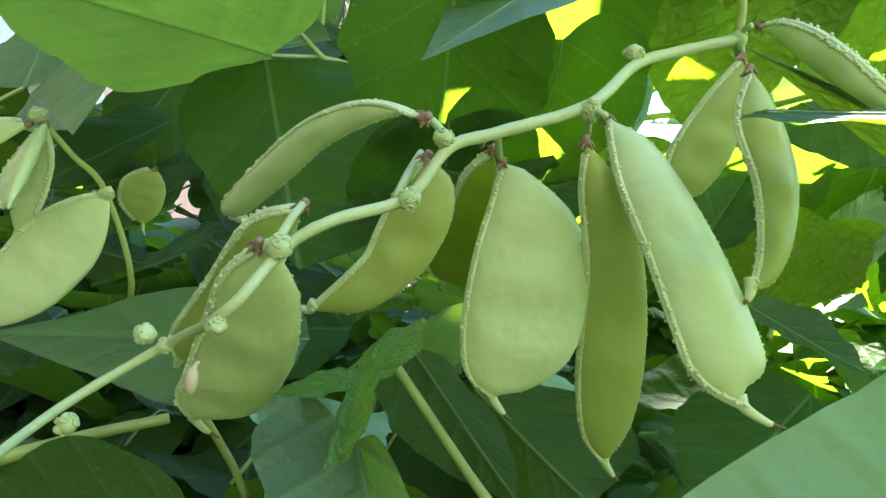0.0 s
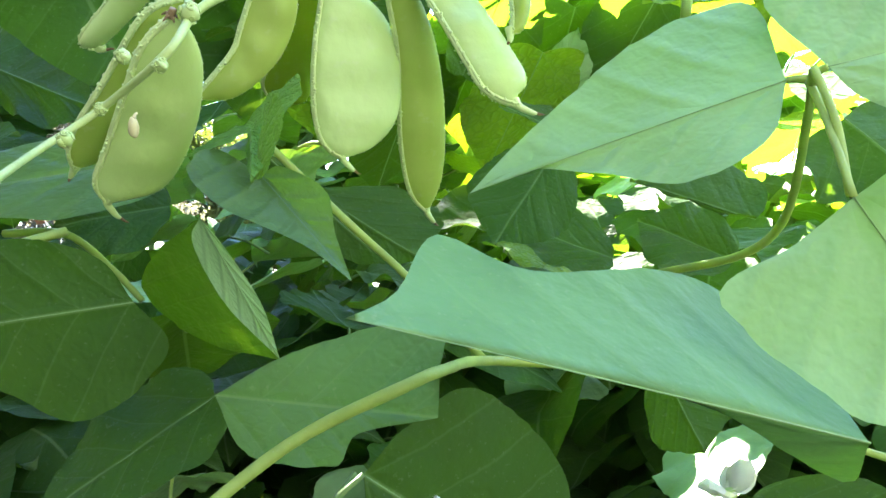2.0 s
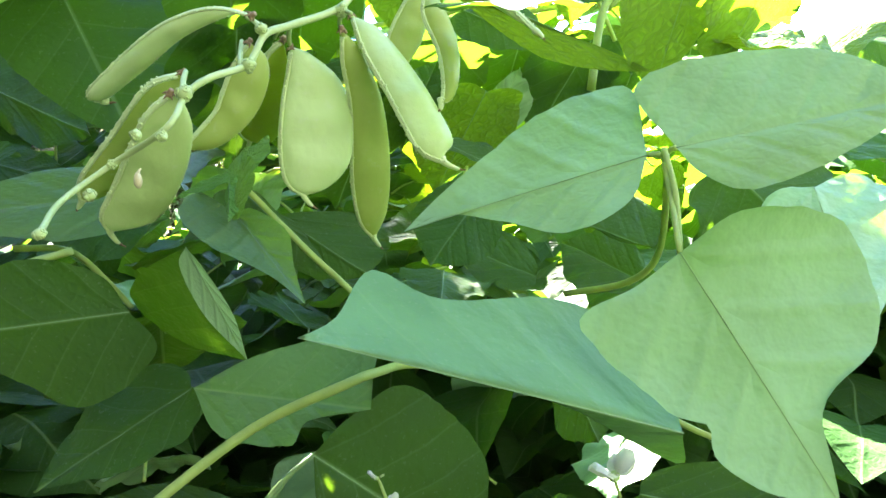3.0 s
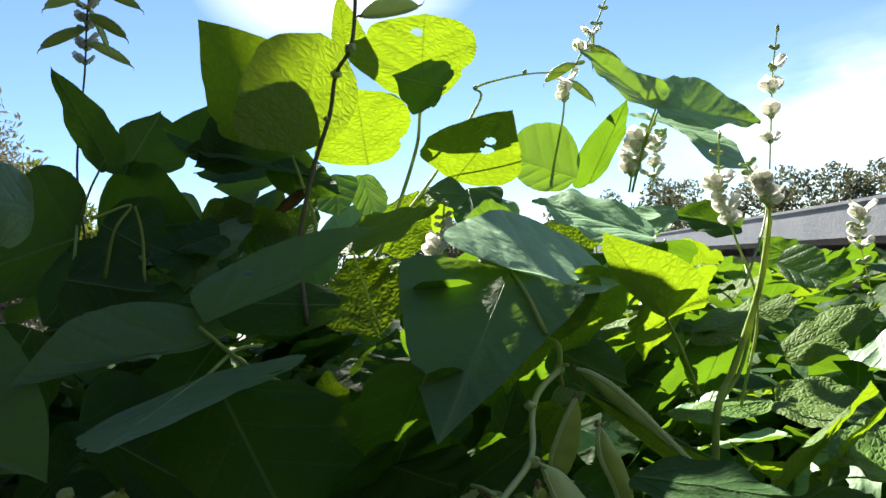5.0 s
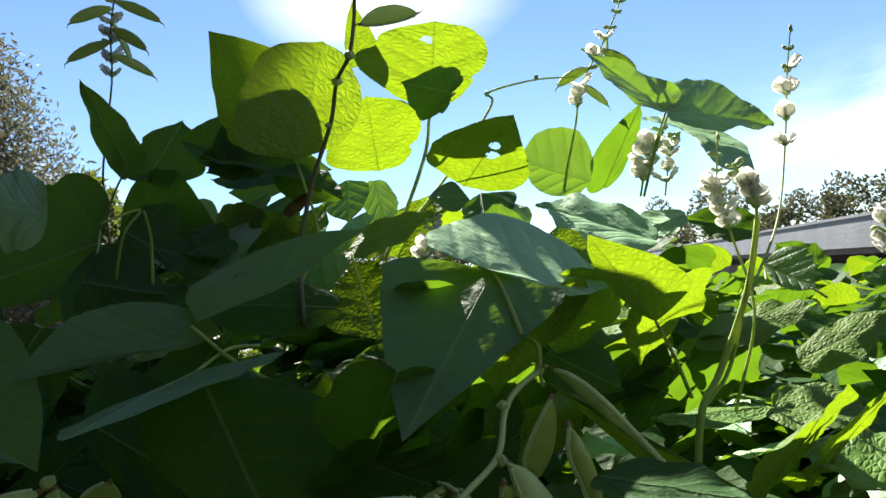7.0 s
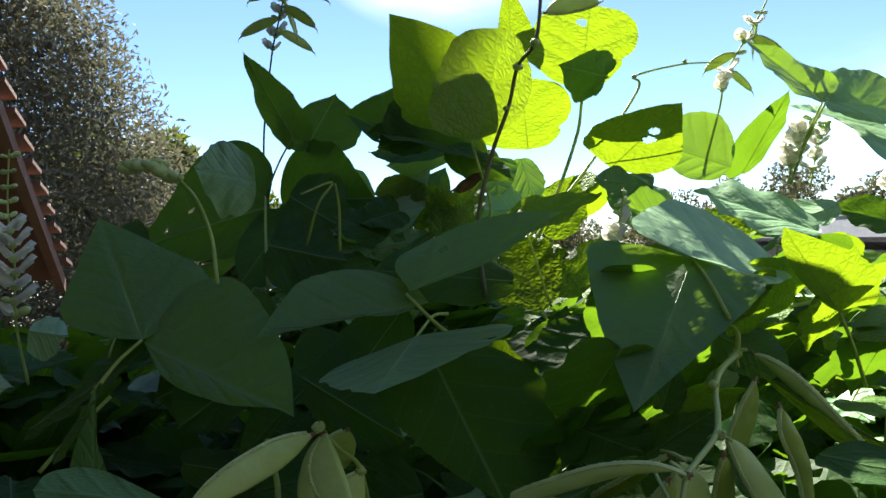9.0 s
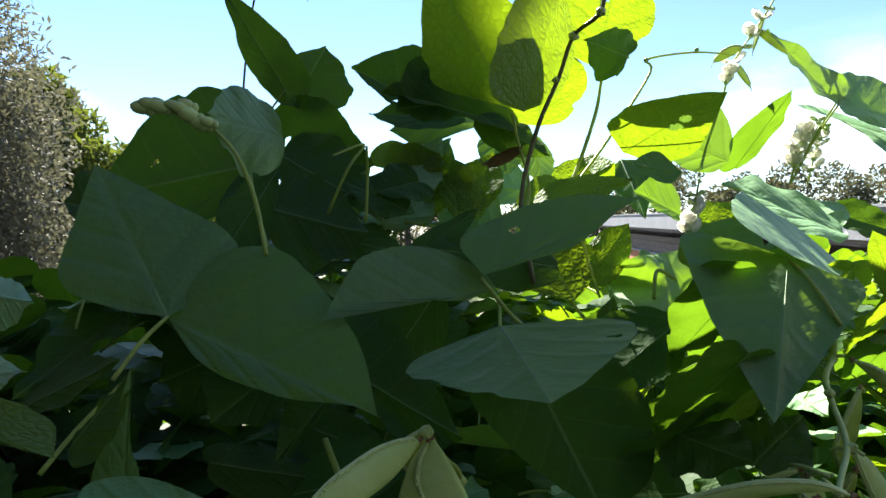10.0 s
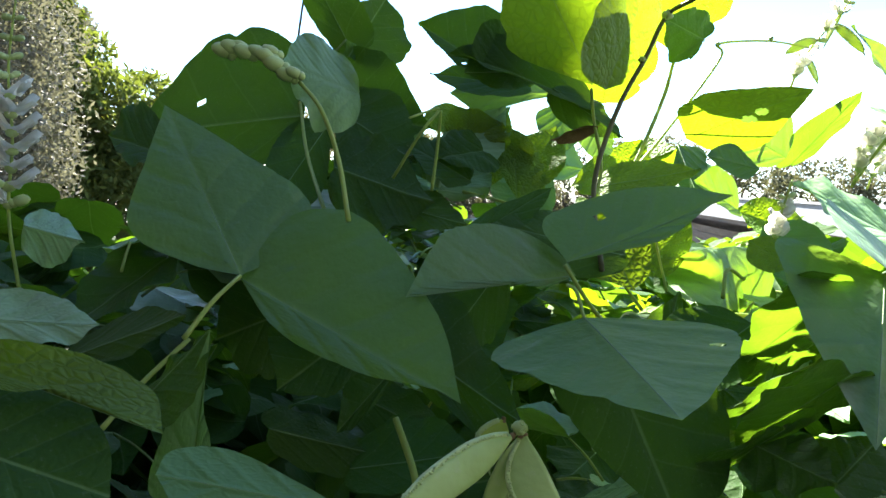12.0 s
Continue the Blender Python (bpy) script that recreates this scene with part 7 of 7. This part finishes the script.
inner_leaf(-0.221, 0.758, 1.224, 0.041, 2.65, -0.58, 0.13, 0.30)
inner_leaf(-0.100, 0.739, 1.400, 0.042, 2.14, -0.16, -0.15, 0.35)
inner_leaf(-0.236, 0.786, 1.334, 0.061, 2.05, 0.20, -0.20, -0.20)
inner_leaf(-0.231, 0.771, 1.235, 0.059, 1.84, -0.03, -0.36, 0.01)
inner_leaf(0.671, 0.387, 1.128, 0.056, -0.35, -0.15, -0.53, 0.10)
inner_leaf(-0.179, 0.776, 1.337, 0.043, -0.36, 0.16, 0.09, -0.08)
inner_leaf(0.248, 0.722, 1.032, 0.064, -2.62, 0.03, 0.28, -0.24)
inner_leaf(0.545, 0.557, 1.260, 0.047, -1.23, -0.40, -0.01, -0.13)
inner_leaf(0.621, 0.444, 1.029, 0.050, 1.96, -0.56, 0.36, 0.04)
inner_leaf(-0.209, 0.789, 1.323, 0.044, 2.42, -0.63, -0.09, 0.33)
inner_leaf(0.518, 0.585, 1.256, 0.045, -1.93, -0.43, 0.21, 0.20)
inner_leaf(-0.053, 0.782, 1.246, 0.043, -1.80, -0.27, -0.15, 0.32)
inner_leaf(0.160, 0.770, 1.152, 0.060, 0.74, -0.04, 0.17, 0.05)
inner_leaf(-0.271, 0.799, 1.246, 0.047, -1.03, -0.19, -0.04, -0.14)
inner_leaf(-0.220, 0.794, 1.284, 0.063, 0.38, 0.00, -0.60, -0.04)
inner_leaf(0.062, 0.709, 0.853, 0.060, 2.70, -0.37, 0.39, 0.16)
inner_leaf(0.603, 0.452, 0.950, 0.064, 0.18, -0.41, -0.26, 0.32)
inner_leaf(0.498, 0.601, 1.035, 0.049, 0.63, -0.34, 0.28, 0.09)
inner_leaf(-0.051, 0.787, 1.336, 0.047, 1.59, -0.04, 0.19, -0.00)
inner_leaf(0.004, 0.766, 1.434, 0.049, -2.00, 0.13, -0.20, -0.03)
inner_leaf(0.459, 0.654, 1.110, 0.054, -1.71, -0.06, -0.04, -0.23)
inner_leaf(-0.009, 0.741, 0.884, 0.068, -2.84, -0.48, -0.17, -0.07)
inner_leaf(0.052, 0.691, 0.788, 0.082, 1.92, -0.55, -0.03, 0.30)
inner_leaf(0.450, 0.673, 1.265, 0.053, 1.30, -0.64, -0.20, -0.01)
inner_leaf(-0.451, 0.811, 1.131, 0.064, 1.74, 0.11, -0.12, 0.37)
inner_leaf(-0.029, 0.796, 1.392, 0.051, -2.94, -0.05, 0.43, -0.03)
inner_leaf(-0.087, 0.812, 1.284, 0.060, -1.87, -0.36, -0.40, -0.17)
inner_leaf(0.481, 0.638, 0.985, 0.048, -2.51, -0.45, 0.06, -0.04)
inner_leaf(-0.126, 0.771, 0.922, 0.047, 1.74, -0.28, -0.24, 0.45)
inner_leaf(-0.238, 0.751, 0.923, 0.047, 1.02, -0.40, 0.04, 0.02)
inner_leaf(0.509, 0.655, 1.302, 0.040, -1.16, -0.32, 0.30, 0.21)
inner_leaf(-0.430, 0.802, 1.044, 0.070, 0.73, -0.44, 0.34, 0.34)
inner_leaf(0.141, 0.830, 1.178, 0.074, -3.08, 0.06, 0.15, 0.14)
inner_leaf(-0.022, 0.830, 1.351, 0.053, 1.74, -0.20, -0.48, 0.18)
inner_leaf(0.370, 0.738, 1.024, 0.061, -1.40, -0.52, 0.32, -0.05)
inner_leaf(0.248, 0.782, 1.405, 0.038, 2.95, 0.16, -0.02, -0.02)
inner_leaf(-0.133, 0.834, 1.363, 0.063, 1.99, 0.16, 0.14, 0.04)
inner_leaf(0.314, 0.753, 0.953, 0.073, -1.84, 0.12, 0.43, -0.23)
inner_leaf(0.448, 0.670, 0.922, 0.063, -2.80, -0.11, 0.62, -0.12)
inner_leaf(0.183, 0.819, 1.356, 0.050, 2.97, -0.59, -0.19, 0.34)
inner_leaf(0.581, 0.625, 1.239, 0.055, -1.43, -0.65, -0.01, 0.12)
inner_leaf(0.281, 0.794, 1.348, 0.044, -0.65, -0.42, -0.10, 0.09)
inner_leaf(-0.126, 0.844, 1.250, 0.060, -2.20, -0.44, 0.05, -0.07)
inner_leaf(0.453, 0.718, 1.313, 0.046, -2.36, 0.10, 0.47, -0.08)
inner_leaf(0.322, 0.791, 1.275, 0.051, -0.90, -0.28, 0.40, 0.25)
inner_leaf(-0.040, 0.834, 1.397, 0.055, 0.42, -0.54, 0.13, 0.16)
inner_leaf(-0.207, 0.865, 1.304, 0.055, 2.08, -0.38, -0.12, 0.01)
inner_leaf(-0.297, 0.806, 1.031, 0.076, 1.64, -0.23, -0.48, 0.36)
inner_leaf(0.606, 0.611, 1.282, 0.048, -0.08, -0.61, -0.10, 0.31)
inner_leaf(-0.234, 0.762, 0.862, 0.079, -0.51, -0.02, -0.76, 0.20)
inner_leaf(-0.056, 0.860, 1.297, 0.049, -0.22, -0.36, -0.41, 0.17)
inner_leaf(0.536, 0.685, 1.166, 0.057, -1.80, 0.11, 0.03, 0.25)
inner_leaf(0.511, 0.686, 1.363, 0.052, 2.89, -0.36, -0.28, 0.11)
inner_leaf(0.444, 0.750, 1.255, 0.053, -0.59, -0.67, -0.13, -0.11)
inner_leaf(-0.069, 0.839, 0.953, 0.075, 1.22, -0.26, 0.50, 0.00)
inner_leaf(0.657, 0.578, 1.142, 0.070, -2.19, 0.11, 0.25, 0.10)
inner_leaf(-0.164, 0.798, 0.870, 0.047, -1.73, -0.52, -0.05, 0.17)
inner_leaf(0.341, 0.693, 0.778, 0.062, -0.07, -0.03, 0.02, 0.28)
inner_leaf(0.451, 0.753, 1.258, 0.045, 1.00, 0.13, 0.37, -0.12)
inner_leaf(0.093, 0.868, 1.076, 0.080, -0.09, -0.09, 0.00, 0.43)
inner_leaf(0.041, 0.850, 1.434, 0.055, 2.83, -0.43, 0.20, -0.02)
inner_leaf(0.672, 0.549, 1.029, 0.050, 0.46, -0.53, -0.32, 0.34)
inner_leaf(0.542, 0.577, 0.806, 0.049, -1.68, -0.55, -0.28, -0.20)
inner_leaf(0.159, 0.844, 1.413, 0.056, -0.40, 0.19, 0.25, -0.03)
inner_leaf(0.571, 0.674, 1.251, 0.041, -2.78, -0.33, 0.52, 0.02)
inner_leaf(0.441, 0.746, 1.386, 0.052, -2.34, -0.58, 0.09, 0.02)
inner_leaf(0.254, 0.856, 1.282, 0.058, -2.59, 0.28, -0.15, 0.19)
inner_leaf(0.521, 0.731, 1.260, 0.044, -0.03, -0.24, -0.30, 0.20)
inner_leaf(-0.013, 0.891, 1.341, 0.050, 1.51, -0.04, 0.56, -0.17)
inner_leaf(0.437, 0.788, 1.256, 0.054, -2.84, 0.15, 0.48, 0.37)
inner_leaf(0.402, 0.796, 1.345, 0.037, 1.06, -0.06, 0.39, 0.30)
inner_leaf(0.035, 0.890, 1.352, 0.049, 2.25, -0.41, -0.10, 0.34)
inner_leaf(0.572, 0.690, 1.323, 0.046, -0.48, -0.53, -0.10, 0.33)
inner_leaf(0.631, 0.634, 1.341, 0.044, 0.68, -0.63, 0.04, -0.12)
inner_leaf(0.622, 0.657, 1.233, 0.044, -2.95, -0.64, -0.25, 0.09)
inner_leaf(0.466, 0.757, 1.379, 0.038, -2.16, -0.31, 0.15, -0.11)
inner_leaf(0.554, 0.695, 1.382, 0.037, -2.13, 0.28, -0.17, -0.09)
inner_leaf(0.372, 0.820, 1.309, 0.039, -1.89, -0.10, -0.09, -0.06)
inner_leaf(0.155, 0.891, 1.289, 0.055, -1.58, -0.45, 0.16, 0.13)
inner_leaf(0.080, 0.887, 1.386, 0.064, -0.87, -0.08, -0.15, 0.07)
inner_leaf(0.271, 0.860, 1.325, 0.055, -0.30, -0.04, -0.27, -0.03)
inner_leaf(0.054, 0.884, 1.410, 0.052, -1.36, 0.14, -0.46, 0.23)
inner_leaf(0.671, 0.611, 1.278, 0.040, 1.38, -0.15, -0.12, 0.26)
inner_leaf(0.308, 0.856, 1.264, 0.042, 2.99, -0.07, -0.10, -0.18)
inner_leaf(0.706, 0.570, 1.308, 0.043, 0.81, -0.29, -0.17, -0.05)
inner_leaf(0.603, 0.666, 1.373, 0.041, 0.42, 0.23, 0.03, 0.16)
inner_leaf(0.443, 0.782, 1.383, 0.033, -2.37, -0.53, 0.12, 0.36)
inner_leaf(-0.534, 0.834, 0.947, 0.047, 1.10, 0.02, -0.00, 0.02)
inner_leaf(0.114, 0.887, 1.419, 0.047, 0.27, -0.37, 0.22, 0.38)
inner_leaf(0.221, 0.866, 1.434, 0.049, 3.10, -0.17, 0.08, -0.12)
inner_leaf(0.358, 0.829, 1.398, 0.043, 1.48, -0.44, -0.12, -0.12)
inner_leaf(0.168, 0.882, 1.433, 0.042, -1.23, 0.28, 0.38, -0.02)
inner_leaf(0.175, 0.902, 1.350, 0.040, 1.87, -0.49, 0.13, 0.17)
inner_leaf(0.319, 0.852, 1.402, 0.048, -3.01, -0.04, -0.23, 0.03)
inner_leaf(0.420, 0.778, 0.904, 0.059, 0.23, -0.29, 0.20, -0.17)
inner_leaf(0.713, 0.601, 1.242, 0.052, -1.81, 0.00, 0.12, 0.35)
inner_leaf(0.078, 0.873, 0.876, 0.051, 1.66, -0.33, -0.20, -0.10)
inner_leaf(0.213, 0.902, 1.328, 0.036, 0.33, 0.10, -0.05, 0.03)
inner_leaf(0.533, 0.757, 1.336, 0.051, -2.02, -0.52, -0.71, 0.13)
inner_leaf(0.260, 0.900, 1.204, 0.047, -2.08, -0.42, 0.28, 0.22)
inner_leaf(0.293, 0.876, 1.360, 0.040, -1.53, -0.26, -0.23, 0.35)
inner_leaf(0.176, 0.893, 1.430, 0.036, -2.20, -0.52, -0.42, -0.00)
inner_leaf(0.236, 0.892, 1.377, 0.037, -0.37, 0.23, 0.52, 0.31)
inner_leaf(0.273, 0.810, 0.809, 0.062, 0.24, -0.47, 0.48, 0.38)
inner_leaf(-0.260, 0.861, 0.926, 0.074, 2.03, -0.13, -0.11, 0.11)
inner_leaf(0.753, 0.565, 1.197, 0.050, -1.10, -0.26, -0.07, -0.13)
inner_leaf(-0.389, 0.923, 1.069, 0.083, 3.09, 0.02, -0.18, -0.08)
inner_leaf(0.180, 0.896, 1.426, 0.040, -0.48, -0.41, 0.06, 0.38)
inner_leaf(0.273, 0.900, 1.301, 0.032, -0.99, 0.16, 0.16, 0.25)
inner_leaf(0.159, 0.907, 0.979, 0.081, 2.75, -0.11, -0.20, 0.27)
inner_leaf(0.475, 0.805, 1.358, 0.031, 2.92, -0.38, -0.37, 0.25)
inner_leaf(-0.017, 0.930, 1.382, 0.057, -0.69, -0.08, 0.18, -0.06)
inner_leaf(0.747, 0.584, 1.220, 0.040, -1.52, -0.19, 0.19, -0.08)
inner_leaf(0.600, 0.731, 1.308, 0.051, -0.88, -0.41, 0.05, 0.02)
inner_leaf(0.230, 0.861, 0.865, 0.072, -2.06, -0.05, -0.31, -0.11)
inner_leaf(0.235, 0.916, 1.311, 0.045, 1.73, -0.30, -0.44, 0.11)
inner_leaf(0.470, 0.784, 0.930, 0.061, 2.49, -0.30, 0.07, -0.02)
inner_leaf(0.107, 0.934, 1.360, 0.036, 2.31, -0.44, 0.37, -0.18)
rows = [(0.513, 0.784, 1.382, 0.036, -1.29, -0.49, -0.22, 0.09), (0.693, 0.606, 0.942, 0.063, -2.45, -0.12, -0.44, -0.14), (0.036, 0.925, 1.446, 0.031, 1.49, -0.13, -0.03, 0.24), (0.721, 0.624, 1.307, 0.042, 0.21, 0.15, 0.63, 0.16), (0.085, 0.926, 1.443, 0.037, -1.32, 0.26, -0.49, 0.09), (0.565, 0.777, 1.202, 0.072, -0.30, -0.09, -0.08, 0.37), (0.479, 0.814, 1.383, 0.039, 2.53, -0.58, -0.01, -0.04), (0.279, 0.764, 0.682, 0.079, 1.43, -0.10, -0.11, -0.01), (0.738, 0.622, 1.182, 0.058, -2.77, -0.34, 0.22, 0.11), (-0.003, 0.880, 0.798, 0.057, 1.68, 0.10, -0.16, 0.34), (0.630, 0.725, 1.326, 0.048, 1.94, 0.03, -0.09, 0.15), (-0.062, 0.956, 1.343, 0.060, 1.89, -0.39, 0.40, 0.42)]
rows += [(0.120, 0.955, 1.318, 0.041, -1.16, -0.44, -0.28, -0.02), (0.127, 0.943, 1.394, 0.037, -0.61, 0.09, -0.31, 0.19), (0.286, 0.928, 1.288, 0.035, 2.31, -0.57, -0.28, -0.10), (0.199, 0.935, 1.396, 0.056, 2.98, -0.43, -0.55, -0.09), (-0.036, 0.963, 1.364, 0.056, -2.77, -0.43, 0.14, 0.21), (0.084, 0.970, 1.293, 0.038, -0.94, -0.52, 0.14, 0.05), (0.200, 0.931, 1.429, 0.033, 1.01, -0.47, 0.10, 0.37), (0.623, 0.739, 1.369, 0.031, 2.61, -0.23, -0.26, 0.04), (0.651, 0.734, 1.221, 0.068, -2.34, -0.36, 0.37, 0.43), (-0.608, 0.984, 1.186, 0.067, 0.07, -0.35, -0.08, 0.19), (0.224, 0.928, 1.439, 0.051, -0.84, -0.18, 0.15, -0.06), (0.362, 0.892, 1.404, 0.034, 2.09, -0.56, 0.19, -0.10)]
rows += [(0.203, 0.954, 1.337, 0.036, -1.91, -0.01, -0.04, 0.21), (0.147, 0.946, 1.433, 0.032, 0.24, -0.39, 0.21, -0.04), (0.691, 0.697, 1.336, 0.037, -1.68, 0.06, -0.05, -0.15), (0.287, 0.912, 0.918, 0.050, -0.85, -0.56, -0.50, 0.10), (0.215, 0.947, 1.426, 0.041, -2.60, -0.19, 0.02, 0.01), (-0.071, 0.978, 1.393, 0.062, 3.10, 0.11, 0.02, 0.31), (0.419, 0.902, 1.301, 0.057, 1.79, -0.26, 0.29, -0.19), (0.103, 0.998, 1.286, 0.043, -1.29, -0.27, 0.03, -0.02), (0.596, 0.800, 1.063, 0.077, -2.56, -0.52, 0.34, -0.07), (-0.561, 1.039, 1.261, 0.076, -2.48, -0.43, 0.52, -0.20), (0.066, 0.990, 1.422, 0.036, -0.99, -0.64, 0.00, -0.01), (0.081, 0.986, 1.440, 0.038, -2.05, 0.22, 0.24, 0.11)]
rows += [(0.922, 0.415, 1.084, 0.074, 2.79, -0.46, 0.03, -0.14), (0.191, 0.999, 1.258, 0.044, 2.26, 0.20, -0.42, -0.03), (0.119, 0.988, 1.435, 0.041, -0.44, -0.47, 0.17, 0.28), (0.164, 1.001, 1.358, 0.031, 0.71, 0.28, 0.43, 0.32), (-0.492, 1.056, 1.205, 0.070, -2.46, -0.06, -0.14, -0.03), (0.304, 0.829, 0.655, 0.060, 1.91, 0.05, 0.18, 0.36), (-0.369, 0.962, 0.898, 0.078, -0.92, -0.28, -0.21, -0.11), (0.480, 0.768, 0.671, 0.054, -1.60, -0.39, 0.15, 0.45), (0.063, 1.008, 0.903, 0.061, -1.00, -0.19, 0.44, 0.15), (0.130, 1.030, 1.374, 0.032, 2.20, -0.21, -0.31, -0.14), (0.132, 1.032, 1.393, 0.047, 0.94, -0.04, -0.26, 0.14), (-0.674, 1.046, 1.148, 0.054, 0.45, 0.06, 0.03, -0.11)]
rows += [(-0.527, 1.012, 0.969, 0.067, 0.30, -0.35, -0.47, 0.05), (-0.286, 1.090, 1.209, 0.050, 1.72, -0.50, -0.11, 0.07), (0.179, 1.019, 0.896, 0.075, 2.84, -0.51, -0.05, 0.28), (0.611, 0.821, 0.774, 0.070, 1.28, 0.05, 0.05, 0.15), (0.585, 0.730, 0.598, 0.079, -0.20, -0.41, 0.15, 0.32), (-0.395, 1.077, 0.982, 0.051, -0.39, -0.09, 0.41, -0.11), (0.900, 0.551, 0.812, 0.059, -2.28, -0.25, 0.14, 0.38), (-0.339, 1.009, 0.819, 0.083, -3.12, -0.07, 0.13, -0.23), (-0.323, 1.132, 1.069, 0.066, -0.11, -0.28, -0.24, 0.18), (0.808, 0.621, 0.649, 0.078, 1.77, 0.04, -0.28, 0.17), (0.537, 1.023, 1.095, 0.076, -0.33, -0.20, 0.03, 0.34), (-0.258, 1.100, 0.904, 0.046, 1.19, -0.00, 0.13, -0.16)]
rows += [(0.550, 1.040, 1.019, 0.053, 0.22, -0.43, 0.07, 0.20), (0.994, 0.582, 0.890, 0.061, -2.98, -0.03, 0.24, -0.20), (-0.418, 1.097, 0.825, 0.061, -0.03, -0.30, -0.39, 0.03), (-0.465, 1.215, 1.111, 0.058, -2.40, -0.20, 0.45, -0.21), (0.935, 0.562, 0.624, 0.075, -2.94, 0.11, 0.46, 0.14)]
# joined leaves whose green carries the shade
joined_leaves("foliage", 'bean leaves inside the hedge, shade in their colour', M_SHADED, rows)
rows = [(0.604, 0.736, 1.293, 0.044, -0.75, -0.64, -0.05, 0.28), (0.339, 0.889, 1.353, 0.043, 1.45, -0.09, -0.25, -0.06), (0.572, 0.758, 1.378, 0.046, -2.27, 0.13, -0.04, 0.07), (0.660, 0.692, 1.362, 0.054, -1.14, -0.49, 0.05, 0.02), (0.317, 0.917, 1.293, 0.054, -2.29, 0.23, -0.04, 0.29), (0.177, 0.935, 1.437, 0.054, -0.22, 0.25, 0.49, -0.15), (0.150, 0.965, 1.311, 0.056, 0.35, 0.24, -0.19, -0.05), (0.708, 0.669, 1.341, 0.038, 1.31, -0.58, -0.42, -0.16), (0.279, 0.944, 1.304, 0.042, -2.90, -0.43, -0.32, 0.31), (0.120, 0.980, 1.340, 0.047, 0.74, -0.02, -0.41, 0.37), (0.119, 0.967, 1.417, 0.056, -1.40, -0.07, 0.44, 0.07), (0.307, 0.955, 1.122, 0.061, -0.57, -0.32, 0.08, 0.05)]
rows += [(0.786, 0.647, 1.276, 0.041, -3.02, -0.35, -0.09, 0.07), (0.207, 0.993, 1.388, 0.049, 2.13, -0.67, -0.23, 0.28), (0.168, 1.022, 1.339, 0.033, 2.06, -0.08, 0.37, 0.28), (0.106, 1.032, 1.419, 0.034, 1.10, -0.21, 0.24, 0.01), (0.385, 1.000, 1.242, 0.055, -0.85, -0.21, 0.09, 0.24), (0.400, 0.818, 0.617, 0.060, -0.03, 0.10, 0.30, 0.02), (0.925, 0.555, 0.741, 0.054, 3.12, -0.51, 0.19, 0.44), (0.561, 1.070, 1.180, 0.057, -0.56, -0.29, 0.16, 0.37)]
# joined leaves whose yellow green carries the sunlight
joined_leaves("foliage", 'thin bean leaves inside the hedge, sunlight in their colour', M_LIT, rows)
rows = [(-0.007, 0.956, 1.215, 0.061, -2.26, -0.56, -0.19, 0.01), (0.652, 0.702, 1.270, 0.034, 1.21, 0.06, 0.22, -0.19), (0.723, 0.617, 1.046, 0.067, 2.33, -0.10, -0.16, 0.12), (0.302, 0.910, 1.323, 0.036, -1.61, 0.22, 0.00, 0.12), (0.197, 0.930, 1.414, 0.032, 0.31, -0.29, 0.38, -0.12), (0.675, 0.690, 1.347, 0.031, -0.16, -0.56, -0.23, 0.38), (0.712, 0.664, 1.089, 0.047, -1.89, -0.20, -0.34, 0.31), (0.229, 0.931, 1.425, 0.047, 2.25, -0.15, 0.02, 0.12), (0.799, 0.540, 0.985, 0.079, 2.39, -0.50, 0.40, -0.07), (-0.111, 0.982, 1.132, 0.068, 2.40, -0.35, 0.00, 0.04), (0.632, 0.683, 0.848, 0.062, -0.48, -0.32, -0.03, -0.16), (-0.191, 1.010, 1.381, 0.051, 2.15, -0.46, 0.14, -0.05)]
rows += [(0.881, 0.480, 1.176, 0.055, -2.57, -0.51, -0.51, 0.23), (0.711, 0.578, 0.781, 0.054, 1.88, -0.15, 0.07, -0.12), (-0.071, 1.011, 1.204, 0.069, 0.73, -0.41, 0.36, 0.22), (-0.080, 0.894, 0.722, 0.057, 2.15, -0.34, 0.32, -0.02), (0.278, 0.958, 1.405, 0.035, -1.50, 0.27, 0.39, -0.14), (0.645, 0.563, 0.626, 0.069, 0.62, -0.03, 0.12, 0.16), (0.762, 0.589, 0.812, 0.055, -0.70, -0.27, 0.35, 0.02), (0.109, 1.044, 1.245, 0.054, 2.02, -0.64, 0.42, 0.06), (0.169, 1.020, 1.436, 0.047, 2.93, -0.33, 0.44, 0.15), (0.480, 0.851, 0.761, 0.058, -1.41, -0.44, -0.02, 0.38), (0.698, 0.600, 0.637, 0.077, 2.71, 0.05, -0.03, 0.22), (-0.191, 1.097, 1.051, 0.053, 1.18, -0.01, 0.04, 0.08)]
rows += [(0.595, 0.780, 0.636, 0.047, 2.68, -0.16, 0.52, -0.09), (0.667, 1.071, 1.165, 0.059, 1.60, 0.10, -0.34, -0.17)]
joined_leaves("foliage", 'fresh green bean leaves inside the hedge', M_FRESH, rows)
